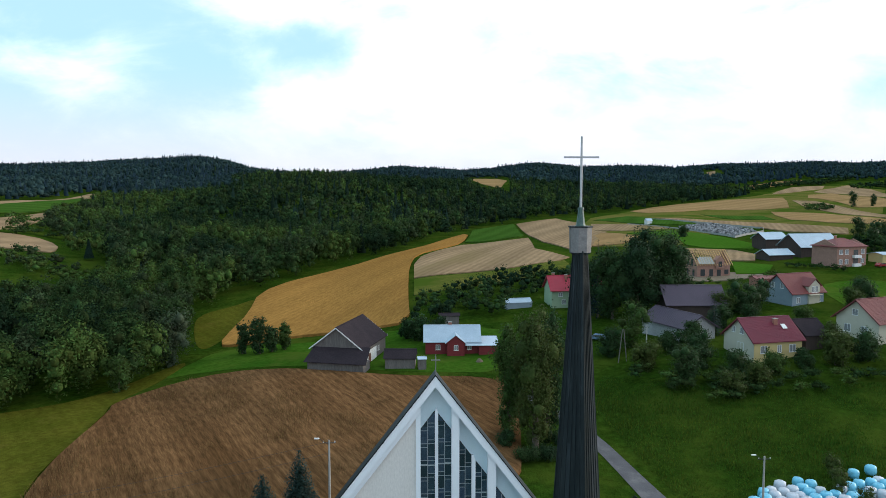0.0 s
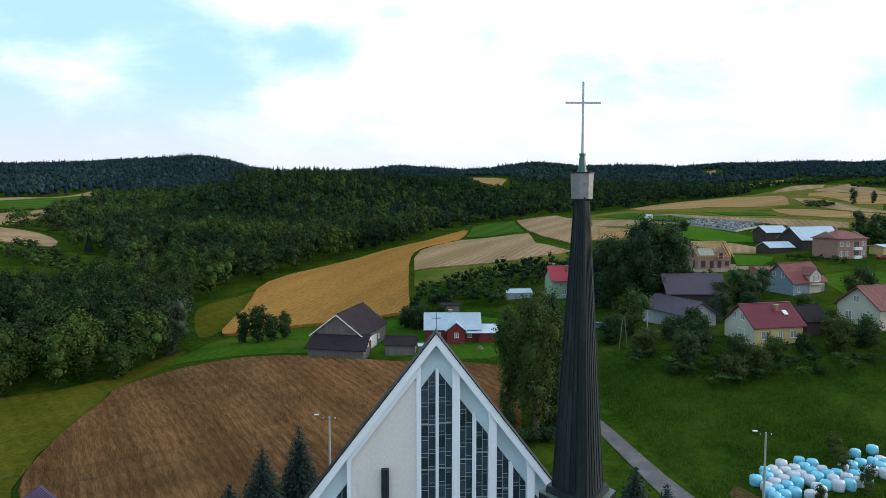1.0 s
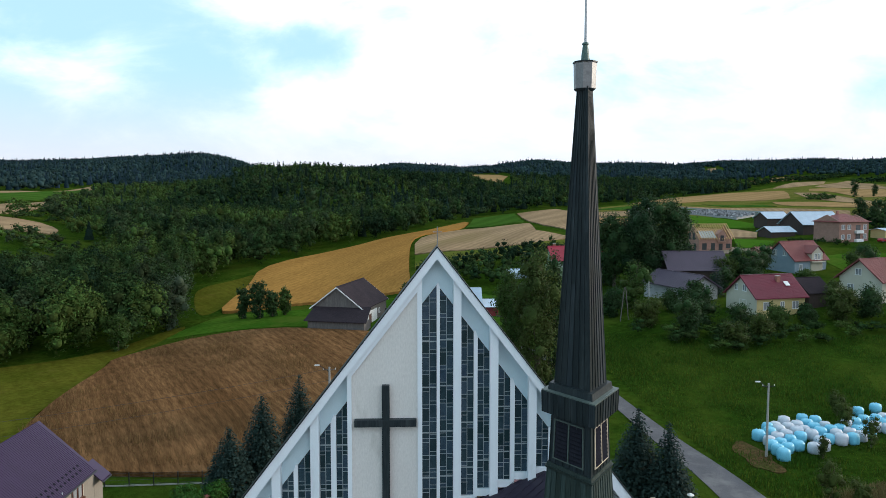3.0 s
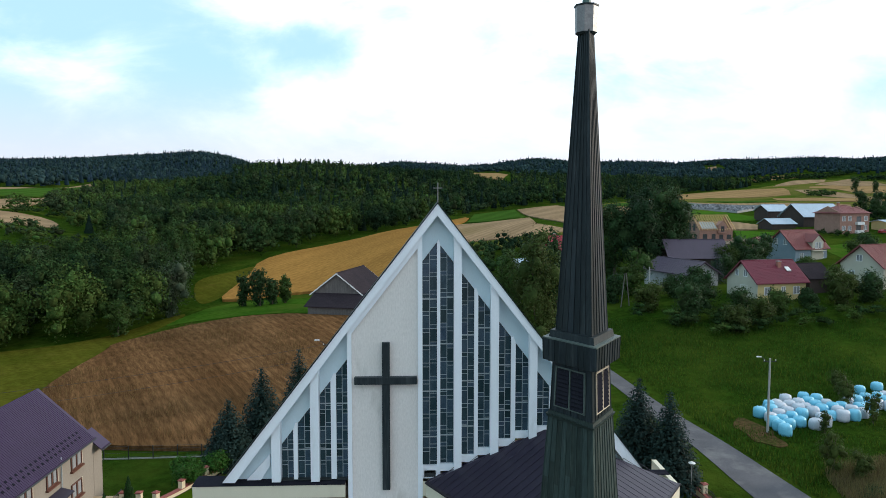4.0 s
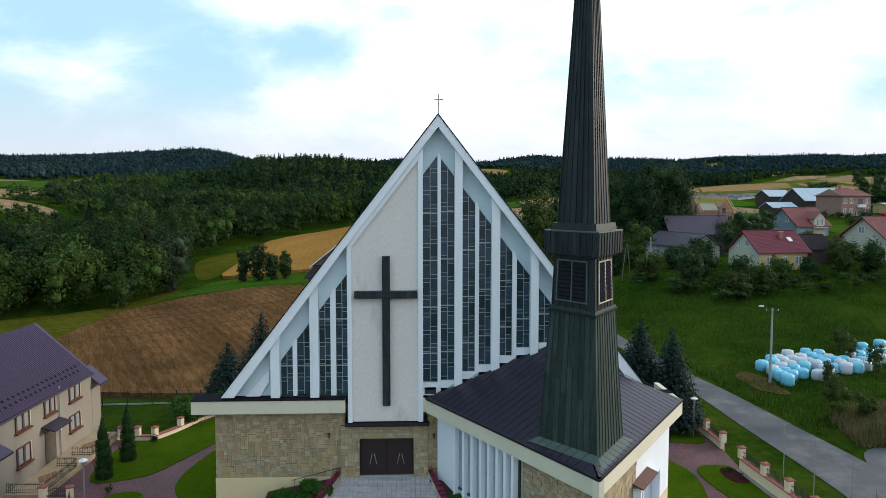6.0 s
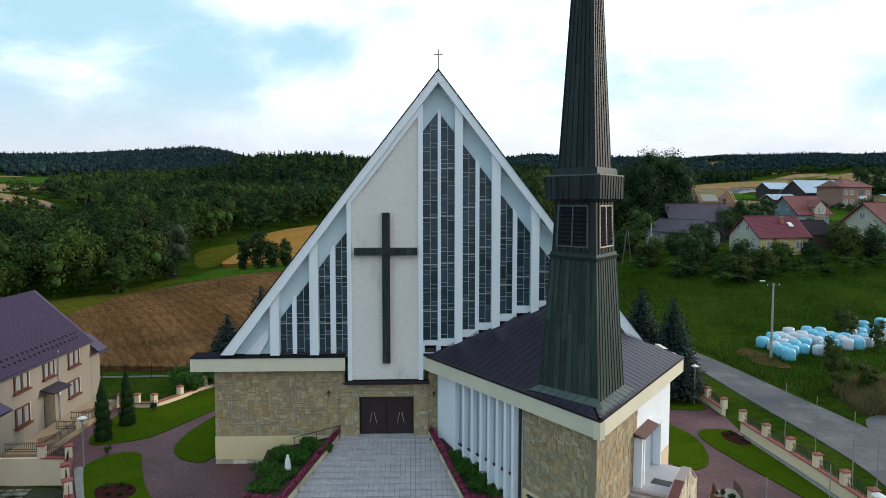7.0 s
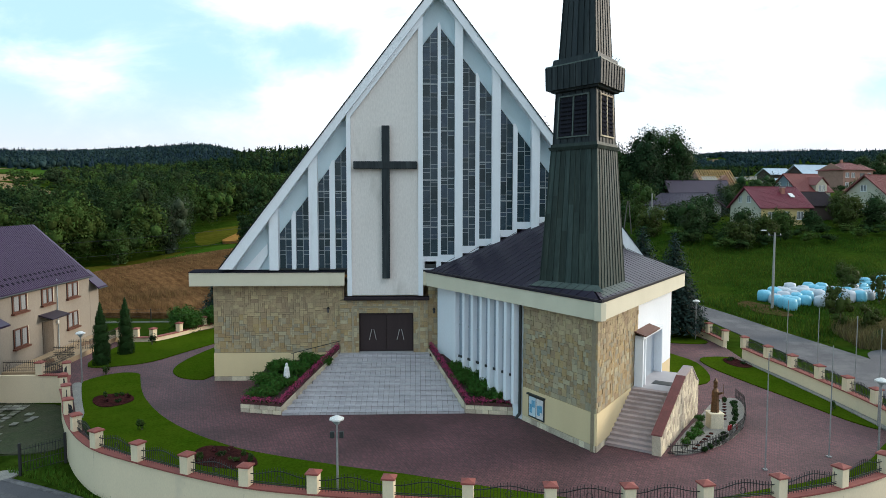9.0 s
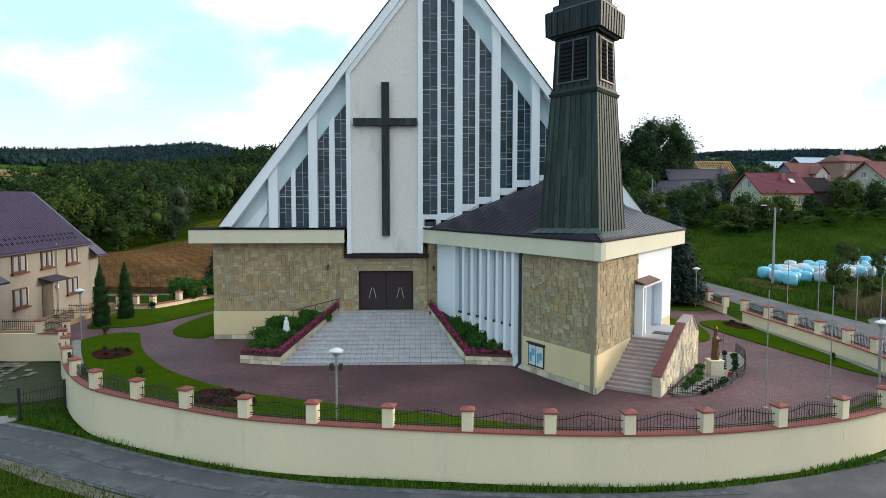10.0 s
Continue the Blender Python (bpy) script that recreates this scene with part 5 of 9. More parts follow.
boundary("boundary_wall", POSTS_FRONT, "cream rendered retaining wall with capped posts and iron fence", land1, 0.44)
boundary("boundary_wall", POSTS_RIGHT, "cream wall with capped posts and iron fence by the road", lambda x, y: land1(x, y) - 0.2, 0.90, first=False)
boundary("boundary_wall", POSTS_GATE, "cream wall with capped posts beyond the side entrance", lambda x, y: land1(x, y) - 0.2, 0.55)
boundary("boundary_wall", POSTS_LEFT, "cream retaining wall over the lower side yard", land1, 0.35, first=True)
boundary("boundary_wall", POSTS_BACK, "low cream wall along the back lawn", lambda x, y: -0.2, 0.35, post_h=0.75, fence=False, coping=True)
part("wall_panel", B(-31.5, -26.3, 49.15, 49.45, -3, 0.35), M["wallcream"], tagged(thing("boundary_wall", "cream retaining wall below the house terrace", "wall"), kind="structure"))

# steps up to the portal, flanked by planted beds
STEPS = 13
steps = thing("portal_steps", "broad pale granite-tiled steps up to the portal", "steps", kind="structure")
core = bmesh.new()
tile_shapes = {}
for i in range(STEPS):
    u0, u1 = i / STEPS, (i + 1) / STEPS
    y0, y1 = lerp(40.55, 48.28, u0), lerp(40.55, 48.28, u1)
    l0, r0 = lerp(-7.9, -5.2, u0), lerp(2.95, 0.85, u0)
    z = FLOOR * (i + 1) / STEPS
    slab(core, [(l0, y0, -0.02), (r0, y0, -0.02), (lerp(-7.9, -5.2, u1), y1, -0.02), (lerp(-7.9, -5.2, u1), y1, -0.02)][:0] or [(l0, y0 + 0.02, -0.02), (r0, y0 + 0.02, -0.02), (lerp(2.95, 0.85, u1), y1 + 0.02, -0.02), (lerp(-7.9, -5.2, u1), y1 + 0.02, -0.02)], (0, 0, z - 0.0))
step_core = part("step_core", core, M["tile_joint"], steps)
tile = mesh_from("tread_tile", bevelled(B(-0.157, 0.157, 0.008, 0.29, 0, 0.035), 0.006), M["granite"])
riser = mesh_from("riser_tile", bevelled(B(-0.157, 0.157, -0.02, 0.012, -0.132, -0.012), 0.004), M["granite"])
upper = bmesh.new()
for i in range(STEPS):
    u0 = i / STEPS
    y0 = lerp(40.55, 48.28, u0)
    l0, r0 = lerp(-7.9, -5.2, u0), lerp(2.95, 0.85, u0)
    z = FLOOR * (i + 1) / STEPS - 0.02
    for k in range(int(l0 / 0.33) - 1, int(r0 / 0.33) + 2):
        x0, x1 = max(k * 0.33 + 0.008, l0 + 0.01), min(k * 0.33 + 0.322, r0 - 0.01)
        if x1 - x0 < 0.06:
            continue
        for me, nm, dy in ((tile, "tile", 0.0), (tile, "tile", 0.297), (riser, "riser", 0.0)):
            at = (k * 0.33 + 0.165, y0 + dy, z + random.uniform(-0.003, 0.003))
            if i < 4 and x1 - x0 > 0.3:
                ob = new(nm, me)
                ob.parent = step_core
                ob.matrix_basis = Matrix.Translation(at)
            elif nm == "tile":
                box(upper, x0, x1, at[1] + 0.008, at[1] + 0.29, at[2], at[2] + 0.035)
            else:
                box(upper, x0, x1, at[1] - 0.02, at[1] + 0.012, at[2] - 0.132, at[2] - 0.012)
tagged(part("tiling", upper, M["granite_rest"], step_core), kind="stuff")


def planter_bed(name, front, slope, inner, label):
    """A stone-walled bed beside the steps: its wall rises with them; soil, planter boxes and flowers along the edge."""
    ob = thing(name, label, "planting bed", kind="structure")
    edge = [front[0], front[1]] + [slope]
    h = [0.50, 0.50, FLOOR + 0.30]
    for (p, q), (ha, hb) in zip(zip(edge, edge[1:]), zip(h, h[1:])):
        n = 7 if hb != ha else 3
        for k in range(n):
            a, b = Vector((lerp(p[0], q[0], k / n), lerp(p[1], q[1], k / n), 0)), Vector((lerp(p[0], q[0], (k + 1) / n), lerp(p[1], q[1], (k + 1) / n), 0))
            za, zb = lerp(ha, hb, k / n), lerp(ha, hb, (k + 1) / n)
            d = (b - a).normalized()
            m = Vector((-d.y, d.x, 0)) * (1 if (Vector((*inner, 0)) - a).dot(Vector((-d.y, d.x, 0))) > 0 else -1)
            part("bed_core", S([a + m * 0.05, b + m * 0.05, b + m * 0.05 + Vector((0, 0, zb - 0.03)), a + m * 0.05 + Vector((0, 0, za - 0.03))], m * 0.2), M["mortar"], ob)
            rows = max(2, int(za / 0.22))
            for r in range(rows):
                z0, z1 = (za * r / rows), (za * (r + 1) / rows)
                if r == rows - 1:
                    pts = [a + Vector((0, 0, z0 + 0.01)), b + Vector((0, 0, z0 + 0.01)), b + Vector((0, 0, zb - 0.02)), a + Vector((0, 0, za - 0.02))]
                else:
                    pts = [a + Vector((0, 0, z0 + 0.01)), b + Vector((0, 0, z0 + 0.01)), b + Vector((0, 0, z1 - 0.01)), a + Vector((0, 0, z1 - 0.01))]
                cut = random.uniform(0.3, 0.7)
                x = [pts[0].lerp(pts[1], cut), pts[3].lerp(pts[2], cut)]
                g = d * 0.02
                part("stone", S([pts[0], x[0] - g, x[1] - g, pts[3]], m * 0.3 - m * random.uniform(0, 0.02)), M["stone_pale"], ob)
                part("stone", S([x[0] + g, pts[1], pts[2], x[1] + g], m * 0.3 - m * random.uniform(0, 0.02)), M["stone_pale"], ob)
            # dark planter box with flowers on the coping
            o = m * 0.05 + Vector((0, 0, 0.0))
            pb = [a + o + Vector((0, 0, za)), b + o - d * 0.03 + Vector((0, 0, zb)), b + o - d * 0.03 + Vector((0, 0, zb + 0.17)), a + o + Vector((0, 0, za + 0.17))]
            part("planter_box", S(pb, m * 0.28), M["planter"], ob, "dark red-brown planter box")
            rng = np.random.RandomState(int(abs(a.x * 100 + a.y * 10)))
            L = (b - a).length
            bl = [(*(a.lerp(b, u) + m * 0.18)[:2], lerp(za, zb, u) + 0.27, 0.23, 0.23, 0.22) for u in np.linspace(0.1, 0.9, max(2, int(L / 0.28)))]
            fl = new("blossom", crown_mesh("blossom", bl, int(230 * L), 0.05, M["flower"], rng, core=0))
            fl.parent = ob
            gr = new("greenery", crown_mesh("greenery", [(x_, y_, z_ - 0.1, 0.16, 0.16, 0.14) for x_, y_, z_, *_r in bl], int(120 * L), 0.06, M["cypress"], rng, core=0.6))
            gr.parent = ob
    return ob


planter_bed("planting_bed", [(-10.5, 41.3), (-7.95, 40.6)], (-5.25, 48.1), (-8, 46), "stone planting bed with pink flowers beside the steps")
planter_bed("planting_bed", [(6.0, 40.0), (3.0, 40.55)], (0.9, 48.1), (3, 46), "stone planting bed with pink flowers under the fins")


def bed_soil(name, corners, label):
    bm = bmesh.new()
    slab(bm, corners, (0, 0, -1.2))
    return tagged(part(name, bm, M["soil"]), label, "soil", kind="structure")


bed_soil("bed_soil", [(-10.4, 41.5, 0.5), (-8.0, 40.9, 0.5), (-5.4, 48.2, 2.1), (-10.4, 48.2, 1.1)], "dark sloping soil of the planted bed")
bed_soil("bed_soil", [(5.8, 40.4, 0.5), (3.1, 40.9, 0.5), (1.0, 47.7, 2.1), (2.0, 47.2, 2.1)], "dark sloping soil of the planted bed")
for k, (x, y, z, r, h) in enumerate([(-9.4, 42.6, 0.55, 1.1, 0.75), (-8.3, 43.6, 0.8, 1.2, 0.85), (-9.5, 44.4, 0.8, 1.2, 0.9), (-8.0, 45.6, 1.2, 1.2, 0.9), (-9.0, 46.4, 1.2, 1.2, 0.95), (-7.2, 47.0, 1.6, 1.0, 0.8), (-6.4, 46.4, 1.55, 0.8, 0.75),
                                     (5.0, 41.2, 0.55, 1.0, 0.9), (4.1, 42.2, 0.75, 1.1, 1.0), (4.3, 43.4, 1.0, 0.9, 1.0), (3.3, 43.9, 1.1, 1.0, 0.9), (2.9, 45.4, 1.5, 0.9, 0.7)]):
    bush("juniper_bush", "spreading green juniper in the bed by the steps", (x, y, z - 0.1), h * 1.1, r * 1.12, "juniper", 40 + k, 2600, 0.17, 10, "juniper", "junipers by the steps", aspect=0.16, tilt=0.8)
for k, (x, y, z, h) in enumerate([(2.7, 44.6, 1.25, 1.1), (3.5, 43.3, 1.0, 1.2)]):
    conifer("dwarf_spruce", "small green dwarf spruce in the bed", (x, y, z), h, 0.32, "juniper", 60 + k, 9, 12, group="dwarf spruces")

bm = bmesh.new()
tube(bm, (-8.6, 47.7, 2.1), (-5.2, 47.8, 2.95), 0.025)
for u in (0.05, 0.5, 0.97):
    tube(bm, (lerp(-8.6, -5.2, u), lerp(47.7, 47.8, u), 1.0), (lerp(-8.6, -5.2, u), lerp(47.7, 47.8, u), lerp(2.1, 2.95, u)), 0.02)
tagged(part("handrail", bm, M["iron"]), "thin dark iron handrail behind the planted bed", "handrail")

# side stair with landing and stone parapet on the right face
stair = thing("side_stair", "tiled side stair with a stone parapet", "stairs", kind="structure")
dirS = Vector((RW[0] - NW[0], RW[1] - NW[1], 0)).normalized()
outS = Vector((dirS.y, -dirS.x, 0))
base0 = Vector((NW[0], NW[1], 0)) + dirS * 1.35
W_ST, RUN = 2.45, 4.75
for i in range(13):
    z = FLOOR * (i + 1) / 13
    a = base0 + dirS * RUN * i / 13 + outS * 0.02
    st = part("step", S([a, a + dirS * (RUN / 13 + 0.02), a + dirS * (RUN / 13 + 0.02) + outS * W_ST, a + outS * W_ST], (0, 0, z - 0.04)), M["steptile"], stair)
    for k in range(5):
        o = a + outS * (W_ST * k / 5 + 0.01)
        w = outS * (W_ST / 5 - 0.02)
        part("tile", S([o + Vector((0, 0, z - 0.04)) - dirS * 0.02, o + w + Vector((0, 0, z - 0.04)) - dirS * 0.02, o + w + dirS * 0.36 + Vector((0, 0, z - 0.04)), o + dirS * 0.36 + Vector((0, 0, z - 0.04))], (0, 0, 0.04)), M["steptile"], st)
top0 = base0 + dirS * RUN + outS * 0.02
part("landing", S([top0, top0 + dirS * 4.6, top0 + dirS * 4.6 + outS * W_ST, top0 + outS * W_ST], (0, 0, FLOOR)), M["granite"], stair)
# parapet: stone wall that climbs with the stair, rises over the landing and drops behind
pp = base0 + outS * (W_ST + 0.04) - dirS * 0.15
prof = [(0, 0), (0, 1.0), (4.9, 2.95), (6.6, 3.15), (8.4, 1.9), (8.4, 0)]
pw = part("parapet", S([pp + dirS * u + Vector((0, 0, z)) for u, z in prof], outS * 0.4), M["stone_pale"], stair)
for (u0, z0), (u1, z1) in zip(prof[1:4], prof[2:5]):
    a, b = pp + dirS * u0 + Vector((0, 0, z0)), pp + dirS * u1 + Vector((0, 0, z1))
    part("parapet_coping", S([a - outS * 0.06, b - outS * 0.06, b + outS * 0.46, a + outS * 0.46], (0, 0, 0.07)), M["redbrown"] if u0 < 4 else M["steptile"], stair)


mat_at = top0 + dirS * 1.2 + outS * 0.75
tagged(part("doormat", S([mat_at + Vector((0, 0, FLOOR + 0.004)), mat_at + dirS * 0.8 + Vector((0, 0, FLOOR + 0.004)), mat_at + dirS * 0.8 + outS * 1.1 + Vector((0, 0, FLOOR + 0.004)), mat_at + outS * 1.1 + Vector((0, 0, FLOOR + 0.004))], (0, 0, 0.02)), M["black"]), "black rubber doormat on the tiled landing", "doormat")


def pave_wall(parent, origin, du, dv_out, width, z0, z1, clip=None, cell=0.135, mat="stone", proud=0.035, seed=5, limit=300, exclude=(), flat_rows=False):
    """Random ashlar facing: separate squared stones of mixed sizes fitted together on an upright plane."""
    rng = np.random.RandomState(seed)
    nu, nz = max(1, round(width / cell)), max(1, round((z1 - z0) / cell))
    cu, cz = width / nu, (z1 - z0) / nz
    used = np.zeros((nz, nu), bool)
    sizes = [(2, 2), (3, 2), (2, 3), (3, 3), (2, 1), (1, 2), (3, 1), (4, 2), (2, 2), (3, 2)]
    rest, count = bmesh.new(), 0
    for j in range(nz):
        for i in range(nu):
            if used[j, i]:
                continue
            order = [sizes[k] for k in rng.permutation(len(sizes))] + [(1, 1)]
            for w, h in order:
                h = nz if flat_rows else h
                if i + w <= nu and j + h <= nz and not used[j:j + h, i:i + w].any():
                    break
            used[j:j + h, i:i + w] = True
            za, zb = z0 + j * cz, z0 + (j + h) * cz
            mid = ((i + w / 2) * cu, (za + zb) / 2)
            if (clip and not clip(*mid)) or any(a < mid[0] < b and c < mid[1] < d for a, b, c, d in exclude):
                continue
            g = 0.009
            jit = rng.uniform(-0.008, 0.008, 8)
            p, q = origin + du * (i * cu + g), origin + du * ((i + w) * cu - g)
            pts = [p + du * jit[0] + Vector((0, 0, za + g + jit[1])), q + du * jit[2] + Vector((0, 0, za + g + jit[3])), q + du * jit[4] + Vector((0, 0, zb - g + jit[5])), p + du * jit[6] + Vector((0, 0, zb - g + jit[7]))]
            off = dv_out * (proud + rng.uniform(-0.014, 0.02))
            if count < limit:
                part("stone", S(pts, off), M[mat if mat != "stone" else ("stone", "stone", "stone_grey", "stone_ochre", "stone_light")[rng.randint(5)]], parent)
            else:
                slab(rest, pts, off)
            count += 1
    if count > limit:
        tagged(part("stonework", rest, M[mat + "_rest"], parent), kind="stuff")
    else:
        rest.free()



# ---- door canopy, lamps and notice board on the wing ----
sd = base0 + dirS * (6.25 - 1.35)
# flat grey-blue sheet on the wall: the doorway's shade is in its colour
part("side_door_recess", S([sd + outS * 0.03 + Vector((0, 0, FLOOR)), sd + dirS * 4.3 + outS * 0.03 + Vector((0, 0, FLOOR)), sd + dirS * 4.3 + outS * 0.03 + Vector((0, 0, FLOOR + 2.75)), sd + outS * 0.03 + Vector((0, 0, FLOOR + 2.75))], outS * 0.02), M["slot"], church, "side doorway with its shade put into the grey-blue colour")
for u in (0.0, 0.5, 4.15):
    part("door_jamb", S([sd + dirS * u + outS * 0.03 + Vector((0, 0, FLOOR)), sd + dirS * (u + 0.16) + outS * 0.03 + Vector((0, 0, FLOOR)), sd + dirS * (u + 0.16) + outS * 0.03 + Vector((0, 0, FLOOR + 2.9)), sd + dirS * u + outS * 0.03 + Vector((0, 0, FLOOR + 2.9))], outS * 0.5), M["white"], church)
part("door_head", S([sd + outS * 0.03 + Vector((0, 0, FLOOR + 2.75)), sd + dirS * 4.32 + outS * 0.03 + Vector((0, 0, FLOOR + 2.75)), sd + dirS * 4.32 + outS * 0.03 + Vector((0, 0, FLOOR + 2.92)), sd + outS * 0.03 + Vector((0, 0, FLOOR + 2.92))], outS * 0.52), M["white"], church)
part("door_canopy", S([sd - dirS * 0.1 + outS * 0.03 + Vector((0, 0, FLOOR + 3.15)), sd + dirS * 3.0 + outS * 0.03 + Vector((0, 0, FLOOR + 3.15)), sd + dirS * 3.0 + outS * 0.7 + Vector((0, 0, FLOOR + 2.93)), sd - dirS * 0.1 + outS * 0.7 + Vector((0, 0, FLOOR + 2.93))], (0, 0, 0.06)), M["brown_frame"], church, "small brown tiled door canopy")
nJ = normal_in(JW, NW, -1)
dJ = Vector((NW[0] - JW[0], NW[1] - JW[1], 0)).normalized()
LJ = math.dist(JW, NW)
board = thing("notice_board", "dark framed glass notice board with posters on the plinth", "notice board")
b0 = Vector((JW[0], JW[1], 0)) + dJ * (LJ * 0.660) + nJ * 0.055
def on_board(u, z, o=0.0):
    return b0 + dJ * u + nJ * o + Vector((0, 0, z))
part("board_back", S([on_board(0, 0.43), on_board(1.4, 0.43), on_board(1.4, 1.72), on_board(0, 1.72)], nJ * 0.05), M["black"], board)
for u0, u1, m_ in ((0.07, 0.67, "bluewhite"), (0.73, 1.33, "plaster")):
    part("poster", S([on_board(u0, 0.52, 0.052), on_board(u1, 0.52, 0.052), on_board(u1, 1.63, 0.052), on_board(u0, 1.63, 0.052)], nJ * 0.006), M[m_], board, "pale paper poster")
M["poster_blue"] = material("poster_blue", (0.10, 0.32, 0.52), (0.2, 0.45, 0.62), 0.4, 3.0, 9.0, 0.0)
for u0, u1, za, zb in ((0.12, 0.36, 0.7, 1.2), (0.3, 0.6, 1.05, 1.45), (0.8, 1.05, 0.7, 1.25), (0.95, 1.25, 0.9, 1.3)):
    part("print", S([on_board(u0, za, 0.06), on_board(u1, za, 0.06), on_board(u1, zb, 0.06), on_board(u0, zb, 0.06)], nJ * 0.003), M["poster_blue"], board)
part("board_hood", S([on_board(-0.06, 1.722), on_board(1.46, 1.722), on_board(1.46, 1.80), on_board(-0.06, 1.80)], nJ * 0.16), M["black"], board)


def wall_lantern(at, out, label="small black wall lantern"):
    ob = thing("wall_lantern", label, "lantern", "wall lanterns", at=at)
    o = Vector(out)
    part("bracket", beam(bmesh.new(), (0, 0, 0.1), o * 0.22 + Vector((0, 0, 0.2)), 0.03), M["iron"], ob)
    part("body", frustum(bmesh.new(), o.x * 0.22, o.y * 0.22, -0.2, oct_(0.06), 0.08, oct_(0.10)), M["pane"], ob)
    part("hood", frustum(bmesh.new(), o.x * 0.22, o.y * 0.22, 0.085, oct_(0.13), 0.2, oct_(0.02)), M["iron"], ob)


wall_lantern((-6.1, CY - 0.02, 5.05), (0, -1, 0))
wall_lantern((1.3, CY - 0.3, 5.0), (0, -1, 0))
wall_lantern(tuple(Vector((NW[0], NW[1], 4.6)) + dirS * 6.6 + outS * 0.03), outS)


# ---- courtyard lamps, flag poles, statues ----
def court_lamp(at, h=3.7, speaker=False):
    ob = thing("street_lamp", "slim grey lamp post with a white saucer shade" + (" and loudspeakers" if speaker else ""), "lamp", "courtyard lamps", at=at)
    part("pole", tube(bmesh.new(), (0, 0, 0), (0, 0, h - 0.25), 0.05, 0.045), M["pole_grey"], ob)
    bm = frustum(bmesh.new(), 0, 0, h - 0.30, oct_(0.10), h - 0.10, oct_(0.24))
    part("globe", bm, M["lead"], ob)
    bm = frustum(bmesh.new(), 0, 0, h - 0.098, oct_(0.33), h - 0.04, oct_(0.33))
    frustum(bm, 0, 0, h - 0.04, oct_(0.33), h + 0.08, oct_(0.08))
    part("shade", bm, M["lampwhite"], ob, "white saucer-shaped shade")
    if speaker:
        for s in (-0.2, 0.2):
            part("loudspeaker", bevelled(B(s - 0.09, s + 0.09, -0.12, 0.08, h - 0.9, h - 0.62), 0.02), M["black"], ob, "black loudspeaker box")
    return ob


court_lamp((-3.38, 29.6, 0), 3.35, True)
court_lamp((-23.1, 48.2, 0), 3.6)
court_lamp((25.4, 61.4, 0), 3.6)
court_lamp((23.6, 33.6, 0), 3.7)
for x, y in ((16.6, 31.4), (20.6, 32.9), (26.5, 47.9), (26.8, 44.6), (27.2, 41.2), (26.0, 37.2)):
    ob = thing("flag_pole", "slender pale metal flag pole without a flag", "flag pole", "flag poles", at=(x, y, 0))
    part("pole", tube(bmesh.new(), (0, 0, 0), (0, 0, 5.6), 0.034, 0.024), M["pole_grey"], ob)
    part("foot", B(-0.1, 0.1, -0.1, 0.1, -0.02, 0.04), M["pole_grey"], ob)

# statue of a bishop-like figure, plain draped form, on a stone pedestal
ped = thing("pedestal", "white stone-faced pedestal in a small fenced garden", "pedestal", at=(16.75, 37.4, 0))
part("block", bevelled(B(-0.36, 0.36, -0.36, 0.36, 0.0, 0.86), 0.02), M["stone_pale"], ped)
part("plate", bevelled(B(-0.41, 0.41, -0.41, 0.41, 0.862, 0.92), 0.015), M["stone_pale"], ped)


def turned(bm, profile, n=12, sx=1.0, sy=0.8, wob=0.0, seed=3):
    rng = np.random.RandomState(seed)
    rings = []
    for r, z in profile:
        rings.append([bm.verts.new((sx * r * math.cos(math.tau * k / n) * (1 + wob * (k % 2)), sy * r * math.sin(math.tau * k / n) * (1 + wob * (k % 2)), z)) for k in range(n)])
    for a, b in zip(rings, rings[1:]):
        for k in range(n):
            bm.faces.new((a[k], a[(k + 1) % n], b[(k + 1) % n], b[k]))
    bm.faces.new(rings[0][::-1])
    bm.faces.new(rings[-1])
    return bm


bm = turned(bmesh.new(), [(0.33, 0), (0.31, 0.3), (0.26, 0.8), (0.28, 1.15), (0.26, 1.4), (0.16, 1.55), (0.13, 1.62), (0.16, 1.75), (0.14, 1.88), (0.15, 1.92), (0.17, 2.05), (0.02, 2.3)], 14, wob=0.10)
beam(bm, (0.2, -0.1, 1.25), (0.48, -0.28, 1.35), 0.14)
tube(bm, (0.5, -0.3, 0.7), (0.56, -0.3, 1.95), 0.02)
statue = tagged(part("statue", bm, M["bronze"]), "dark bronze robed statue with a staff on a pedestal", "statue")
statue.matrix_basis = Matrix.Translation((16.75, 37.4, 0.92)) @ Matrix.Diagonal((0.68, 0.68, 0.84, 1))
bm = turned(bmesh.new(), [(0.22, 0), (0.20, 0.3), (0.16, 0.6), (0.15, 0.72), (0.08, 0.8), (0.10, 0.92), (0.03, 1.02)], 12, wob=0.06)
sm = tagged(part("statue", bm, M["plaster"]), "small white plaster statue among junipers", "statue")
sm.matrix_basis = Matrix.Translation((-8.2, 43.9, 1.35))
GARD = [(12.6, 33.3), (14.35, 33.6), (16.5, 35.1), (18.3, 37.2), (19.3, 39.0), (20.4, 41.5), (20.6, 43.2), (19.0, 42.6), (16.2, 38.6), (14.2, 35.8)]
thing_mesh(draped("gravel_garden", GARD, M["gravel"], 0.05, 0.5, flat0, skirt=0.1, cuts=1, ripple=0.012), "grey gravel garden round the statue", "gravel")
gf = thing("garden_fence", "low black iron fence round the statue garden", "fence")
for p, q in zip(GARD[:7], GARD[1:7]):
    part("fence_panel", fence_panel(p, q, 0.0, 0.62, 0.0), M["iron"], gf)
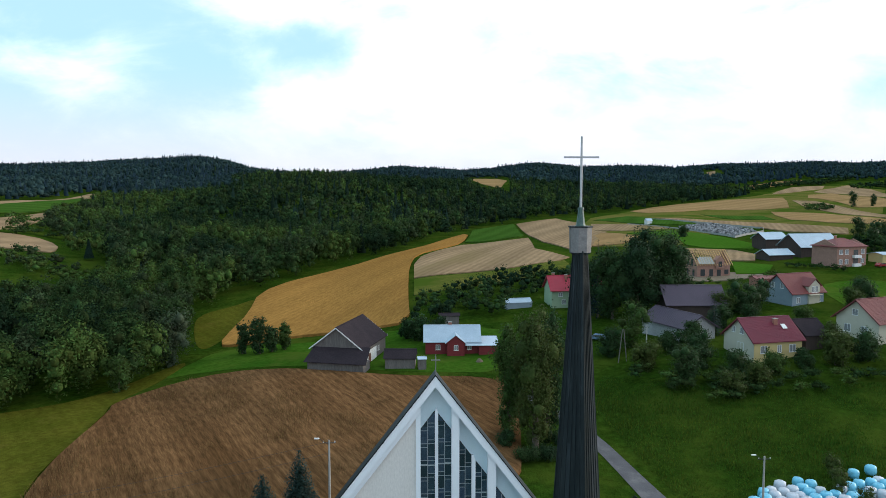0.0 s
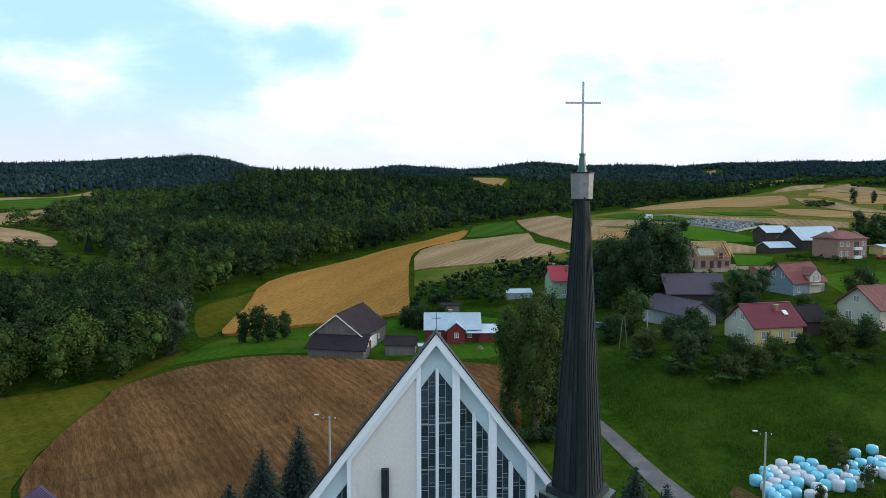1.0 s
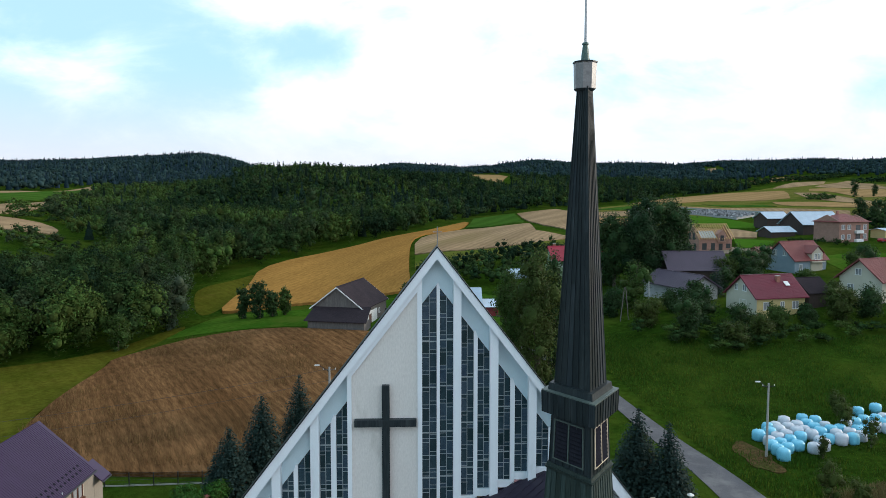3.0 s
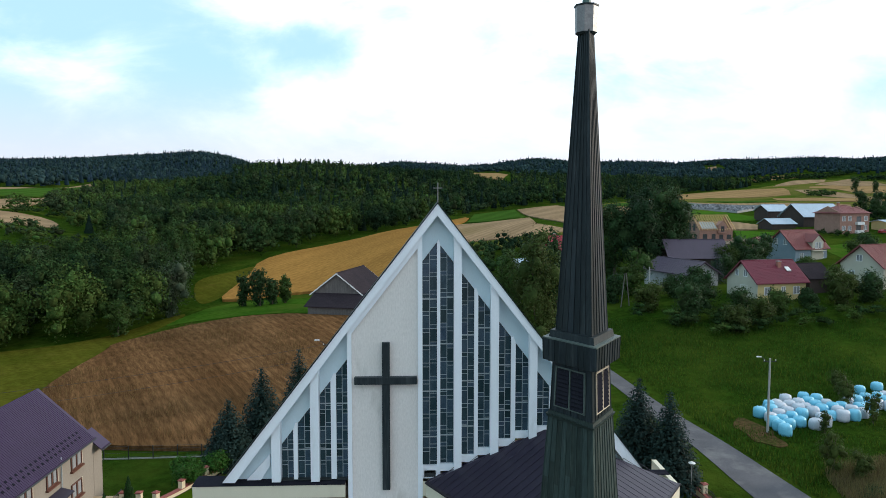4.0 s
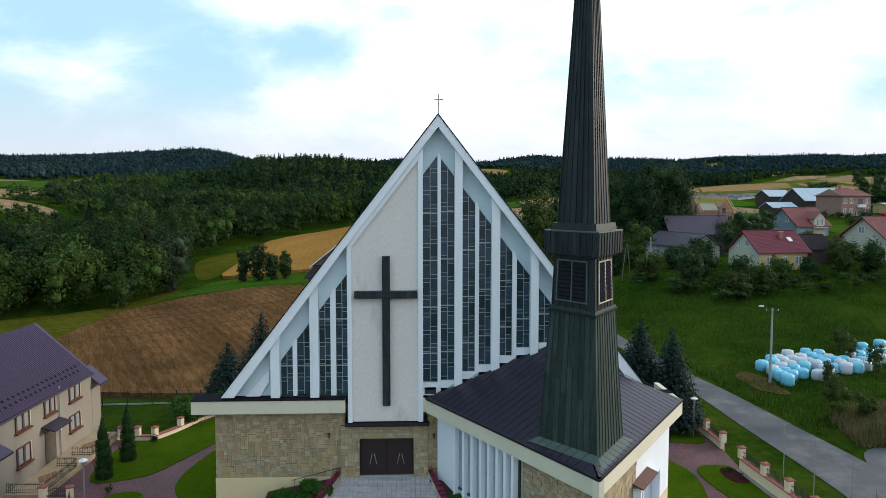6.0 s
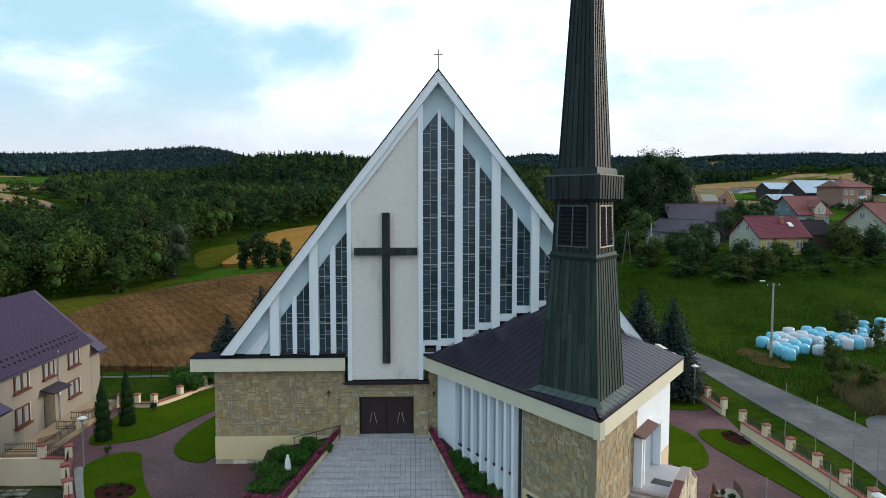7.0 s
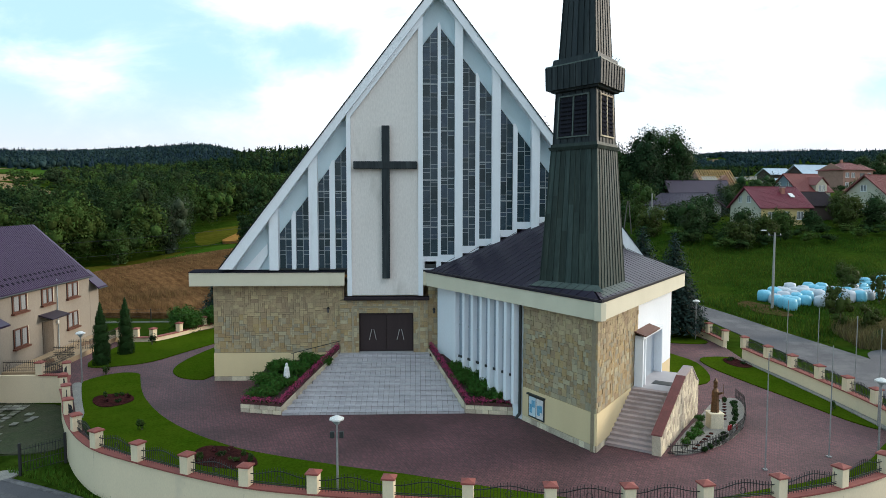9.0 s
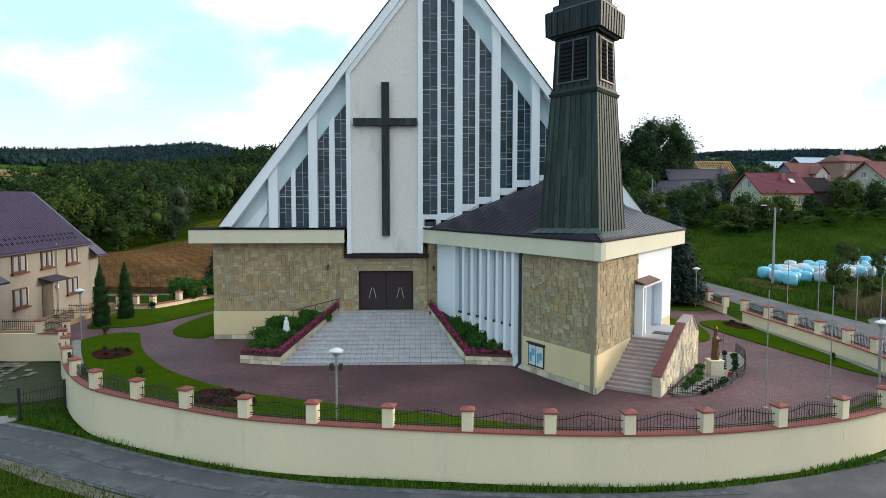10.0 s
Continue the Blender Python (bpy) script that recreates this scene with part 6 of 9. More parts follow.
for k, (x, y, s) in enumerate([(14.05, 34.55, 0.62), (14.65, 35.4, 0.62), (15.2, 36.2, 0.62), (15.75, 37.0, 0.62), (16.4, 38.4, 0.6), (14.7, 33.75, 0.36), (15.15, 34.15, 0.36), (15.65, 34.7, 0.38), (16.2, 35.25, 0.45), (16.6, 35.75, 0.45),
                               (17.9, 37.6, 0.42), (18.4, 38.5, 0.42), (18.8, 39.3, 0.42), (19.2, 40.1, 0.42), (19.5, 40.9, 0.42), (19.8, 41.6, 0.4), (19.5, 42.2, 0.4), (19.0, 42.3, 0.36)]):
    bush("box_bush", "small clipped green bush in the gravel garden", (x, y, 0), s * 0.85, s * 0.62, "juniper" if k < 5 else "cypress", 80 + k, 700, 0.045, 5, group="garden bushes")
for k in range(12):
    ob = tagged(part("stepping_stone", bevelled(B(-0.13, 0.13, -0.1, 0.1, 0, 0.04), 0.01), M["mulch"]), "flat dark stepping stone in gravel", "stone", "stepping stones")
    p_, q_, v = ((14.3, 34.1), (16.1, 36.3), k / 5) if k < 6 else ((17.9, 38.7), (19.2, 41.6), (k - 6) / 5)
    ob.matrix_basis = Matrix.Translation((lerp(p_[0], q_[0], v), lerp(p_[1], q_[1], v), 0.055)) @ Matrix.Rotation(0.6 + 0.2 * (k % 3), 4, "Z")
ob = thing("candle_group", "red and white grave candles at the pedestal", "candles", at=(17.5, 36.8, 0.05))
M["red_glass"] = material("red_candle_glass", (0.35, 0.02, 0.025), rough=0.3, scale=5.0)
for k in range(4):
    part("candle", frustum(bmesh.new(), 0.16 * k - 0.2, 0.1 * (k % 2), 0, oct_(0.07), 0.3, oct_(0.06)), M["red_glass" if k != 2 else "plaster"], ob)

# columnar trees, small plants
for k, (x, y, h) in enumerate([(-24.2, 53.7, 4.6), (-23.9, 57.5, 4.4)]):
    rng = np.random.RandomState(20 + k)
    ob = thing("columnar_thuja", "dark green narrow column thuja on the lawn", "thuja", "thujas", at=(x, y, 0))
    blobs = [(0, 0, h * f, 0.64 * s, 0.64 * s, h * 0.14) for f, s in ((0.06, 0.97), (0.14, 1.0), (0.28, 1.0), (0.45, 0.92), (0.6, 0.78), (0.74, 0.58), (0.85, 0.36), (0.92, 0.2))]
    cr = new("foliage", crown_mesh("foliage", blobs, 9000, 0.05, M["cypress"], rng, core=0.97, shell=0.05, tilt=0.3))
    cr.parent = ob
    part("trunk", tube(bmesh.new(), (0, 0, -0.1), (0, 0, h * 0.8), 0.08, 0.02), M["bark"], ob)
for k, (x, y, s, m_) in enumerate([(-22.6, 50.8, 0.9, "leaf_light"), (-19.9, 44.5, 0.55, "leaf_light"), (-19.3, 44.7, 0.35, "leaf_light"), (-15.15, 38.2, 0.75, "leaf_light"), (-10.5, 33.3, 0.6, "leaf_light"), (-8.5, 33.9, 0.4, "leaf_light"), (-8.0, 33.2, 0.5, "leaf_light"), (-3.0, 28.9, 0.6, "leaf_light"), (12.3, 27.7, 0.5, "leaf_light"), (25.2, 40.2, 0.7, "leaf_light"), (-23.1, 61.0, 1.2, "leaf")]):
    bush("shrub", "small yellow-green shrub planted in the lawn", (x, y, 0), s, s * 0.38, m_, 110 + k, 220, 0.06, 4, group="lawn shrubs")
for k, (x, y) in enumerate([(-19.4, 43.5), (-18.6, 43.4), (-18.4, 44.4), (-19.0, 44.9), (-10.2, 34.6), (-9.6, 34.0), (-9.4, 34.7), (-8.8, 33.2), (-9.8, 33.0), (24.7, 52.9), (25.2, 51.8), (25.0, 53.2)]):
    m_ = ("russet", "cypress", "russet", "leaf_light")[k % 4] if k < 9 else "cypress"
    bush("bedding_plant", "low leafy bedding plant in dark mulch", (x, y, 0.06), 0.24 + 0.04 * (k % 3), 0.26 + 0.05 * (k % 2), m_, 130 + k, 130, 0.05, 4, "plant", "bedding plants")
for k, (x, y, r) in enumerate([(-21.8, 66.8, 1.7), (-20.0, 69.8, 1.8), (-23.2, 68.6, 1.5)]):
    bush("juniper_bush", "broad green juniper behind the low wall", (x, y, 0), 2.5, r, "juniper", 150 + k, 2600, 0.2, 9, "juniper", "junipers at the back wall", aspect=0.2, tilt=0.8)

# spruces by the church
for k, (x, y, h, r) in enumerate([(-19.4, 72.0, 7.9, 3.0), (-16.7, 75.5, 10.3, 3.1), (-13.5, 80.5, 11.0, 2.9), (22.2, 67.0, 10.2, 3.1), (24.2, 63.8, 9.8, 2.7)]):
    if h > 1:
        conifer("spruce", "blue-grey spruce tree beside the church", (x, y, land1(x, y) - 0.1 if x < 20 else 0.0), h, r * 1.15, "needle", 170 + k, 36, 64, group="churchyard spruces", low=0.06 if x < 20 else 0.14)

M["mossy"] = material("mossy_ground", (0.050, 0.050, 0.028), (0.030, 0.045, 0.014), 0.95, 0.55, 5.0, 0.8, 6.0, spots=0.35, depth=0.08)
M["mossy_stone"] = material("worn_yard_stone", (0.27, 0.27, 0.25), (0.11, 0.125, 0.075), 0.9, 0.6, 3.0, 0.5, island=0.3, spots=0.4)

# ---- roads ----
def ribbon(name, label, line, mat, lift=0.06, step=1.5, height=land):
    """A road along (x, y, width) points, smoothly rounded."""
    pts = [Vector((x, y, w)) for x, y, w in line]
    for _ in range(3):
        out = [pts[0]]
        for a, b in zip(pts, pts[1:]):
            out += [a.lerp(b, 0.25), a.lerp(b, 0.75)]
        pts = out + [pts[-1]]
    left, right = [], []
    for k, p in enumerate(pts):
        d = (pts[min(k + 1, len(pts) - 1)] - pts[max(k - 1, 0)])
        n = Vector((-d.y, d.x)).normalized()
        left.append((p.x + n.x * p.z / 2, p.y + n.y * p.z / 2))
        right.append((p.x - n.x * p.z / 2, p.y - n.y * p.z / 2))
    return tagged(draped(name, left + right[::-1], mat, lift, step, height, skirt=0.3, cuts=0), label, "road", kind="structure")


LANE = [(-40, 42, 3.4), (-32, 39.5, 3.4), (-24, 35.7, 3.4), (-17.8, 32.7, 3.3), (-15, 30.9, 3.3), (-10.2, 28.0, 3.3), (-6.1, 26.3, 3.3), (-1.35, 25.0, 3.4), (6, 24.0, 3.5), (13, 24.1, 3.6), (20.5, 26.0, 4.0), (27.5, 30.3, 4.6),
        (32.5, 37, 5.2), (35.4, 46, 5.8), (35.6, 56, 5.8), (34.8, 66, 5.2), (34.0, 76, 4.2), (32.3, 86, 3.4), (30.8, 97, 2.8), (28.6, 110, 2.5), (24, 123, 2.4), (17, 134, 2.4)]
ribbon("road", "narrow grey asphalt lane round the churchyard wall", LANE, M["asphalt"])


def beside(line, off, width):
    """Points that keep a distance off to the left of a line, with a width of their own."""
    out = []
    for k, (x, y, _) in enumerate(line):
        (xa, ya, _), (xb, yb, _) = line[max(k - 1, 0)], line[min(k + 1, len(line) - 1)]
        n = Vector((ya - yb, xb - xa)).normalized()
        out.append((x + n.x * off, y + n.y * off, width * (0.7 + 0.6 * ((k * 7) % 5) / 4)))
    return out


for off, width, m_, z in ((1.42, 0.26, "road_dust", 0.078), (0.12, 0.42, "road_dust", 0.078), (-1.35, 0.30, "road_dust", 0.078), (-2.05, 0.75, "shoulder", 0.05)):
    ribbon("dust_streak" if m_ == "road_dust" else "road_shoulder", "pale dust swept along the asphalt lane" if m_ == "road_dust" else "brown-grey gravel shoulder of the lane", beside(LANE[:10], off, width), M[m_], z)
tagged(draped("gate_apron", [(-23.2, 36.6), (-22.0, 37.4), (-21.0, 37.0), (-21.3, 36.0), (-22.4, 35.6)], M["gravel"], 0.08, 0.6, skirt=0.2), "pale worn concrete apron before the yard gate", "pavement", kind="structure")
tagged(draped("dirt_patch", [(40.3, 84.6), (41.6, 85.6), (42.3, 83.1), (43.3, 80.4), (42.2, 78.9), (42.9, 76.0), (41.2, 75.3), (40.2, 76.8), (39.2, 77.2), (39.6, 80.1), (38.9, 82.0)], M["bare_earth"], 0.14, 0.8, skirt=0.3), "bare trodden earth beside the bales", "dirt", kind="structure")
tagged(draped("dirt_patch", [(38.0, 56), (40.5, 60), (46, 60), (52, 54), (45, 50), (38.0, 52)], M["asphalt"], 0.05, 1.2, skirt=0.15), "gravel verge at the lane's junction", "gravel", kind="structure")
tagged(draped("side_yard", [(-42, 40.6), (-25, 39.6), (-21.6, 39.6), (-20.4, 40.8), (-21.6, 43.2), (-23.0, 45.8), (-24.4, 49.2), (-42, 49.3)], M["mossy"], 0.06, 0.8, skirt=0.15, ripple=0.06), "rough mossy stone yard below the wall", "yard", kind="structure")

tagged(draped("building_yard", [(86, 229), (94, 236), (117, 233), (118, 224), (91, 217)], M["dirt"], 0.3, 2.5, skirt=0.3), "trodden pale earth round the building site", "dirt", kind="structure")

rng = np.random.RandomState(77)
bm = bmesh.new()
for i in range(26):
    for j in range(12):
        x, y = -40 + i * 0.62 + rng.uniform(-0.06, 0.06), 41.6 + j * 0.6 + rng.uniform(-0.06, 0.06)
        if x > -24.9 or rng.rand() < 0.12 + 0.55 * (x > -26.8):
            continue
        w, h = rng.uniform(0.2, 0.28), rng.uniform(0.18, 0.27)
        z = land1(x, y) + 0.10
        slab(bm, [(x - w, y - h, z), (x + w, y - h, z), (x + w * 0.9, y + h, z), (x - w, y + h * 0.9, z)], (0, 0, rng.uniform(0.03, 0.06)))
tagged(part("yard_stone", bm, M["mossy_stone"]), "worn grey paving stones overgrown with moss", "paving stones", kind="stuff")

# ---- brick-patterned paving of the courtyard ----
pm = M["joint"]
pt_ = pm.node_tree
for n in list(pt_.nodes):
    if n.bl_idname not in ("ShaderNodeOutputMaterial", "ShaderNodeBsdfPrincipled"):
        pt_.nodes.remove(n)
pb_ = pt_.nodes["Principled BSDF"]
pg = pt_.nodes.new("ShaderNodeNewGeometry")
pr = pt_.nodes.new("ShaderNodeMapping")
pr.inputs["Rotation"].default_value = (0, 0, radians(27))
pt_.links.new(pg.outputs["Position"], pr.inputs[0])
bk = pt_.nodes.new("ShaderNodeTexBrick")
for key, value in (("Color1", (0.136, 0.053, 0.058, 1)), ("Color2", (0.078, 0.031, 0.036, 1)), ("Mortar", (0.030, 0.022, 0.023, 1)), ("Scale", 1.0), ("Mortar Size", 0.015), ("Brick Width", 0.24), ("Row Height", 0.12), ("Bias", -0.1)):
    bk.inputs[key].default_value = value
pt_.links.new(pr.outputs[0], bk.inputs["Vector"])
pn = pt_.nodes.new("ShaderNodeTexNoise")
pn.inputs["Scale"].default_value, pn.inputs["Detail"].default_value = 0.22, 7.0
pt_.links.new(pg.outputs["Position"], pn.inputs["Vector"])
pv = pt_.nodes.new("ShaderNodeMapRange")
for key, value in (("From Min", 0.35), ("From Max", 0.68), ("To Min", 0.72), ("To Max", 1.35)):
    pv.inputs[key].default_value = value
pt_.links.new(pn.outputs["Fac"], pv.inputs["Value"])
ph = pt_.nodes.new("ShaderNodeHueSaturation")
pt_.links.new(pv.outputs[0], ph.inputs["Value"])
pt_.links.new(bk.outputs["Color"], ph.inputs["Color"])
pt_.links.new(ph.outputs[0], pb_.inputs["Base Color"])
pbm = pt_.nodes.new("ShaderNodeBump")
pbm.inputs["Strength"].default_value, pbm.inputs["Distance"].default_value = 0.5, 0.01
pbm.invert = True
pt_.links.new(bk.outputs["Fac"], pbm.inputs["Height"])
pt_.links.new(pbm.outputs[0], pb_.inputs["Normal"])
pb_.inputs["Roughness"].default_value = 0.75


# ---- houses ----
def ridge_house(name, label, at, turn, length, depth, eave, ridge, wall, roof, over=0.5, windows=(), chimney=(), category="house", hip=0.0, sheet=0.25, gable_mat=None, base=-1.5, doors=()):
    """A house with its ridge along local x, centred on at. windows: (face, along, z, width, height[, frame]); face: s, n, e or w."""
    ob = thing(name, label, category, at=at, turn=turn)
    hl, hd = length / 2, depth / 2
    w = part("wall", B(-hl, hl, -hd, hd, base, eave), M[wall], ob)
    for s in (-1, 1):
        part("gable", S([(s * hl, -hd, eave), (s * hl, hd, eave), (s * hl, 0, ridge - 0.1)], (-s * 0.25, 0, 0)), M[gable_mat or wall], ob)
    slope = (ridge - eave) / hd
    for e in (-1, 1) if windows and not hip else ():
        for s in (-1, 1):
            part("bargeboard", beam(bmesh.new(), (e * (hl + over + 0.02), s * (hd + over), eave - slope * over), (e * (hl + over + 0.02), 0, ridge), 0.05, 0.24), M[roof], ob)
    for s in (-1, 1):
        y0, z0 = s * (hd + over), eave - slope * over
        pts = [(-hl - over, y0, z0), (hl + over, y0, z0), (hl + over - hip, 0, ridge), (-hl - over + hip, 0, ridge)]
        rf = part("roof", S([(x, y, z + 0.02) for x, y, z in pts], (0, 0, 0.14)), M[roof], ob)
        if sheet:
            ribs = bmesh.new()
            n = int((length + 2 * over) / sheet)
            for k in range(1, n):
                x = -hl - over + k * (length + 2 * over) / n
                up = 1 - max(0, abs(x) - (hl + over - hip)) / hip if hip else 1
                beam(ribs, (x, y0, z0 + 0.175), (x, y0 * (1 - up), lerp(z0, ridge, up) + 0.175), 0.04, 0.04)
            tagged(part("roof_profile", ribs, M[roof], rf), kind="stuff")
    if hip:
        for s in (-1, 1):
            part("hip", S([(s * (hl + over), -hd - over, eave - slope * over), (s * (hl + over), hd + over, eave - slope * over), (s * (hl + over - hip), 0, ridge)], (0, 0, 0.15)), M[roof], ob)
    part("ridge_cap", beam(bmesh.new(), (-hl - over + hip, 0, ridge + 0.16), (hl + over - hip, 0, ridge + 0.16), 0.3, 0.1), M[roof], ob)
    for x, y, h in chimney:
        z = ridge - abs(y) * slope
        c = part("chimney", B(x - 0.4, x + 0.4, y - 0.3, y + 0.3, z - 0.6, z + h), M["brick_red"], ob)
        part("chimney_cap", B(x - 0.48, x + 0.48, y - 0.38, y + 0.38, z + h + 0.002, z + h + 0.1), M["concrete"], c)
    for face, u, z, ww, hh, *fm in windows:
        add_window(ob, face, u, z, ww, hh, hl, hd, fm[0] if fm else "plaster")
    for face, u, ww, hh, dm in doors:
        n, t = {"s": ((0, -1), (1, 0)), "n": ((0, 1), (1, 0)), "e": ((1, 0), (0, 1)), "w": ((-1, 0), (0, 1))}[face]
        d = hd if face in "sn" else hl
        c = Vector((n[0] * d + t[0] * u, n[1] * d + t[1] * u, 0))
        a = Vector((*t, 0)) * ww / 2
        part("door", S([c - a, c + a, c + a + Vector((0, 0, hh)), c - a + Vector((0, 0, hh))], Vector((*n, 0)) * 0.06), M[dm], ob)
    return ob


def add_window(ob, face, u, z, ww, hh, hl, hd, frame_mat):
    n, t = {"s": ((0, -1), (1, 0)), "n": ((0, 1), (1, 0)), "e": ((1, 0), (0, 1)), "w": ((-1, 0), (0, 1))}[face]
    n, t = Vector((*n, 0)), Vector((*t, 0))
    d = hd if face in "sn" else hl
    c = n * d + t * u + Vector((0, 0, z))
    up = Vector((0, 0, 1))
    pane = part("window", S([c - t * ww / 2, c + t * ww / 2, c + t * ww / 2 + up * hh, c - t * ww / 2 + up * hh], n * 0.025), M["pane"], ob)
    fw = 0.09
    for a, b in (((-1, 0), (1, 0)), ((-1, 1), (1, 1)), ((-1, 0), (-1, 1)), ((1, 0), (1, 1)), ((0, 0), (0, 1))):
        p, q = c + t * ww / 2 * a[0] + up * hh * a[1] + n * 0.04, c + t * ww / 2 * b[0] + up * hh * b[1] + n * 0.04
        part("frame", beam(bmesh.new(), p, q, fw, 0.07, n), M[frame_mat], pane)
    part("sill", S([c - t * (ww / 2 + 0.12) - up * 0.09, c + t * (ww / 2 + 0.12) - up * 0.09, c + t * (ww / 2 + 0.12) - up * 0.03, c - t * (ww / 2 + 0.12) - up * 0.03], n * 0.16), M[frame_mat], pane)
    for s in (-0.24, 0.24):
        part("curtain", S([c + t * ww * (s - 0.17) + n * 0.026 + up * 0.1, c + t * ww * (s + 0.14) + n * 0.026 + up * 0.1, c + t * ww * (s + 0.10) + n * 0.026 + up * (hh - 0.1), c + t * ww * (s - 0.17) + n * 0.026 + up * (hh - 0.1)], n * 0.004), M["curtain"], pane)


M["brick_red"] = material("red_brick", (0.34, 0.15, 0.11), (0.28, 0.125, 0.09), 0.9, 0.8, 7.0, 0.3, spots=0.2)
M["brick_pale"] = material("pale_brick", (0.315, 0.180, 0.138), (0.255, 0.142, 0.108), 0.9, 0.6, 6.0, 0.3, spots=0.3)
M["yellow"] = material("yellow_render", (0.5148, 0.4056, 0.1872), (0.468, 0.3666, 0.1638), 0.85, 0.4, 20.0, 0.2, spots=0.05)
M["ivory"] = material("ivory_render", (0.518, 0.481, 0.3848), (0.4662, 0.4292, 0.3404), 0.85, 0.4, 20.0, 0.2, spots=0.05)
M["bluegrey"] = material("bluegrey_render", (0.2448, 0.3024, 0.3456), (0.2016, 0.252, 0.2952), 0.9, 0.4, 10.0, 0.2, spots=0.12)
M["greyblock"] = material("grey_block_wall", (0.34, 0.345, 0.35), (0.26, 0.265, 0.27), 0.9, 0.4, 5.0, 0.3, spots=0.2)
M["maroon"] = material("maroon_sheet_roof", (0.15, 0.018, 0.034), (0.12, 0.016, 0.03), 0.45, 0.4, 6.0, 0.1, spots=0.1, spec=0.3)
M["redtile"] = material("red_tile_roof", (0.17, 0.0391, 0.0357), (0.136, 0.0323, 0.0306), 0.6, 0.4, 6.0, 0.2, spots=0.15)
M["scarlet"] = material("red_sheet_roof", (0.36, 0.025, 0.05), (0.30, 0.022, 0.042), 0.45, 0.4, 6.0, 0.1, spots=0.1, spec=0.3)
M["bluesheet"] = material("pale_blue_sheet_roof", (0.42, 0.50, 0.58), (0.34, 0.42, 0.50), 0.4, 0.3, 5.0, 0.1, spots=0.12, spec=0.3)
M["plumroof"] = material("plum_sheet_roof", (0.056, 0.038, 0.062), (0.044, 0.031, 0.051), 0.5, 0.4, 4.0, 0.1, spots=0.15)
M["oldwood"] = material("weathered_boards", (0.1553, 0.1391, 0.1296), (0.1013, 0.09045, 0.08505), 0.9, 0.5, 5.0, 0.4, stretch=(3, 3, 0.3), spots=0.3)
M["redwood"] = material("red_painted_boards", (0.17, 0.018, 0.022), (0.13, 0.015, 0.018), 0.7, 0.5, 6.0, 0.2, stretch=(1, 1, 3), spots=0.15)
M["darkwood"] = material("dark_brown_boards", (0.055, 0.038, 0.032), (0.04, 0.03, 0.026), 0.9, 0.5, 6.0, 0.3, stretch=(3, 3, 0.3), spots=0.25)
M["rafter"] = material("fresh_timber", (0.55, 0.36, 0.15), (0.47, 0.30, 0.12), 0.8, 1.0, 8.0, 0.2, spots=0.15)
M["mint"] = material("mint_render", (0.3, 0.39, 0.255), (0.2625, 0.345, 0.225), 0.85, 0.4, 12.0, 0.2, spots=0.06)

# presbytery: two storeys, long violet roof
M["deck"] = material("terrace_tile", (0.40, 0.30, 0.185), (0.33, 0.245, 0.15), 0.7, 0.8, 9.0, 0.1, spots=0.12)
presb = thing("presbytery", "beige roughcast house with a violet sheet roof", "house")
XW = -29.6
part("wall", B(-42, XW, 40, 63.75, -0.5, 5.9), M["house_render"], presb)
RX, RZ = -34.4, 10.33
part("gable", S([(XW, 63.5, 5.905), (2 * RX - XW, 63.5, 5.905), (RX, 63.5, RZ - 0.12)], (0, 0.245, 0)), M["house_render"], presb)
for s, ex in ((1, XW + 0.25), (-1, 2 * RX - XW - 0.25)):
    sl = S([(ex, 39, 5.8), (ex, 63.8, 5.8), (RX, 63.95, RZ), (RX, 39, RZ)], (0, 0, 0.12))
    rf = part("roof", sl, M["purple_roof"], presb, "violet profiled sheet roof slope")
    for k in range(1, 96):
        y = 39 + k * 24.7 / 96
        top = 1.0
        part("roof_rib", beam(bmesh.new(), (ex, y, 5.935), (lerp(ex, RX, top), y, lerp(5.8, RZ, top) + 0.135), 0.05, 0.035), M["purple_roof"], rf)
    if s > 0:
        for r in range(2):
            for k in range(34):
                y = 39.5 + k * 0.68 + 0.34 * r
                u = 0.10 + 0.075 * r
                c = Vector((lerp(ex, RX, u), y, lerp(5.8, RZ, u) + 0.15))
                part("snow_guard", S([c + Vector((0.03, -0.10, 0)), c + Vector((0.03, 0.10, 0)), c + Vector((-0.13, 0.10, 0.12)), c + Vector((-0.13, -0.10, 0.12))], (0, 0, 0.03)), M["felt"], rf)
part("pent_roof", S([(XW - 0.9, 63.78, 6.1), (XW + 0.75, 63.78, 4.65), (XW + 0.75, 65.6, 4.65), (XW - 0.9, 65.6, 6.1)], (0, 0, 0.12)), M["purple_roof"], presb)
part("gutter", tube(bmesh.new(), (XW + 0.82, 63.78, 4.62), (XW + 0.82, 65.6, 4.62), 0.06), M["black"], presb)
part("annex_wall", B(-36.0, XW, 63.78, 65.5, -0.5, 5.2), M["house_render"], presb)
part("gutter", tube(bmesh.new(), (XW + 0.30, 39, 5.76), (XW + 0.30, 63.8, 5.76), 0.07), M["black"], presb)
part("soffit", B(XW + 0.002, XW + 0.24, 40, 63.7, 5.72, 5.79), M["brown_frame"], presb)
part("downpipe", tube(bmesh.new(), (XW + 0.1, 57.9, 0.3), (XW + 0.1, 57.9, 6.2), 0.05), M["lead"], presb)
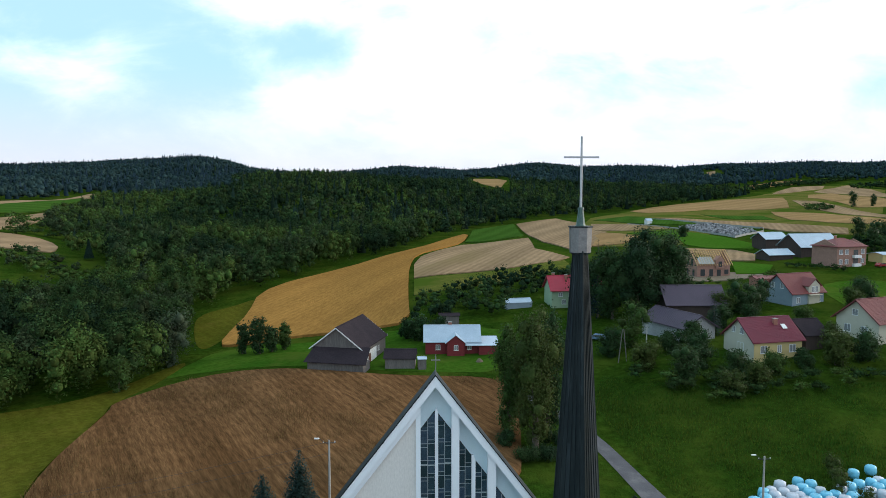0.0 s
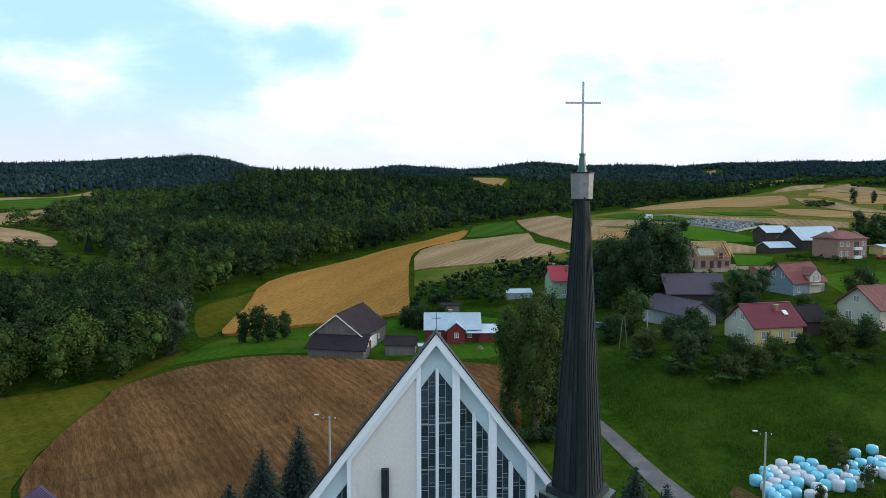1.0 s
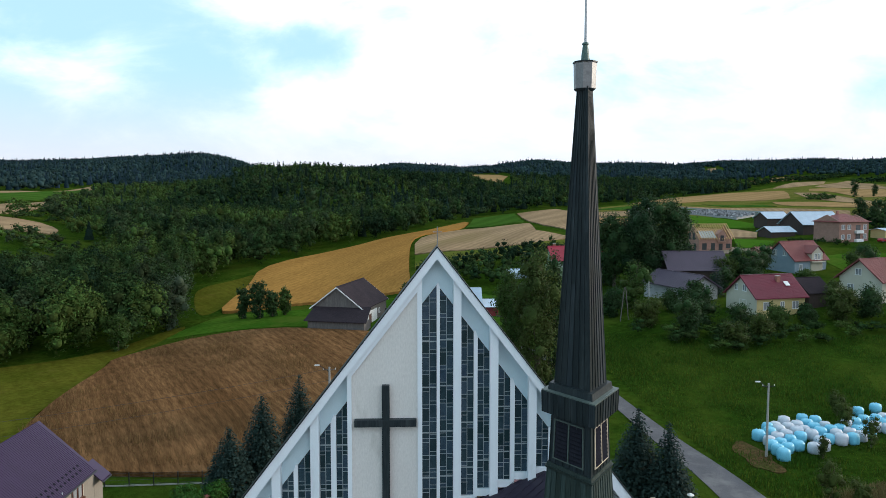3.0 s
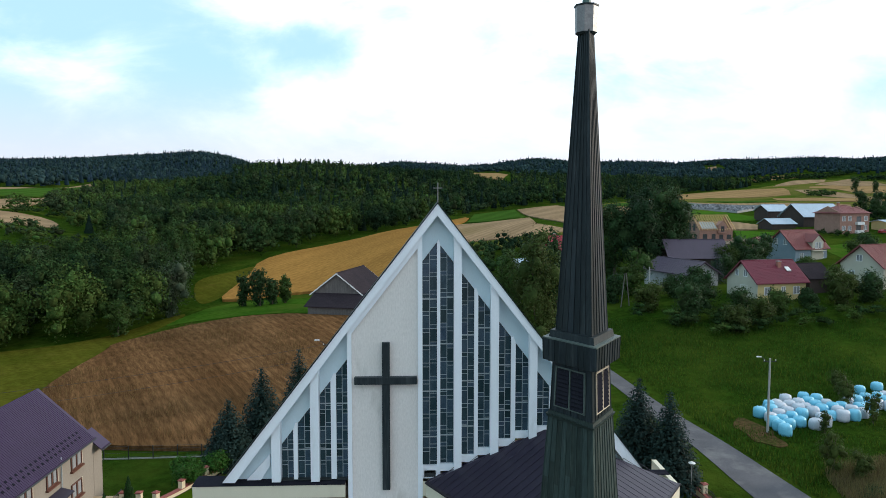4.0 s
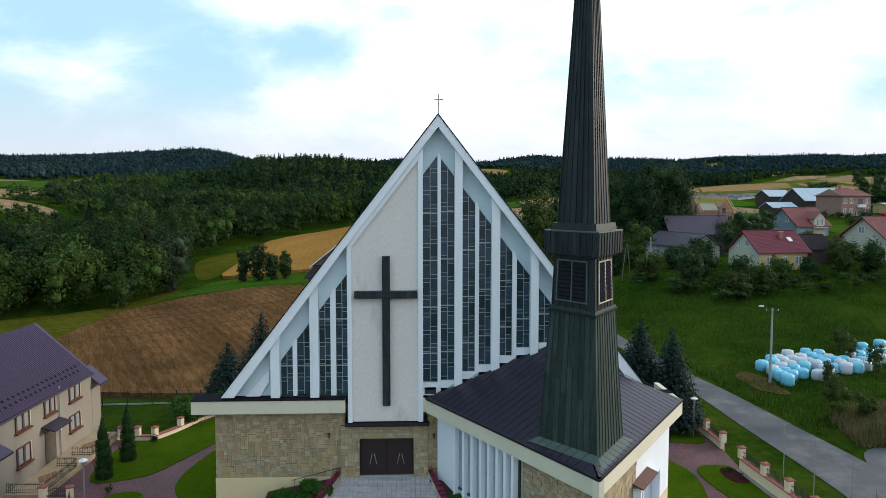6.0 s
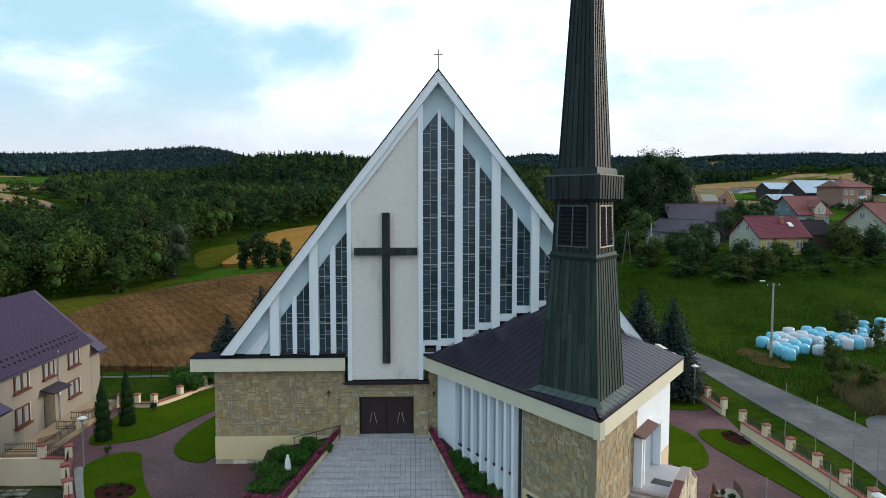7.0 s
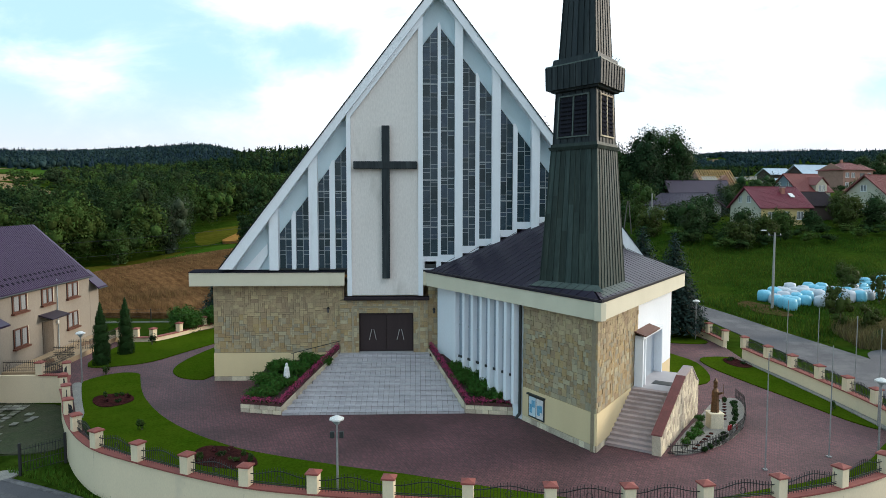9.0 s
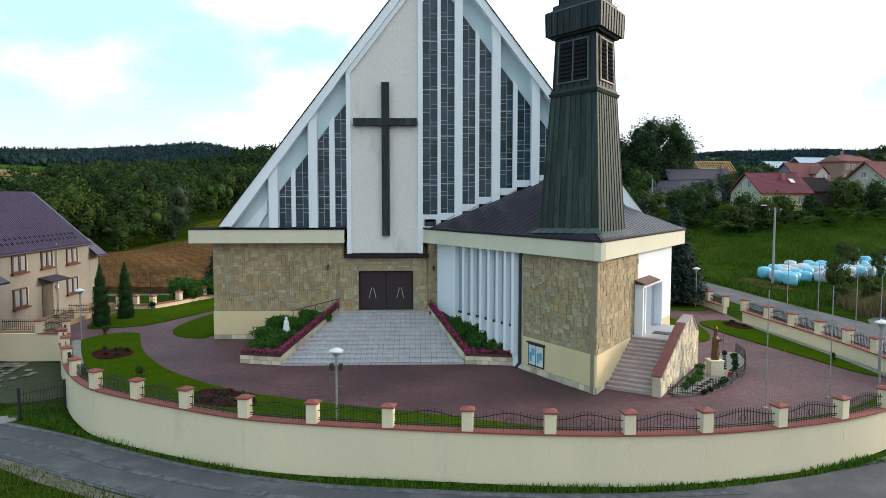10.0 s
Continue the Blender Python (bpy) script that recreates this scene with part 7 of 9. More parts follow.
for y0, y1, z0, z1 in ((51.6, 53.5, 4.35, 5.66), (55.6, 57.3, 4.35, 5.64), (59.6, 61.5, 4.3, 5.62), (51.6, 53.5, 1.72, 3.15), (59.5, 61.4, 1.72, 3.1), (46.5, 48.4, 1.3, 3.3), (46.5, 48.4, 4.35, 5.66)):
    pane = part("window", B(XW, XW + 0.03, y0, y1, z0, z1), M["pane"], presb)
    ym = lerp(y0, y1, 0.5)
    for a in ((y0, y0 + 0.1, z0, z1), (y1 - 0.1, y1, z0, z1), (ym - 0.06, ym + 0.06, z0 + 0.1, z1 - 0.1), (y0 + 0.1, y1 - 0.1, z0, z0 + 0.1), (y0 + 0.1, y1 - 0.1, z1 - 0.1, z1)):
        part("frame", B(XW + 0.032, XW + 0.09, *a), M["brown_frame"], pane)
    for a, b in ((y0 + 0.14, ym - 0.1), (ym + 0.12, y1 - 0.16)):
        part("curtain", B(XW + 0.031, XW + 0.036, a + 0.15, b, z0 + 0.12, z1 - 0.12), M["curtain"], pane)
    part("sill", B(XW + 0.002, XW + 0.25, y0 - 0.12, y1 + 0.12, z0 - 0.14, z0 - 0.01), M["brown_frame"], pane)
    part("surround", B(XW + 0.001, XW + 0.02, y1 + 0.002, y1 + 0.22, z0, z1), M["ivory"], pane)
part("door", B(XW + 0.001, XW + 0.06, 55.6, 57.2, 0.45, 3.0), M["bark"], presb, "brown panelled house door")
part("door_canopy", S([(XW + 0.02, 55.1, 3.55), (XW + 0.02, 57.9, 3.55), (XW + 1.1, 57.9, 3.25), (XW + 1.1, 55.1, 3.25)], (0, 0, 0.1)), M["roof"], presb, "dark door canopy")
part("porch_roof", S([(XW + 0.02, 44, 4.9), (XW + 0.02, 48.6, 4.9), (XW + 1.6, 48.6, 4.0), (XW + 1.6, 44, 4.0)], (0, 0, 0.12)), M["purple_roof"], presb)
terr = tagged(part("house_terrace", B(XW - 0.2, -26.9, 50.0, 63.6, -0.4, 0.38), M["deck"]), "tiled terrace with mosaic beside the house", "terrace", kind="structure")
M["mosaic"] = material("brown_mosaic", (0.22, 0.12, 0.06), rough=0.7, scale=4.0)
for cy in (53.2, 60.2):
    for i in range(-2, 3):
        for j in range(-2, 3):
            if abs(i) + abs(j) <= 2 and (i + j) % 2 == 0:
                part("mosaic_tile", S([(-28.2 + 0.26 * i, cy + 0.42 * j - 0.4, 0.382), (-28.2 + 0.26 * i + 0.24, cy + 0.42 * j, 0.382), (-28.2 + 0.26 * i, cy + 0.42 * j + 0.4, 0.382), (-28.2 + 0.26 * i - 0.24, cy + 0.42 * j, 0.382)], (0, 0, 0.006)), M["mosaic"], terr)
part("sill_lamp", bevelled(B(XW + 0.02, XW + 0.2, 57.7, 57.9, 2.5, 2.8), 0.02), M["lampwhite"], presb)
rail = thing("terrace_railing", "black iron railing along the house terrace", "railing")
for p, q in (((-26.95, 50.2), (-26.95, 55.2)), ((-26.95, 55.2), (-28.6, 55.2)), ((-26.95, 57.6), (-26.95, 63.4)), ((-26.95, 57.6), (-28.6, 57.6)), ((-26.95, 50.2), (-31.5, 50.2))):
    part("railing_panel", fence_panel(p, q, 0.38, 0.8, 0.0), M["iron"], rail)

# near-side gate to the lower yard
gate = thing("yard_gate", "dark iron mesh gate to the lower side yard", "gate")
zg = land1(-20.2, 37.5)
for x, y in ((-20.95, 36.65), (-19.4, 38.3)):
    part("gate_post", B(x - 0.06, x + 0.06, y - 0.06, y + 0.06, zg - 0.3, zg + 1.75), M["iron"], gate)
part("gate_leaf", fence_panel((-20.9, 36.72), (-19.45, 38.25), zg + 0.05, 1.45, 0.0), M["iron"], gate)

# farmstead behind the grain field
ridge_house("barn", "old grey timber barn with a dark worn roof", (-14.6, 158.4, land1(-14.6, 158.4) + 0.2), radians(75), 17.0, 11.5, 4.2, 8.6, "oldwood", "slate", 0.5, sheet=0, windows=(("s", 3.0, 1.6, 1.0, 1.0),), category="barn", base=-2)
for o in [c for c in bpy.data.objects["barn"].children if c.name.startswith("bargeboard")]:
    o.data.materials[0] = M["plaster"]
barn_ = bpy.data.objects["barn"]
part("whitewashed_wall", B(-8.5, 1.5, -5.80, -5.755, -0.4, 2.9), M["plaster"], barn_, "whitewashed lower wall")
part("door", B(-4.2, -2.6, -5.84, -5.802, 0.0, 2.2), M["brown_frame"], barn_)
lean = thing("lean_to", "grey plank lean-to with a sagging roof", "shed", at=(-16.2, 147.8, land1(-16.2, 147.8)), turn=radians(-15))
part("wall", B(-6.3, 6.3, -1.9, 2.4, -1, 2.0), M["oldwood"], lean)
part("roof", S([(-7.0, -2.5, 2.0), (7.0, -2.5, 2.0), (6.4, 2.6, 4.6), (-6.4, 2.6, 4.6)], (0, 0, 0.12)), M["slate"], lean)
for k in range(40):
    part("board", B(-6.3 + k * 0.315, -6.3 + k * 0.315 + 0.29, -1.93 - 0.02 * (k % 3), -1.902, -0.3, 2.0), M["oldwood"], lean)
ridge_house("shed", "small weathered plank shed with a grey roof", (-2.9, 149.5, land1(-2.9, 149.5)), radians(-4), 6.4, 4.2, 2.3, 3.7, "oldwood", "slate", 0.35, sheet=0, category="shed", base=-1)
ridge_house("outhouse", "narrow grey plank outhouse", (1.7, 147.2, land1(1.7, 147.2)), 0.1, 1.7, 1.8, 2.2, 2.5, "oldwood", "bluesheet", 0.15, sheet=0, category="shed", base=-0.6)
red = ridge_house("cottage", "dark red wooden cottage with a pale blue metal roof", (8.9, 161.5, land1(8.9, 158) + 0.1), radians(-1), 12.4, 7.6, 3.0, 5.9, "redwood", "bluesheet", 0.45, windows=(("s", -3.3, 1.0, 1.0, 1.1), ("s", 3.9, 1.0, 0.9, 1.0)), chimney=((-0.4, 0.2, 0.9),), sheet=0.5)
part("cross_gable", S([(-1.3, -5.4, -1.0), (2.7, -5.4, -1.0), (2.7, -5.4, 2.9), (0.7, -5.4, 4.5), (-1.3, -5.4, 2.9)], (0, 3.5, 0)), M["redwood"], red)
for s in (-1, 1):
    part("cross_roof", S([(0.7, -5.75, 4.62), (0.7 + s * 2.45, -5.75, 2.65), (0.7 + s * 2.45, -1.5, 2.65), (0.7, -1.5, 4.62)], (0, 0, 0.12)), M["bluesheet"], red)
add_window(red, "s", 0.8, 1.2, 0.9, 1.1, 6.2, 5.4, "plaster")
part("side_annex", B(6.0, 10.2, -5.0, 0.5, -1, 2.2), M["redwood"], red)
part("side_roof", S([(2.9, -5.5, 2.2), (10.6, -5.5, 2.2), (10.6, 0.6, 3.2), (2.9, 0.6, 3.2)], (0, 0, 0.1)), M["bluesheet"], red)
ridge_house("shed", "small grey plank shed behind the cottage", (9.5, 186, land1(9.5, 186)), 0.0, 5.2, 3.2, 2.3, 2.7, "oldwood", "slate", 0.3, sheet=0, category="shed", base=-1)
dm = tagged(part("hay_tarp", turned(bmesh.new(), [(2.2, 0), (2.1, 0.5), (1.5, 1.0), (0.6, 1.3), (0.1, 1.35)], 14, 1.0, 0.8, 0.04), M["plaster"]), "white tarpaulin mound beside the cottage", "tarpaulin")
dm.matrix_basis = Matrix.Translation((14.0, 179, land1(14, 179)))
for k, (x, y, r) in enumerate([(14.5, 151.2, 0.7), (20.8, 153.0, 0.8)]):
    ob = tagged(part("sand_heap", turned(bmesh.new(), [(r * 1.3, 0), (r, 0.3), (r * 0.5, 0.7), (0.1, 0.9)], 12, 1, 0.9, 0.05), M["dirt"]), "small heap of brown earth in the grass", "heap", "earth heaps")
    ob.matrix_basis = Matrix.Translation((x, y, land1(x, y) - 0.05))
ob = thing("log_pile", "pale beams lying in the grass by the cottage", "timber", at=(21, 155.5, land1(21, 155.5)))
for k in range(3):
    part("log", beam(bmesh.new(), (-2.5, 0.5 * k, 0.1), (3, 0.6 * k, 0.12), 0.2), M["oldwood"], ob)
ridge_house("house", "pale green house with a bright red roof", (47.5, 205, land1(47.5, 205)), radians(4), 15, 9, 5.0, 8.6, "mint", "scarlet", 0.6, windows=(("s", -5, 3.0, 1.1, 1.2), ("s", -2, 3.0, 1.1, 1.2), ("s", -4, 0.8, 1.2, 1.3)), chimney=((-6, 0.3, 1.0), (-2.5, -1.2, 1.3)))
ridge_house("greenhouse", "low pale greenhouse among the orchard trees", (30.5, 203, land1(30.5, 203)), radians(12), 8, 3.6, 1.5, 2.5, "bluegrey", "bluesheet", 0.1, sheet=0, category="greenhouse", base=-0.6)

# village on the slope
yh = ridge_house("house", "yellow rendered house with a maroon sheet roof", (72.6, 140.4, land1(70.5, 136) + 0.6), radians(12), 11.4, 9.4, 3.6, 7.4, "yellow", "maroon", 0.55, gable_mat="ivory",
                 windows=(("s", -3.4, 1.0, 1.5, 1.5), ("s", 0.3, 1.0, 0.9, 1.5), ("s", 3.4, 1.0, 1.5, 1.5), ("w", -0.6, 0.9, 2.0, 1.7), ("w", -1.0, 4.4, 1.1, 1.3), ("w", 1.6, 4.4, 0.9, 1.2)), chimney=((1.6, -1.6, 1.2),))
part("end_wall", B(-5.74, -5.702, -4.7, 4.7, -1.5, 3.6), M["ivory"], yh)
part("skylight", S([(2.6, -2.9, 5.4), (3.6, -2.9, 5.4), (3.6, -2.0, 6.1), (2.6, -2.0, 6.1)], (0, 0, 0.15)), M["plaster"], yh)
ridge_house("garage", "open garage with a worn dark roof beside the house", (83.2, 143.5, land1(82, 140) + 0.6), radians(12), 5.6, 7.5, 2.6, 5.2, "darkwood", "slate", 0.4, sheet=0, category="garage")
ridge_house("house", "cream house with a red tiled roof and wooden balcony", (103, 148.4, land1(97, 143) + 0.2), radians(20), 14, 10.0, 4.6, 8.6, "ivory", "redtile", 0.8, windows=(("w", 0.5, 5.2, 1.3, 1.3), ("w", -1.8, 1.4, 1.5, 1.6), ("s", 3, 1.2, 1.3, 1.4), ("w", 2.2, 1.4, 1.5, 1.6)), sheet=0.35)
bh = ridge_house("house", "blue-grey house with a red tiled roof and dormer", (103.5, 184.5, land1(99, 178) + 0.1), radians(20), 11.5, 9.6, 3.6, 8.0, "bluegrey", "redtile", 0.6, windows=(("s", -3.6, 0.8, 1.2, 1.4), ("s", 3.8, 0.8, 1.2, 1.4), ("w", -1.5, 4.4, 1.0, 1.4), ("w", 1.5, 4.4, 1.0, 1.4)), sheet=0.35)
part("dormer", S([(-0.2, -5.2, 0.0), (3.8, -5.2, 0.0), (3.8, -5.2, 5.2), (1.8, -5.2, 6.9), (-0.2, -5.2, 5.2)], (0, 4.2, 0)), M["ivory"], bh)
for s in (-1, 1):
    part("dormer_roof", S([(1.8, -5.6, 7.05), (1.8 + s * 2.5, -5.6, 5.0), (1.8 + s * 2.5, -1.0, 5.0), (1.8, -1.0, 7.05)], (0, 0, 0.12)), M["redtile"], bh)
add_window(bh, "s", 1.2, 3.4, 0.9, 1.6, 5.75, 5.2, "plaster")
add_window(bh, "s", 2.5, 3.4, 0.9, 1.6, 5.75, 5.2, "plaster")
part("balcony", B(-0.4, 4.0, -6.1, -5.21, 2.7, 2.85), M["ivory"], bh)
ridge_house("shed", "long low red-brown shed with a pink sheet roof", (108, 205, land1(108, 205)), radians(-2), 11, 5, 3.0, 3.6, "brick_red", "redtile", 0.3, sheet=0, category="shed")
ridge_house("barn", "dark plank barn with a plum metal roof", (71.5, 176, land1(69, 171)), radians(-3), 14.5, 10, 3.6, 7.6, "darkwood", "plumroof", 0.7, sheet=0.5, category="barn")
ridge_house("outbuilding", "grey block outbuilding with a plum metal roof", (60.8, 156.5, land1(58, 150)), radians(108), 15, 8.4, 3.4, 5.9, "greyblock", "plumroof", 0.6, sheet=0.5, category="outbuilding", windows=(("w", -1.5, 1.2, 1.0, 0.9), ("w", 1.5, 1.0, 1.0, 1.0, "brown_frame")))
# shell of a house under construction
con = thing("unfinished_house", "brick house shell with bare timber rafters", "house", at=(99.5, 231.5, land1(98, 226) + 0.2), turn=radians(8))
part("wall", B(-6.0, 6.0, -4.2, 4.2, -1.5, 4.4), M["brick_pale"], con)
for s in (-1, 1):
    part("gable", S([(s * 6.0, -4.6, 4.4), (s * 6.0, 4.6, 4.4), (s * 6.0, 0, 8.6)], (-s * 0.3, 0, 0)), M["brick_pale"], con)
for k in range(15):
    x = -6.4 + k * 12.8 / 14
    for s in (-1, 1):
        part("rafter", beam(bmesh.new(), (x, s * 5.2, 3.9), (x, 0, 8.9), 0.16, 0.2), M["rafter"], con)
part("ridge_beam", beam(bmesh.new(), (-6.4, 0, 8.85), (6.4, 0, 8.85), 0.16), M["rafter"], con)
part("roof_membrane", S([(-5.5, -4.6, 4.45), (0.2, -4.6, 4.45), (0.2, -2.2, 6.6), (-5.5, -2.2, 6.6)], (0, 0, 0.04)), M["lead"], con)
part("dormer_wall", S([(0.4, -4.9, 2.9), (3.4, -4.9, 2.9), (3.4, -4.9, 5.6), (1.9, -4.9, 7.0), (0.4, -4.9, 5.6)], (0, 2.4, 0)), M["brick_pale"], con)
# black sheets on the closed brickwork put the openings' inner shade into colour
for x0, x1, z0, z1 in ((-4.8, -3.2, 0.4, 2.6), (-1.6, -0.2, 0.2, 2.6), (1.2, 2.6, 0.0, 2.4), (1.3, 2.5, 3.4, 5.2), (3.9, 5.4, 0.9, 2.4)):
    part("opening", B(x0, x1, -4.98 if z0 > 3 else -4.26, -4.93 if z0 > 3 else -4.205, z0, z1), M["black"], con)
for y0, z0, z1 in ((-2.6, 0.2, 2.4), (1.0, 3.6, 6.0), (-1.6, 3.6, 6.0), (1.2, 0.2, 2.4)):
    part("opening", B(-6.06, -6.005, y0, y0 + 1.3, z0, z1), M["black"], con)
# brick villa with hipped roof, balconies
vil = ridge_house("villa", "two-storey brick house with a red hipped roof", (152.5, 243, land1(150, 236)), radians(18), 14, 10.5, 7.4, 9.8, "brick_pale", "redtile", 0.6, hip=5.4, sheet=0.6,
                  windows=(("s", -5.2, 4.6, 1.5, 1.6), ("s", -2.4, 4.6, 1.5, 1.6), ("s", -5.2, 1.2, 1.5, 1.6), ("s", -2.4, 1.2, 1.5, 1.6), ("s", 5.2, 4.6, 1.5, 1.6), ("s", 5.2, 1.4, 1.5, 1.6), ("e", 0, 4.6, 1.5, 1.6), ("e", 0, 1.2, 1.5, 1.6)), chimney=((-2, 0.0, 1.1),))
for z in (0.2, 3.2):
    part("balcony", B(0.2, 3.6, -6.3, -5.26, z + 0.0, z + 1.0), M["plaster"], vil)
    part("balcony_door", B(0.8, 3.0, -5.29, -5.255, z + 1.0, z + 2.9), M["pane"], vil)
ridge_house("barn", "large timber barn with a pale blue metal roof", (156, 268, land1(148, 256) - 0.4), radians(14), 19, 12, 5.0, 9.4, "darkwood", "bluesheet", 0.8, sheet=0.8, category="barn")
ridge_house("barn", "low timber lean-to with a pale blue metal roof", (138, 260, land1(136, 252)), radians(14), 11, 7, 2.4, 4.2, "darkwood", "bluesheet", 0.5, sheet=0.8, category="barn")
ridge_house("barn", "plank barn with a pale blue metal roof", (150.5, 288, land1(146, 284)), radians(14), 11, 8, 4.6, 7.0, "darkwood", "bluesheet", 0.6, sheet=0.8, category="barn")
ridge_house("outbuilding", "yellow shed with a pale metal roof", (171, 246, land1(170, 244)), radians(14), 7, 6, 3.0, 3.6, "yellow", "bluesheet", 0.5, sheet=0, category="outbuilding")
ridge_house("chapel", "tiny white cemetery chapel in the fields", (149, 437, land1(149, 437)), 0.2, 3.6, 3.2, 2.4, 3.6, "plaster", "bluesheet", 0.3, sheet=0, category="chapel")


def car(at, turn, paint, label):
    ob = thing("car", label, "car", at=at, turn=turn)
    part("body", S([(-2.1, -0.85, 0.3), (2.1, -0.85, 0.3), (2.15, -0.85, 0.75), (1.2, -0.85, 0.9), (0.7, -0.85, 1.4), (-1.2, -0.85, 1.42), (-1.8, -0.85, 0.95), (-2.15, -0.85, 0.9)], (0, 1.7, 0)), paint, ob)
    part("glazing", S([(1.1, -0.87, 0.92), (0.66, -0.87, 1.34), (-1.15, -0.87, 1.36), (-1.65, -0.87, 0.97)], (0, 1.74, 0)), M["pane"], ob)
    for x in (-1.35, 1.35):
        for y in (-0.88, 0.7):
            part("wheel", tube(bmesh.new(), (x, y, 0.32), (x, y + 0.18, 0.32), 0.32, n=12), M["black"], ob)


M["car_blue"] = material("car_paint_blue", (0.16, 0.24, 0.34), rough=0.25, scale=2.0, bump=0.0)
M["car_red"] = material("car_paint_red", (0.30, 0.02, 0.03), rough=0.25, scale=2.0, bump=0.0)
car((44.0, 163.6, land1(44, 163.6)), radians(150), M["car_blue"], "light blue hatchback parked by the trees")
car((163.5, 236, land1(163.5, 236)), radians(20), M["car_red"], "red car parked beside the brick house")

# silage bales, white and light blue film
M["film_white"] = material("white_bale_film", (0.52, 0.55, 0.60), (0.42, 0.46, 0.52), 0.45, 1.5, 9.0, 0.5, 7.0, spots=0.08, depth=0.05, spec=0.5)
M["film_blue"] = material("blue_bale_film", (0.20, 0.52, 0.68), (0.14, 0.44, 0.60), 0.45, 1.5, 9.0, 0.5, 7.0, spots=0.1, depth=0.05, spec=0.5)
bale_mesh = []
for seed in range(4):
    rng = np.random.RandomState(seed)
    bm = turned(bmesh.new(), [(0.05, 0), (0.60, 0.02), (0.78, 0.12), (0.82, 0.5), (0.80, 1.05), (0.68, 1.32), (0.40, 1.43), (0.05, 1.46)], 18, 1, 1, 0.02)
    for v in bm.verts:
        v.co *= 1 + rng.uniform(-0.035, 0.035)
    for f in bm.faces:
        f.smooth = True
    bale_mesh.append(bm)
bale_white = [mesh_from("bale", bm.copy(), M["film_white"]) for bm in bale_mesh]
bale_blue = [mesh_from("bale", bm, M["film_blue"]) for bm in bale_mesh]
rng = np.random.RandomState(8)
spots = []
for r in range(6):
    for k in range(13):
        x = 43.7 + k * 1.63 + r * 0.12 + 0.3 * (r % 2) + rng.uniform(-0.25, 0.25)
        y = 78.9 + k * 0.66 + r * 1.70 + rng.uniform(-0.28, 0.28)
        if (r > 2 and k > 6) or (r == 5 and k not in (1, 2, 3, 5)) or (r == 4 and k in (8, 9, 12)) or (r == 0 and k in (2, 5)) or rng.rand() < 0.05:
            continue
        spots.append((x, y))
spots += [(61.4, 92.2), (64.4, 93.0)]
for k, (x, y) in enumerate(spots):
    blue_ = rng.rand() < (0.66 if x < 47 else 0.42)
    ob = new("silage_bale", (bale_blue if blue_ else bale_white)[k % 4])
    tagged(ob, ("light blue" if blue_ else "white") + " film-wrapped silage bale on the grass", "silage bale", "stored silage bales")
    s = rng.uniform(0.84, 1.0)
    ob.matrix_basis = Matrix.Translation((x, y, land1(x, y) - 0.04)) @ Matrix.Rotation(rng.uniform(0, 6), 4, "Z") @ Matrix.Diagonal((s, s, s * rng.uniform(0.9, 1.08), 1))


# power poles with lamps and wires
def power_pole(x, y, h, arm=True, label="concrete power pole with a street lamp"):
    z = land1(x, y)
    ob = thing("power_pole", label, "power pole", "power poles", at=(x, y, z))
    part("pole", tube(bmesh.new(), (0, 0, -0.5), (0, 0, h), 0.17, 0.11), M["concrete"], ob)
    if arm:
        part("crossarm", beam(bmesh.new(), (-0.8, 0, h - 0.35), (0.8, 0, h - 0.35), 0.08), M["iron"], ob)
        for s in (-0.7, 0, 0.7):
            part("insulator", tube(bmesh.new(), (s, 0, h - 0.31), (s, 0, h - 0.1), 0.05), M["plaster"], ob)
        bm = bmesh.new()
        tube(bm, (0, 0, h - 0.6), (-1.2, -0.2, h + 0.25), 0.03)
        part("lamp_arm", bm, M["iron"], ob)
        part("lamp_head", bevelled(B(-1.75, -1.15, -0.32, -0.08, h + 0.2, h + 0.34), 0.03), M["lampwhite"], ob, "pale street lamp head")
    return Vector((x, y, z + h - 0.2))


p1 = power_pole(42.2, 80.0, 9.1)
p2 = power_pole(-10.2, 82.5, 11.0, label="wooden-grey power pole with a street lamp beside the field")
p3 = power_pole(-75, 62, 9.0)
p4 = power_pole(48.0, 140, 8.0, False, "slender wooden pole in the meadow")


def wire(a, b, sag):
    """One sagging cable, a square tube of shared rings."""
    bm = bmesh.new()
    n, r = 16, 0.016
    side = (b - a).cross(Vector((0, 0, 1))).normalized() * r
    rings = []
    for k in range(n + 1):
        u = k / n
        c = a.lerp(b, u) - Vector((0, 0, sag * 4 * u * (1 - u)))
        rings.append([bm.verts.new(c + o) for o in (side, Vector((0, 0, r)), -side, Vector((0, 0, -r)))])
    for p, q in zip(rings, rings[1:]):
        for k in range(4):
            bm.faces.new((p[k], p[(k + 1) % 4], q[(k + 1) % 4], q[k]))
    return tagged(part("power_cable", bm, M["iron"]), "thin dark overhead power cable", "cable")


wire(p2, p3, 1.2)
wire(p2 - Vector((0, 0, 1.4)), p3 - Vector((0, 0, 1.4)), 1.4)
stake = thing("support_pole", "pair of leaning grey wooden poles in the meadow", "pole", at=(44.0, 143, land1(44, 143)))
for dx in (-0.9, 0.9):
    part("pole", tube(bmesh.new(), (dx, 0, -0.3), (dx * 0.15, 0, 7.0), 0.11, 0.08), M["oldwood"], stake)

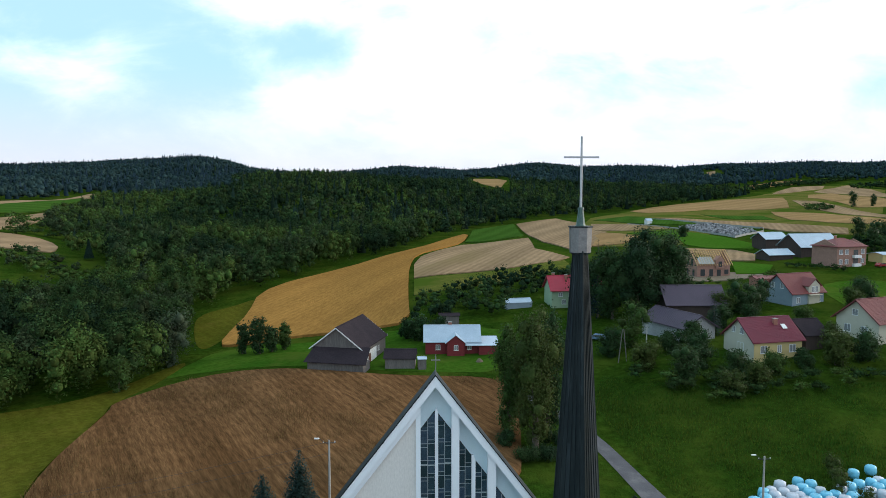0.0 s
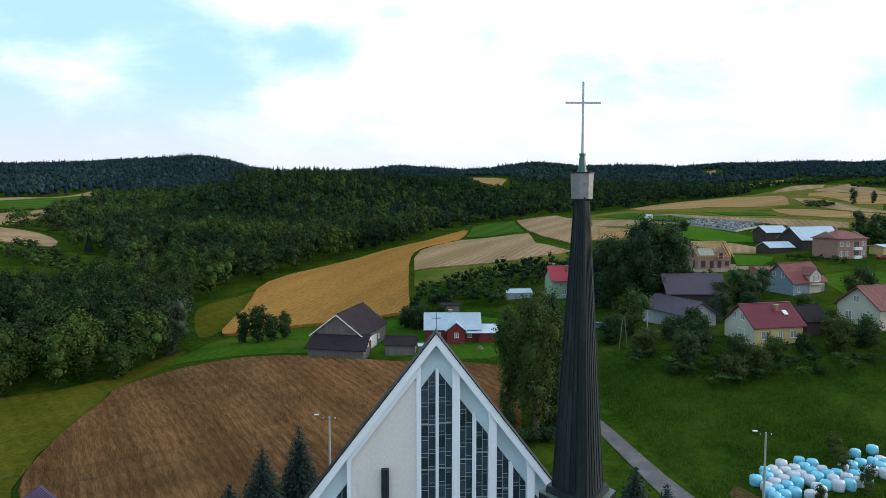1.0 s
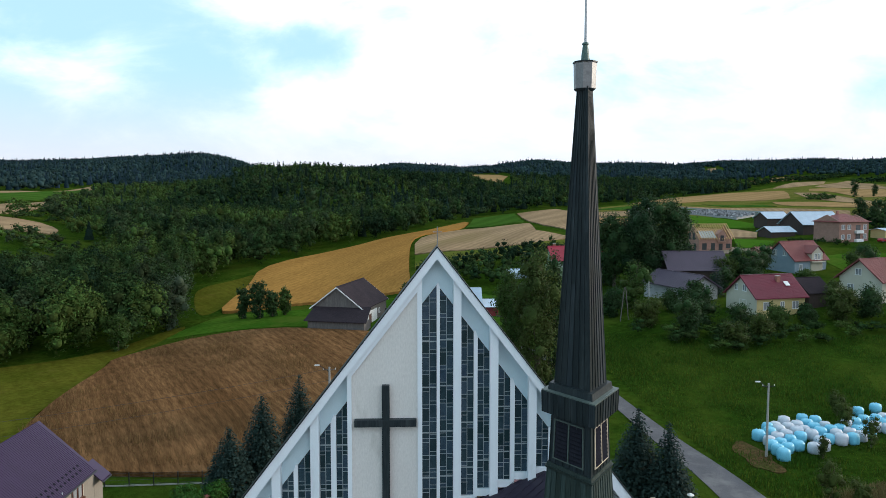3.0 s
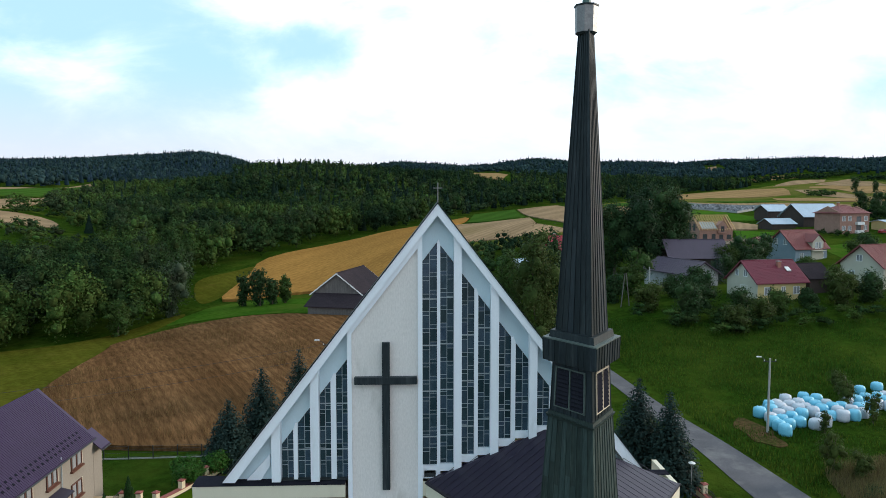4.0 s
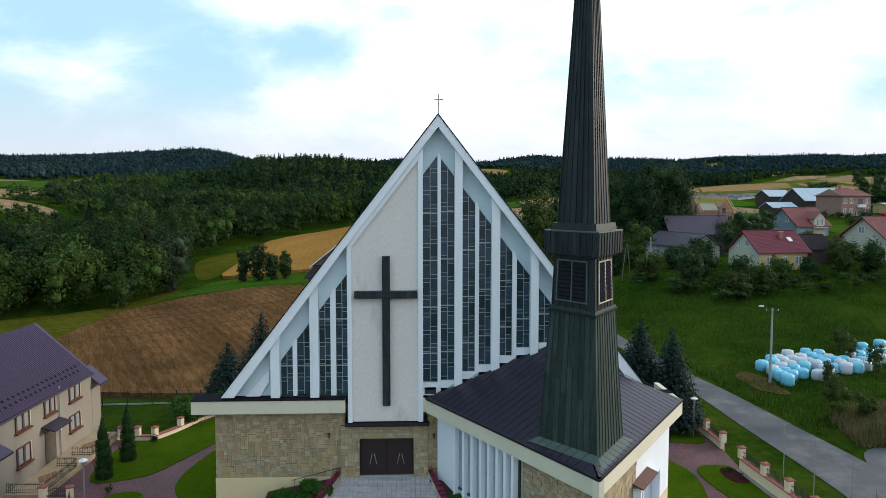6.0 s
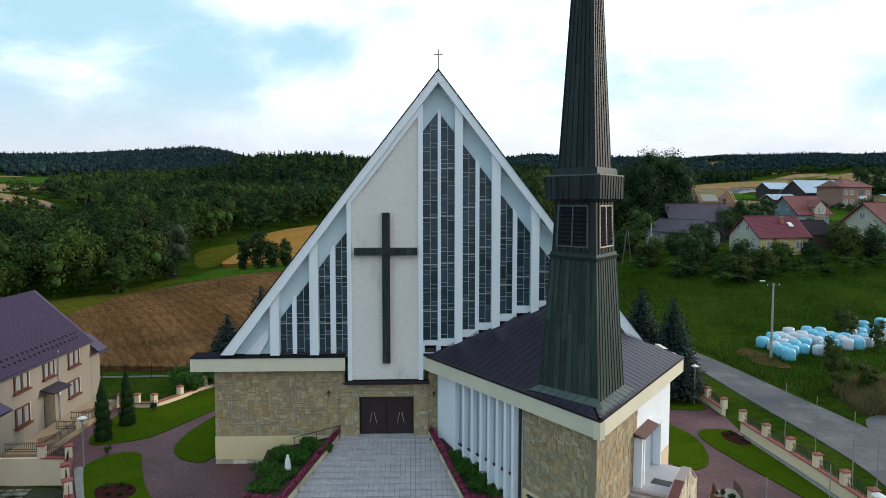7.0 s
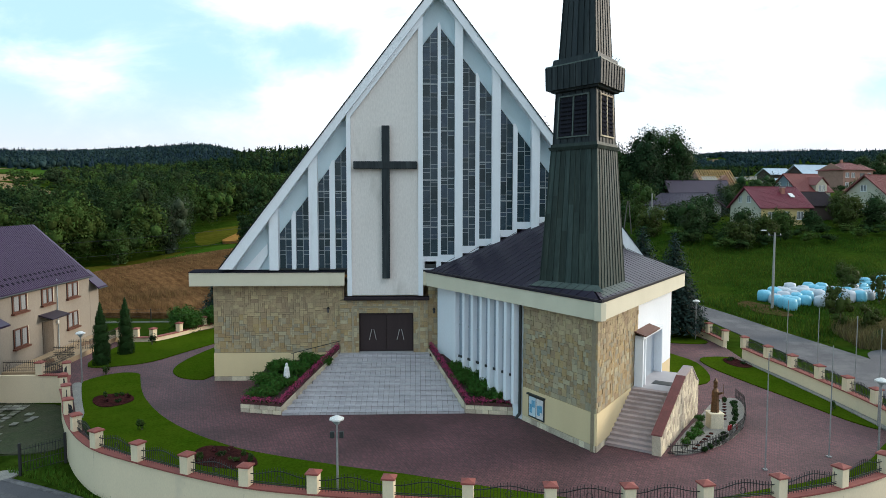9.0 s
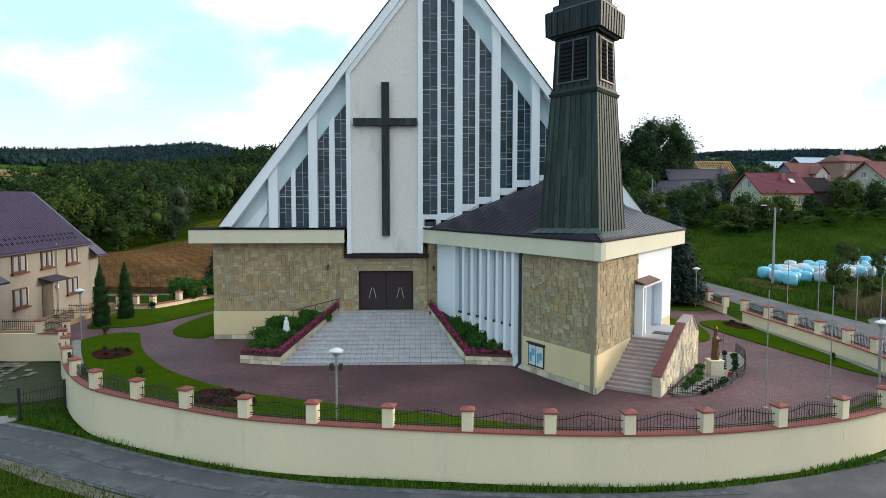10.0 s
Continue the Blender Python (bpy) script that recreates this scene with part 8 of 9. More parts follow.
# wire fence behind the presbytery lawn
wf = thing("wire_fence", "dark post-and-wire fence along the field", "fence")
for k in range(14):
    x = -52 + k * 2.6
    y = 74.5 + 0.1 * k
    part("fence_post", beam(bmesh.new(), (x, y, land1(x, y) - 0.2), (x, y, land1(x, y) + 1.5), 0.09), M["iron"], wf)
    if k < 13:
        x2, y2 = x + 2.6, y + 0.1
        bm = bmesh.new()
        for h in (0.3, 0.7, 1.1, 1.45):
            beam(bm, (x, y, land1(x, y) + h), (x2, y2, land1(x2, y2) + h), 0.018)
        part("wire", bm, M["iron"], wf)
    if k < 13:
        part("kerb_board", S([(x, y, land1(x, y) - 0.2), (x2, y2, land1(x2, y2) - 0.2), (x2, y2, land1(x2, y2) + 0.15), (x, y, land1(x, y) + 0.15)], (0, 0.06, 0)), M["concrete"], wf)

# graveyard: rows of small stones behind a low wall
gy = thing("graveyard", "distant graveyard with dense rows of pale stones", "graveyard", kind="stuff")
rng = np.random.RandomState(11)
bm = bmesh.new()
for k in range(900):
    u, v = rng.uniform(0, 1), rng.uniform(0, 1)
    x = lerp(lerp(151, 152.5, u), lerp(181, 174, u), v)
    y = lerp(lerp(392, 327, u), lerp(420, 347, u), v)
    z = land1(x, y)
    w, h = rng.uniform(0.2, 0.5), rng.uniform(0.5, 1.2)
    box(bm, x - w, x + w, y - 0.35, y + 0.35, z - 0.2, z + h + 0.3)
gr_ = part("gravestones", bm, material("grave_stone", (0.36, 0.36, 0.37), (0.10, 0.10, 0.11), 0.5, 0.5, 2.0, 0.1, island=0.8), gy)
gr_["kind"] = "stuff"
bm = bmesh.new()
for p, q in (((139, 448), (147, 387)), ((147, 387), (150, 350)), ((150, 350), (152, 323)), ((152, 323), (176, 343)), ((176, 343), (185, 361)), ((185, 361), (183, 427)), ((183, 427), (166, 485))):
    for k in range(14):
        a, b = Vector((lerp(p[0], q[0], k / 14), lerp(p[1], q[1], k / 14), 0)), Vector((lerp(p[0], q[0], (k + 1) / 14), lerp(p[1], q[1], (k + 1) / 14), 0))
        slab(bm, [(a.x, a.y, land1(a.x, a.y) - 0.3), (b.x, b.y, land1(b.x, b.y) - 0.3), (b.x, b.y, land1(b.x, b.y) + 0.9), (a.x, a.y, land1(a.x, a.y) + 0.9)], (0, 0.3, 0))
part("graveyard_wall", bm, M["concrete"], gy)

# ---- trees and bushes that stand singly ----
def on_land(x, y):
    return (x, y, land1(x, y) - 0.15)


for k, (x, y, h, r, m_) in enumerate([(18.6, 103.5, 24.0, 4.6, "leaf_olive"), (21.2, 108, 22.5, 4.2, "leaf"), (15.4, 110, 19, 3.6, "leaf_light")]):
    broad_tree("poplar", "tall slender poplar with loose leaves at the field's edge", on_land(x, y), h, r, m_, 200 + k, 7500, 0.20, 0.05, 22, group="poplars", slim=1.5)
for k, (x, y, h, r) in enumerate([(53, 182, 20, 7.5), (58.5, 178.5, 20, 8), (67.5, 183, 22, 8), (62.5, 188, 23.5, 7.5), (48, 190, 16, 6), (73, 190, 17, 6)]):
    broad_tree("lime_tree", "large dark dense broadleaf tree above the farm", on_land(x, y), h, r, "leaf_dark" if k % 2 else "leaf", 220 + k, 7000, 0.30, 0.06, 20, group="big trees above the farm")
# a nearer spruce that also takes the haze-tinted needle colour
conifer("spruce", "dark slim spruce beside the big trees", on_land(50.0, 186), 22, 3.2, "needle_haze", 231, 20, 22)
conifer("spruce", "blue-grey spruce beside the yellow house", on_land(68.2, 154.0), 9.5, 2.4, "needle", 232, 16, 22)
for k, (x, y, h, r, m_) in enumerate([(49, 152, 10.3, 4.8, "leaf_light"), (46.5, 136.5, 5.8, 4, "leaf"), (51.3, 127.5, 7.5, 4.2, "leaf"), (54.6, 143, 4.8, 3.6, "leaf"), (57.2, 121.5, 4.8, 3.2, "leaf_light"), (62.3, 129, 5.4, 3.8, "leaf"), (69.4, 129.2, 4.6, 3.2, "leaf_light"), (82.8, 131.5, 7, 4.4, "leaf"),
                                      (89.7, 133.5, 5.8, 3.9, "leaf"), (57.2, 134.5, 7.0, 4.6, "leaf"), (63.6, 124, 5.0, 3.0, "leaf"), (84, 174, 8.5, 6, "leaf"), (90, 178, 8.4, 5, "leaf"), (78.3, 171.7, 6.5, 4, "leaf"), (93.4, 162, 3.6, 3.0, "leaf_light"), (76.5, 131.0, 3.6, 2.4, "leaf"), (87, 138.5, 6, 3.4, "leaf"), (43, 148.5, 6.5, 4.0, "leaf"),
                                      (95, 128, 6.2, 4.2, "leaf"), (103, 131, 7, 4.6, "leaf"), (60, 146, 5.5, 3.2, "leaf"), (80, 160, 5.5, 3.2, "leaf"), (112, 172, 6, 4, "leaf"), (120, 180, 7, 5, "leaf"), (72, 160, 5.5, 3.6, "leaf")]):
    broad_tree("garden_tree", "low leafy green tree in a village garden", on_land(x, y), h, r, (m_, "leaf_olive", m_)[k % 3], 240 + k, 2600, 0.20, 0.02, 14, group="garden trees")
for k, (x, y, h, r, m_) in enumerate([(-37.7, 169.6, 9.8, 3.3, "leaf"), (-42.2, 171, 8.2, 2.4, "leaf"), (-32.3, 173.5, 7.4, 2.2, "leaf_light"), (-35, 171, 7.0, 2.4, "leaf"), (1.2, 170.5, 6.4, 4.2, "leaf"), (5.8, 172.5, 5.2, 3.2, "leaf"), (-1.8, 174, 5.2, 3, "leaf"), (-57.8, 166, 13.2, 5.6, "leaf_willow"), (-62.5, 147.5, 8.2, 3.6, "leaf_light"),
                                      (196.6, 300, 11, 5.2, "leaf"), (184, 270, 13, 5.5, "leaf"), (205, 290, 12, 5, "leaf"), (178, 252, 8, 4.5, "leaf"), (190, 258, 9, 5, "leaf"), (130, 330, 6, 4, "leaf"), (363, 562, 15, 5, "leaf"), (375, 555, 11, 3.5, "leaf")]):
    broad_tree("field_tree", "rounded green tree standing alone by the fields", on_land(x, y), h, r, m_, 280 + k, 1800, 0.27, 0.04, 13, group="field trees")
for k, (x, y, h, r) in enumerate([(56.5, 82.0, 4.4, 1.5), (48.6, 79.0, 3.2, 1.0), (56.5, 87.5, 4.0, 1.8), (42.6, 67.5, 5.2, 1.9), (45, 66.8, 3.4, 1.8), (58.5, 92.2, 3.6, 1.8)]):
    broad_tree("sapling", "thin leafy sapling growing among the bales", on_land(x, y), h, r, "leaf_olive", 310 + k, 1500, 0.085, 0.15, 11, group="saplings by the bales")
for k, (x, y, h, r) in enumerate([(17.0, 101.0, 3.0, 2.4), (20.6, 101.6, 2.6, 2.2), (13.8, 106, 3.2, 2.6), (23.4, 105, 2.8, 2.4), (24.5, 99.5, 1.6, 1.8)]):
    bush("bush", "dense green undergrowth at the foot of the poplars", on_land(x, y), h, r, ("leaf", "leaf_dark")[k % 2], 330 + k, 2200, 0.14, 9, group="bushes under the poplars")
M["meadow_leaf"] = material("dry_stalks", (0.16, 0.12, 0.05), (0.11, 0.1, 0.035), 0.8, 0.6, 4.0, 0.0, island=0.4, spots=0.2, through_light=0.2)
for k, (x, y, h, r) in enumerate([(47, 63, 2.4, 2.6), (50, 66, 2.6, 2.8), (54, 68, 2.6, 3.0), (43.5, 62.5, 1.6, 1.8), (58, 71, 2.4, 2.8), (62, 73, 2.4, 2.8)]):
    bush("thicket", "tangled green and brown thicket by the lane", on_land(x, y), h, r, "leaf" if k % 2 else "meadow_leaf", 320 + k, 2600, 0.09, 11, group="thickets by the lane")


# ---- woods: past counting, one object for each stretch ----
def in_poly(n, poly, rng):
    xs, ys = [p[0] for p in poly], [p[1] for p in poly]
    x, y = rng.uniform(min(xs), max(xs), n * 3), rng.uniform(min(ys), max(ys), n * 3)
    k = inside(x, y, poly)
    return x[k][:n], y[k][:n]


def woods(name, label, poly, spacing, h, r, mats, leaves, leaf, seed, lumps=6, conif=0.0, core=0.5, spiky="canopy_spruce", holes=()):
    """A wood of separate crowns: each a heap of leafy lumps on an upright oval with loose leaves round it, spruces between."""
    rng = np.random.RandomState(seed)
    xs, ys = [p[0] for p in poly], [p[1] for p in poly]
    gx, gy = np.meshgrid(np.arange(min(xs), max(xs), spacing), np.arange(min(ys), max(ys), spacing))
    gx = gx.ravel() + rng.uniform(-0.42, 0.42, gx.size) * spacing
    gy = gy.ravel() + rng.uniform(-0.42, 0.42, gy.size) * spacing
    keep = inside(gx, gy, poly)
    for hole in holes:
        keep &= ~inside(gx, gy, hole)
    gx, gy = gx[keep], gy[keep]
    gz = land(gx, gy)
    kind = rng.rand(len(gx))
    # kinds of tree keep together in patches
    patch = 0.5 + 0.5 * np.sin(gx / (spacing * 5.1) + 2.0 * np.sin(gy / (spacing * 7.3))) * np.sin(gy / (spacing * 4.3) + seed)
    ob = thing(name, label, "wood", kind="stuff")
    groups = {}
    for i in range(len(gx)):
        if kind[i] < conif * 2 * patch[i]:
            groups.setdefault(spiky, []).append(i)
        else:
            groups.setdefault(mats[int(np.clip(patch[i] * len(mats) + rng.normal() * 0.9, 0, len(mats) - 1))], []).append(i)
    for mat, idx in groups.items():
        idx = np.array(idx)
        n = len(idx)
        hh = h * rng.uniform(0.62, 1.22, n)
        rr_ = r * rng.uniform(0.72, 1.2, n)
        x, y, z = gx[idx], gy[idx], gz[idx]
        if mat == spiky:
            # pointed conifers: a cone of boughs
            m = max(4, leaves // 2)
            f = rng.uniform(0, 1, (n, m)) ** 0.7
            a = rng.uniform(0, math.tau, (n, m))
            rad = (1 - f) * r * 0.62 * rng.uniform(0.7, 1.1, (n, m))
            c = np.stack([x[:, None] + rad * np.cos(a), y[:, None] + rad * np.sin(a), z[:, None] + hh[:, None] * (0.08 + 0.92 * f)], -1).reshape(-1, 3)
            nn = np.stack([np.cos(a), np.sin(a), np.full_like(a, 0.9)], -1).reshape(-1, 3) + rng.normal(size=(n * m, 3)) * 0.35
            nn /= np.linalg.norm(nn, axis=1, keepdims=True)
            v = leaf_quads(c, nn, leaf * rng.uniform(0.7, 1.3, n * m), 0.7, rng)
            ring = np.stack([np.cos(np.arange(6) * math.tau / 6), np.sin(np.arange(6) * math.tau / 6)], -1)
            base = np.concatenate([np.stack([x, y], -1)[:, None] + ring * r * 0.5, np.broadcast_to((z + 1)[:, None, None], (n, 6, 1))], -1)
            cv = np.concatenate([base, np.stack([x, y, z + hh], -1)[:, None]], 1).reshape(-1, 3)
            t = (np.array([[k, (k + 1) % 6, 6] for k in range(6)]) + (np.arange(n) * 7)[:, None, None] + len(v)).reshape(-1, 3)
        else:
            d = rng.normal(size=(n, lumps, 3))
            d[..., 2] += 0.25
            d /= np.linalg.norm(d, axis=-1, keepdims=True)
            d[:, 0] = 0
            oval = np.stack([rr_, rr_, hh * 0.46], -1)[:, None]
            C = (np.stack([x, y, z + hh * 0.50], -1)[:, None] + d * oval * 0.60).reshape(-1, 3)
            k = rng.uniform(0.40, 0.58, (n, lumps, 1))
            k[:, 0] = 0.72
            Sx = (np.stack([rr_, rr_, np.minimum(hh * 0.40, rr_ * 1.35)], -1)[:, None] * k).reshape(-1, 3)
            per = max(1, leaves // lumps)
            dirs = rng.normal(size=(len(C), per, 3))
            dirs[..., 2] += 0.45
            dirs /= np.linalg.norm(dirs, axis=-1, keepdims=True)
            p = (C[:, None] + dirs * Sx[:, None] * (1.16 - 0.46 * rng.uniform(0, 1, (len(C), per, 1)) ** 1.4)).reshape(-1, 3)
            nn = dirs.reshape(-1, 3) + np.array((0, 0, 0.2)) + rng.normal(size=(len(p), 3)) * 0.5
            nn /= np.linalg.norm(nn, axis=1, keepdims=True)
            v = leaf_quads(p, nn, leaf * rng.uniform(0.6, 1.35, len(p)), 0.62, rng)
            iv, it = ICO1
            jit = core * (1 + rng.uniform(-0.25, 0.25, (len(C), len(iv), 1)))
            cv = (C[:, None] + iv[None] * Sx[:, None] * jit).reshape(-1, 3)
            t = (it[None] + (np.arange(len(C)) * len(iv))[:, None, None] + len(v)).reshape(-1, 3)
        me = mesh_np("canopy", np.concatenate([v, cv]), np.arange(len(v)).reshape(-1, 4), t, M[mat])
        o = new("canopy", me)
        o.parent = ob
        o["kind"] = "stuff"
    return ob


MIXED = ["canopy_deep", "canopy", "canopy_deep", "canopy", "canopy_grey", "canopy", "canopy_fresh"]
woods("wood", "dense dark broadleaf wood in the valley bottom", [(-80, 129.5), (-73, 135), (-69, 140.5), (-63.5, 148), (-59.5, 157), (-55.5, 163), (-58.5, 180), (-64, 200), (-72, 222), (-80, 236), (-104, 236), (-128, 214), (-126, 194), (-118, 170), (-105, 128)], 6.2, 16.0, 4.2, MIXED, 1250, 0.31, 401, 10, 0.0)
woods("wood", "dark broadleaf wood on the slope behind the fields", [(-72, 230), (-61, 236), (-58, 250), (-53, 282), (-41, 305), (-28, 325), (-5, 375), (11, 436), (-20, 470), (-195, 470), (-172, 400), (-150, 350), (-130, 300), (-115, 262), (-100, 240)], 7.2, 16, 4.7, MIXED, 290, 0.48, 402, 7, 0.03)
woods("wood", "wooded hill rising behind the golden fields", [(11, 440), (34, 500), (74, 552), (120, 606), (222, 735), (370, 822), (480, 975), (420, 1080), (-250, 1000), (-190, 745), (-190, 560), (-170, 475), (-20, 475)], 9.6, 16, 5.7, MIXED, 64, 0.85, 403, 4, 0.2, holes=([(78, 850), (122, 850), (165, 1235), (88, 1235)],))
# the far woods wear the leaf and needle colours with haze mixed in
far_poly = [(-1150, 1020), (-340, 1000), (420, 1090), (500, 1130), (700, 1260), (840, 1190), (1250, 1300), (1330, 1700), (-1230, 1700)]
woods("wood", "far forested hills, dark spruce and beech", far_poly, 10.6, 13.5, 6.0, ["leaf_haze"], 8, 1.35, 404, 1, 0.36, 0.85, spiky="needle_haze", holes=([(560, 1335), (600, 1330), (660, 1470), (610, 1465)], [(78, 1000), (160, 1000), (170, 1240), (88, 1240)]))
woods("wood", "wooded western hillside above the maize", [(-185, 760), (-300, 720), (-345, 776), (-358, 776), (-345, 560), (-420, 560), (-640, 760), (-900, 900), (-1150, 1020), (-340, 1000), (-240, 1010)], 9.3, 13, 5.4, ["leaf_haze"], 12, 1.1, 412, 1, 0.34, 0.85, spiky="needle_haze")
woods("wood", "trees and thickets between the western fields", [(-262, 519), (-312, 725), (-300, 760), (-200, 745), (-190, 560), (-150, 465), (-128, 325), (-160, 330), (-186, 385), (-216, 414)], 8.0, 11, 5.0, ["canopy_grey", "canopy", "canopy_fresh"], 130, 0.5, 413, 5, 0.05)
woods("hedge", "dense hedge beside the brick house", [(133, 242), (149, 229), (147, 226), (131, 239)], 2.2, 2.4, 1.6, ["canopy"], 60, 0.2, 414, 4)
woods("hedge", "hedge and shrubs before the building site", [(86, 211), (120, 226), (121, 223), (87, 208)], 2.4, 2.2, 1.7, ["canopy", "canopy_fresh"], 60, 0.2, 415, 4)
woods("hedge", "clump of trees on the eastern field's edge", [(212, 292), (243, 340), (266, 355), (225, 280), (206, 276)], 8.0, 10, 5, ["canopy"], 100, 0.5, 416, 6)
woods("wood", "hedges and copses between the western fields", [(-260, 455), (-225, 440), (-200, 400), (-235, 350), (-260, 300), (-300, 300), (-340, 420), (-320, 470), (-290, 420), (-255, 380), (-232, 395)], 9.0, 5, 4.5, ["canopy", "canopy_fresh"], 40, 0.6, 405, 4)
woods("wood", "belt of trees between the meadows", [(-122, 262), (-165, 285), (-185, 300), (-172, 318), (-150, 302), (-132, 290)], 6.0, 6.5, 3.6, ["canopy", "canopy_grey", "canopy_fresh"], 100, 0.3, 406, 6)
woods("orchard", "rows of dense low orchard trees behind the cottage", [(0, 183), (3, 214), (30, 240), (58, 250), (66, 240), (44, 216), (30, 208), (24, 188), (14, 192)], 5.0, 6.2, 3.0, ["canopy", "canopy_deep"], 90, 0.26, 407, 6)
woods("hedge", "copses and hedges on the eastern slope", [(640, 1005), (720, 1060), (900, 1180), (1000, 1130), (860, 1000), (680, 920)], 12.0, 12, 7, ["canopy_deep", "canopy"], 20, 1.0, 408, 4)
woods("hedge", "dark belt of trees along the eastern hillside", [(465, 975), (500, 1010), (540, 1040), (590, 1075), (690, 1150), (800, 1240), (760, 1235), (665, 1167), (572, 1080), (510, 1050)], 7.5, 10, 5.5, ["canopy_deep", "canopy"], 20, 1.0, 418, 4)
woods("hedge", "bushy baulk between two strip fields", [(318, 552), (338, 590), (352, 598), (345, 560), (326, 528)], 6.0, 4, 3.6, ["canopy", "canopy_fresh"], 30, 0.6, 409, 4)
woods("hedge", "trees round the upper farm", [(170, 262), (200, 300), (240, 300), (260, 260), (230, 215), (180, 225)], 9.0, 9, 5, ["canopy", "canopy_deep"], 90, 0.45, 410, 6)
woods("hedge", "leafy hedge and garden bushes below the village", [(40, 131), (46, 133), (60, 127), (72, 125), (90, 128), (110, 132), (110, 127), (88, 123), (70, 119), (56, 117), (46, 124)], 3.6, 3.0, 2.2, ["canopy", "canopy_fresh", "canopy_grey"], 220, 0.16, 411, 6)

# rough grass and reeds: one object of stalks each
def stalks(name, label, poly, n, h, w, mat, seed):
    rng = np.random.RandomState(seed)
    x, y = in_poly(n, poly, rng)
    z = land(x, y)
    a = rng.uniform(0, math.pi, len(x))
    tuft = np.sin(x / 2.3 + 1.7 * np.sin(y / 3.1)) * np.sin(y / 2.9 + 1.3 * np.sin(x / 4.7)) + 0.6 * np.sin(x / 9.1 + y / 7.3)
    hh = h * rng.uniform(0.5, 1.3, len(x)) * np.clip(0.85 + 0.5 * tuft, 0.15, 1.7)
    dx, dy = np.cos(a) * w, np.sin(a) * w
    lx, ly = rng.normal(size=(2, len(x))) * 0.25 * hh
    v = np.stack([np.stack([x - dx, y - dy, z - 0.05], -1), np.stack([x + dx, y + dy, z - 0.05], -1), np.stack([x + lx, y + ly, z + hh], -1)], 1).reshape(-1, 3)
    ob = new(name, mesh_np(name, v, [], np.arange(len(v)).reshape(-1, 3), M[mat]))
    return tagged(ob, label, "grass", kind="stuff")


M["blade_near"] = material("verge_blade", (0.045, 0.115, 0.010), (0.090, 0.155, 0.020), 0.8, 0.3, 2.0, 0.0, island=0.35, spots=0.3, spec=0.05, through_light=0.3)
M["straw"] = material("straw_stalks", (0.2016, 0.123, 0.05544), (0.126, 0.07358, 0.03226), 0.9, 0.05, 2.2, 0.0, island=0.3, spots=0.25, spec=0.0, through_light=0.2)
M["blade_dry"] = material("yellowing_blade", (0.0595, 0.0945, 0.0112), (0.105, 0.133, 0.0175), 0.8, 0.07, 2.0, 0.0, island=0.2, spots=0.2, spec=0.0, through_light=0.3)
M["blade"] = material("grass_blade", (0.028, 0.072, 0.008), (0.057, 0.103, 0.013), 0.8, 0.07, 2.0, 0.0, island=0.35, spots=0.3, spec=0.05, through_light=0.3)
stalks("reeds", "dry brown reeds and tall weeds by the lane", [(40, 60), (42, 68), (50, 72), (62, 76), (66, 70), (56, 62), (46, 59)], 14000, 1.3, 0.05, "meadow_leaf", 501)
stalks("verge_grass", "rough green grass verge below the wall", [(-20.5, 39.5), (-18.4, 36.3), (-16.1, 33.8), (-13.3, 32.0), (-10.4, 30.4), (-7.4, 29.0), (-4.3, 28.1), (-1.1, 27.5), (2.2, 26.95), (8.5, 26.3), (15.2, 27.0), (20, 28.7), (20.3, 28.0), (12.6, 25.9), (5.8, 25.8), (-1, 26.7), (-5.5, 27.9), (-9.4, 29.5), (-14.2, 32.3), (-17, 34.2), (-19.5, 36), (-21.8, 37.0)], 30000, 0.26, 0.05, "blade_near", 502)
stalks("meadow_grass", "rough short grass beside the asphalt lane", [(-24, 33), (-16, 29.5), (-9.5, 26), (-1, 22.5), (-1, 10), (-30, 10), (-34, 35)], 30000, 0.18, 0.035, "blade_dry", 504)
for n_, m_, sd_ in ((56000, "blade", 505), (12000, "blade_dry", 507)):
    stalks("meadow_grass", "tall rough meadow grass beside the lane", [(38.5, 62), (36, 80), (34, 100), (32, 122), (38, 136), (60, 122), (95, 124), (130, 128), (110, 105), (80, 84), (66, 76), (60, 72), (50, 70), (42, 66)], n_, 0.42, 0.075, m_, sd_)
stalks("grain_stalks", "standing ripe stalks at the surface of the grain field", [(-52, 92), (-56, 129), (-58, 138), (-48, 150), (-21, 145.5), (-4, 139.5), (18, 137), (16, 113), (12, 89), (-8, 80), (-30, 79), (-44, 82)], 70000, 0.9, 0.06, "straw", 506)

# ---- stone facing and leaded glazing ----
X, Y_, Z_ = Vector((1, 0, 0)), Vector((0, 1, 0)), Vector((0, 0, 1))
front = [o for o in church.children if o.name.startswith("front_wall")][0]
pave_wall(front, Vector((-14.1, CY + 0.06, 0)), X, -Y_, 9.1, 2.0, 6.72, seed=5)
pave_wall(front, Vector((-14.13, CY + 0.02, 0)), X, -Y_, 9.1, 0.0, 0.31, flat_rows=True, cell=0.2, seed=6, mat="stone_pale", proud=0.045)
frames = [o for o in church.children if o.name.startswith("portal_frame")]
pave_wall(frames[0], Vector((-5.25, CY - 0.32, 0)), X, -Y_, 1.3, FLOOR, 5.7, seed=7)
pave_wall(frames[1], Vector((-0.13, CY - 0.32, 0)), X, -Y_, 1.0, FLOOR, 5.7, seed=8)
pave_wall(frames[2], Vector((-3.948, CY - 0.32, 0)), X, -Y_, 3.816, 4.82, 5.7, seed=9)
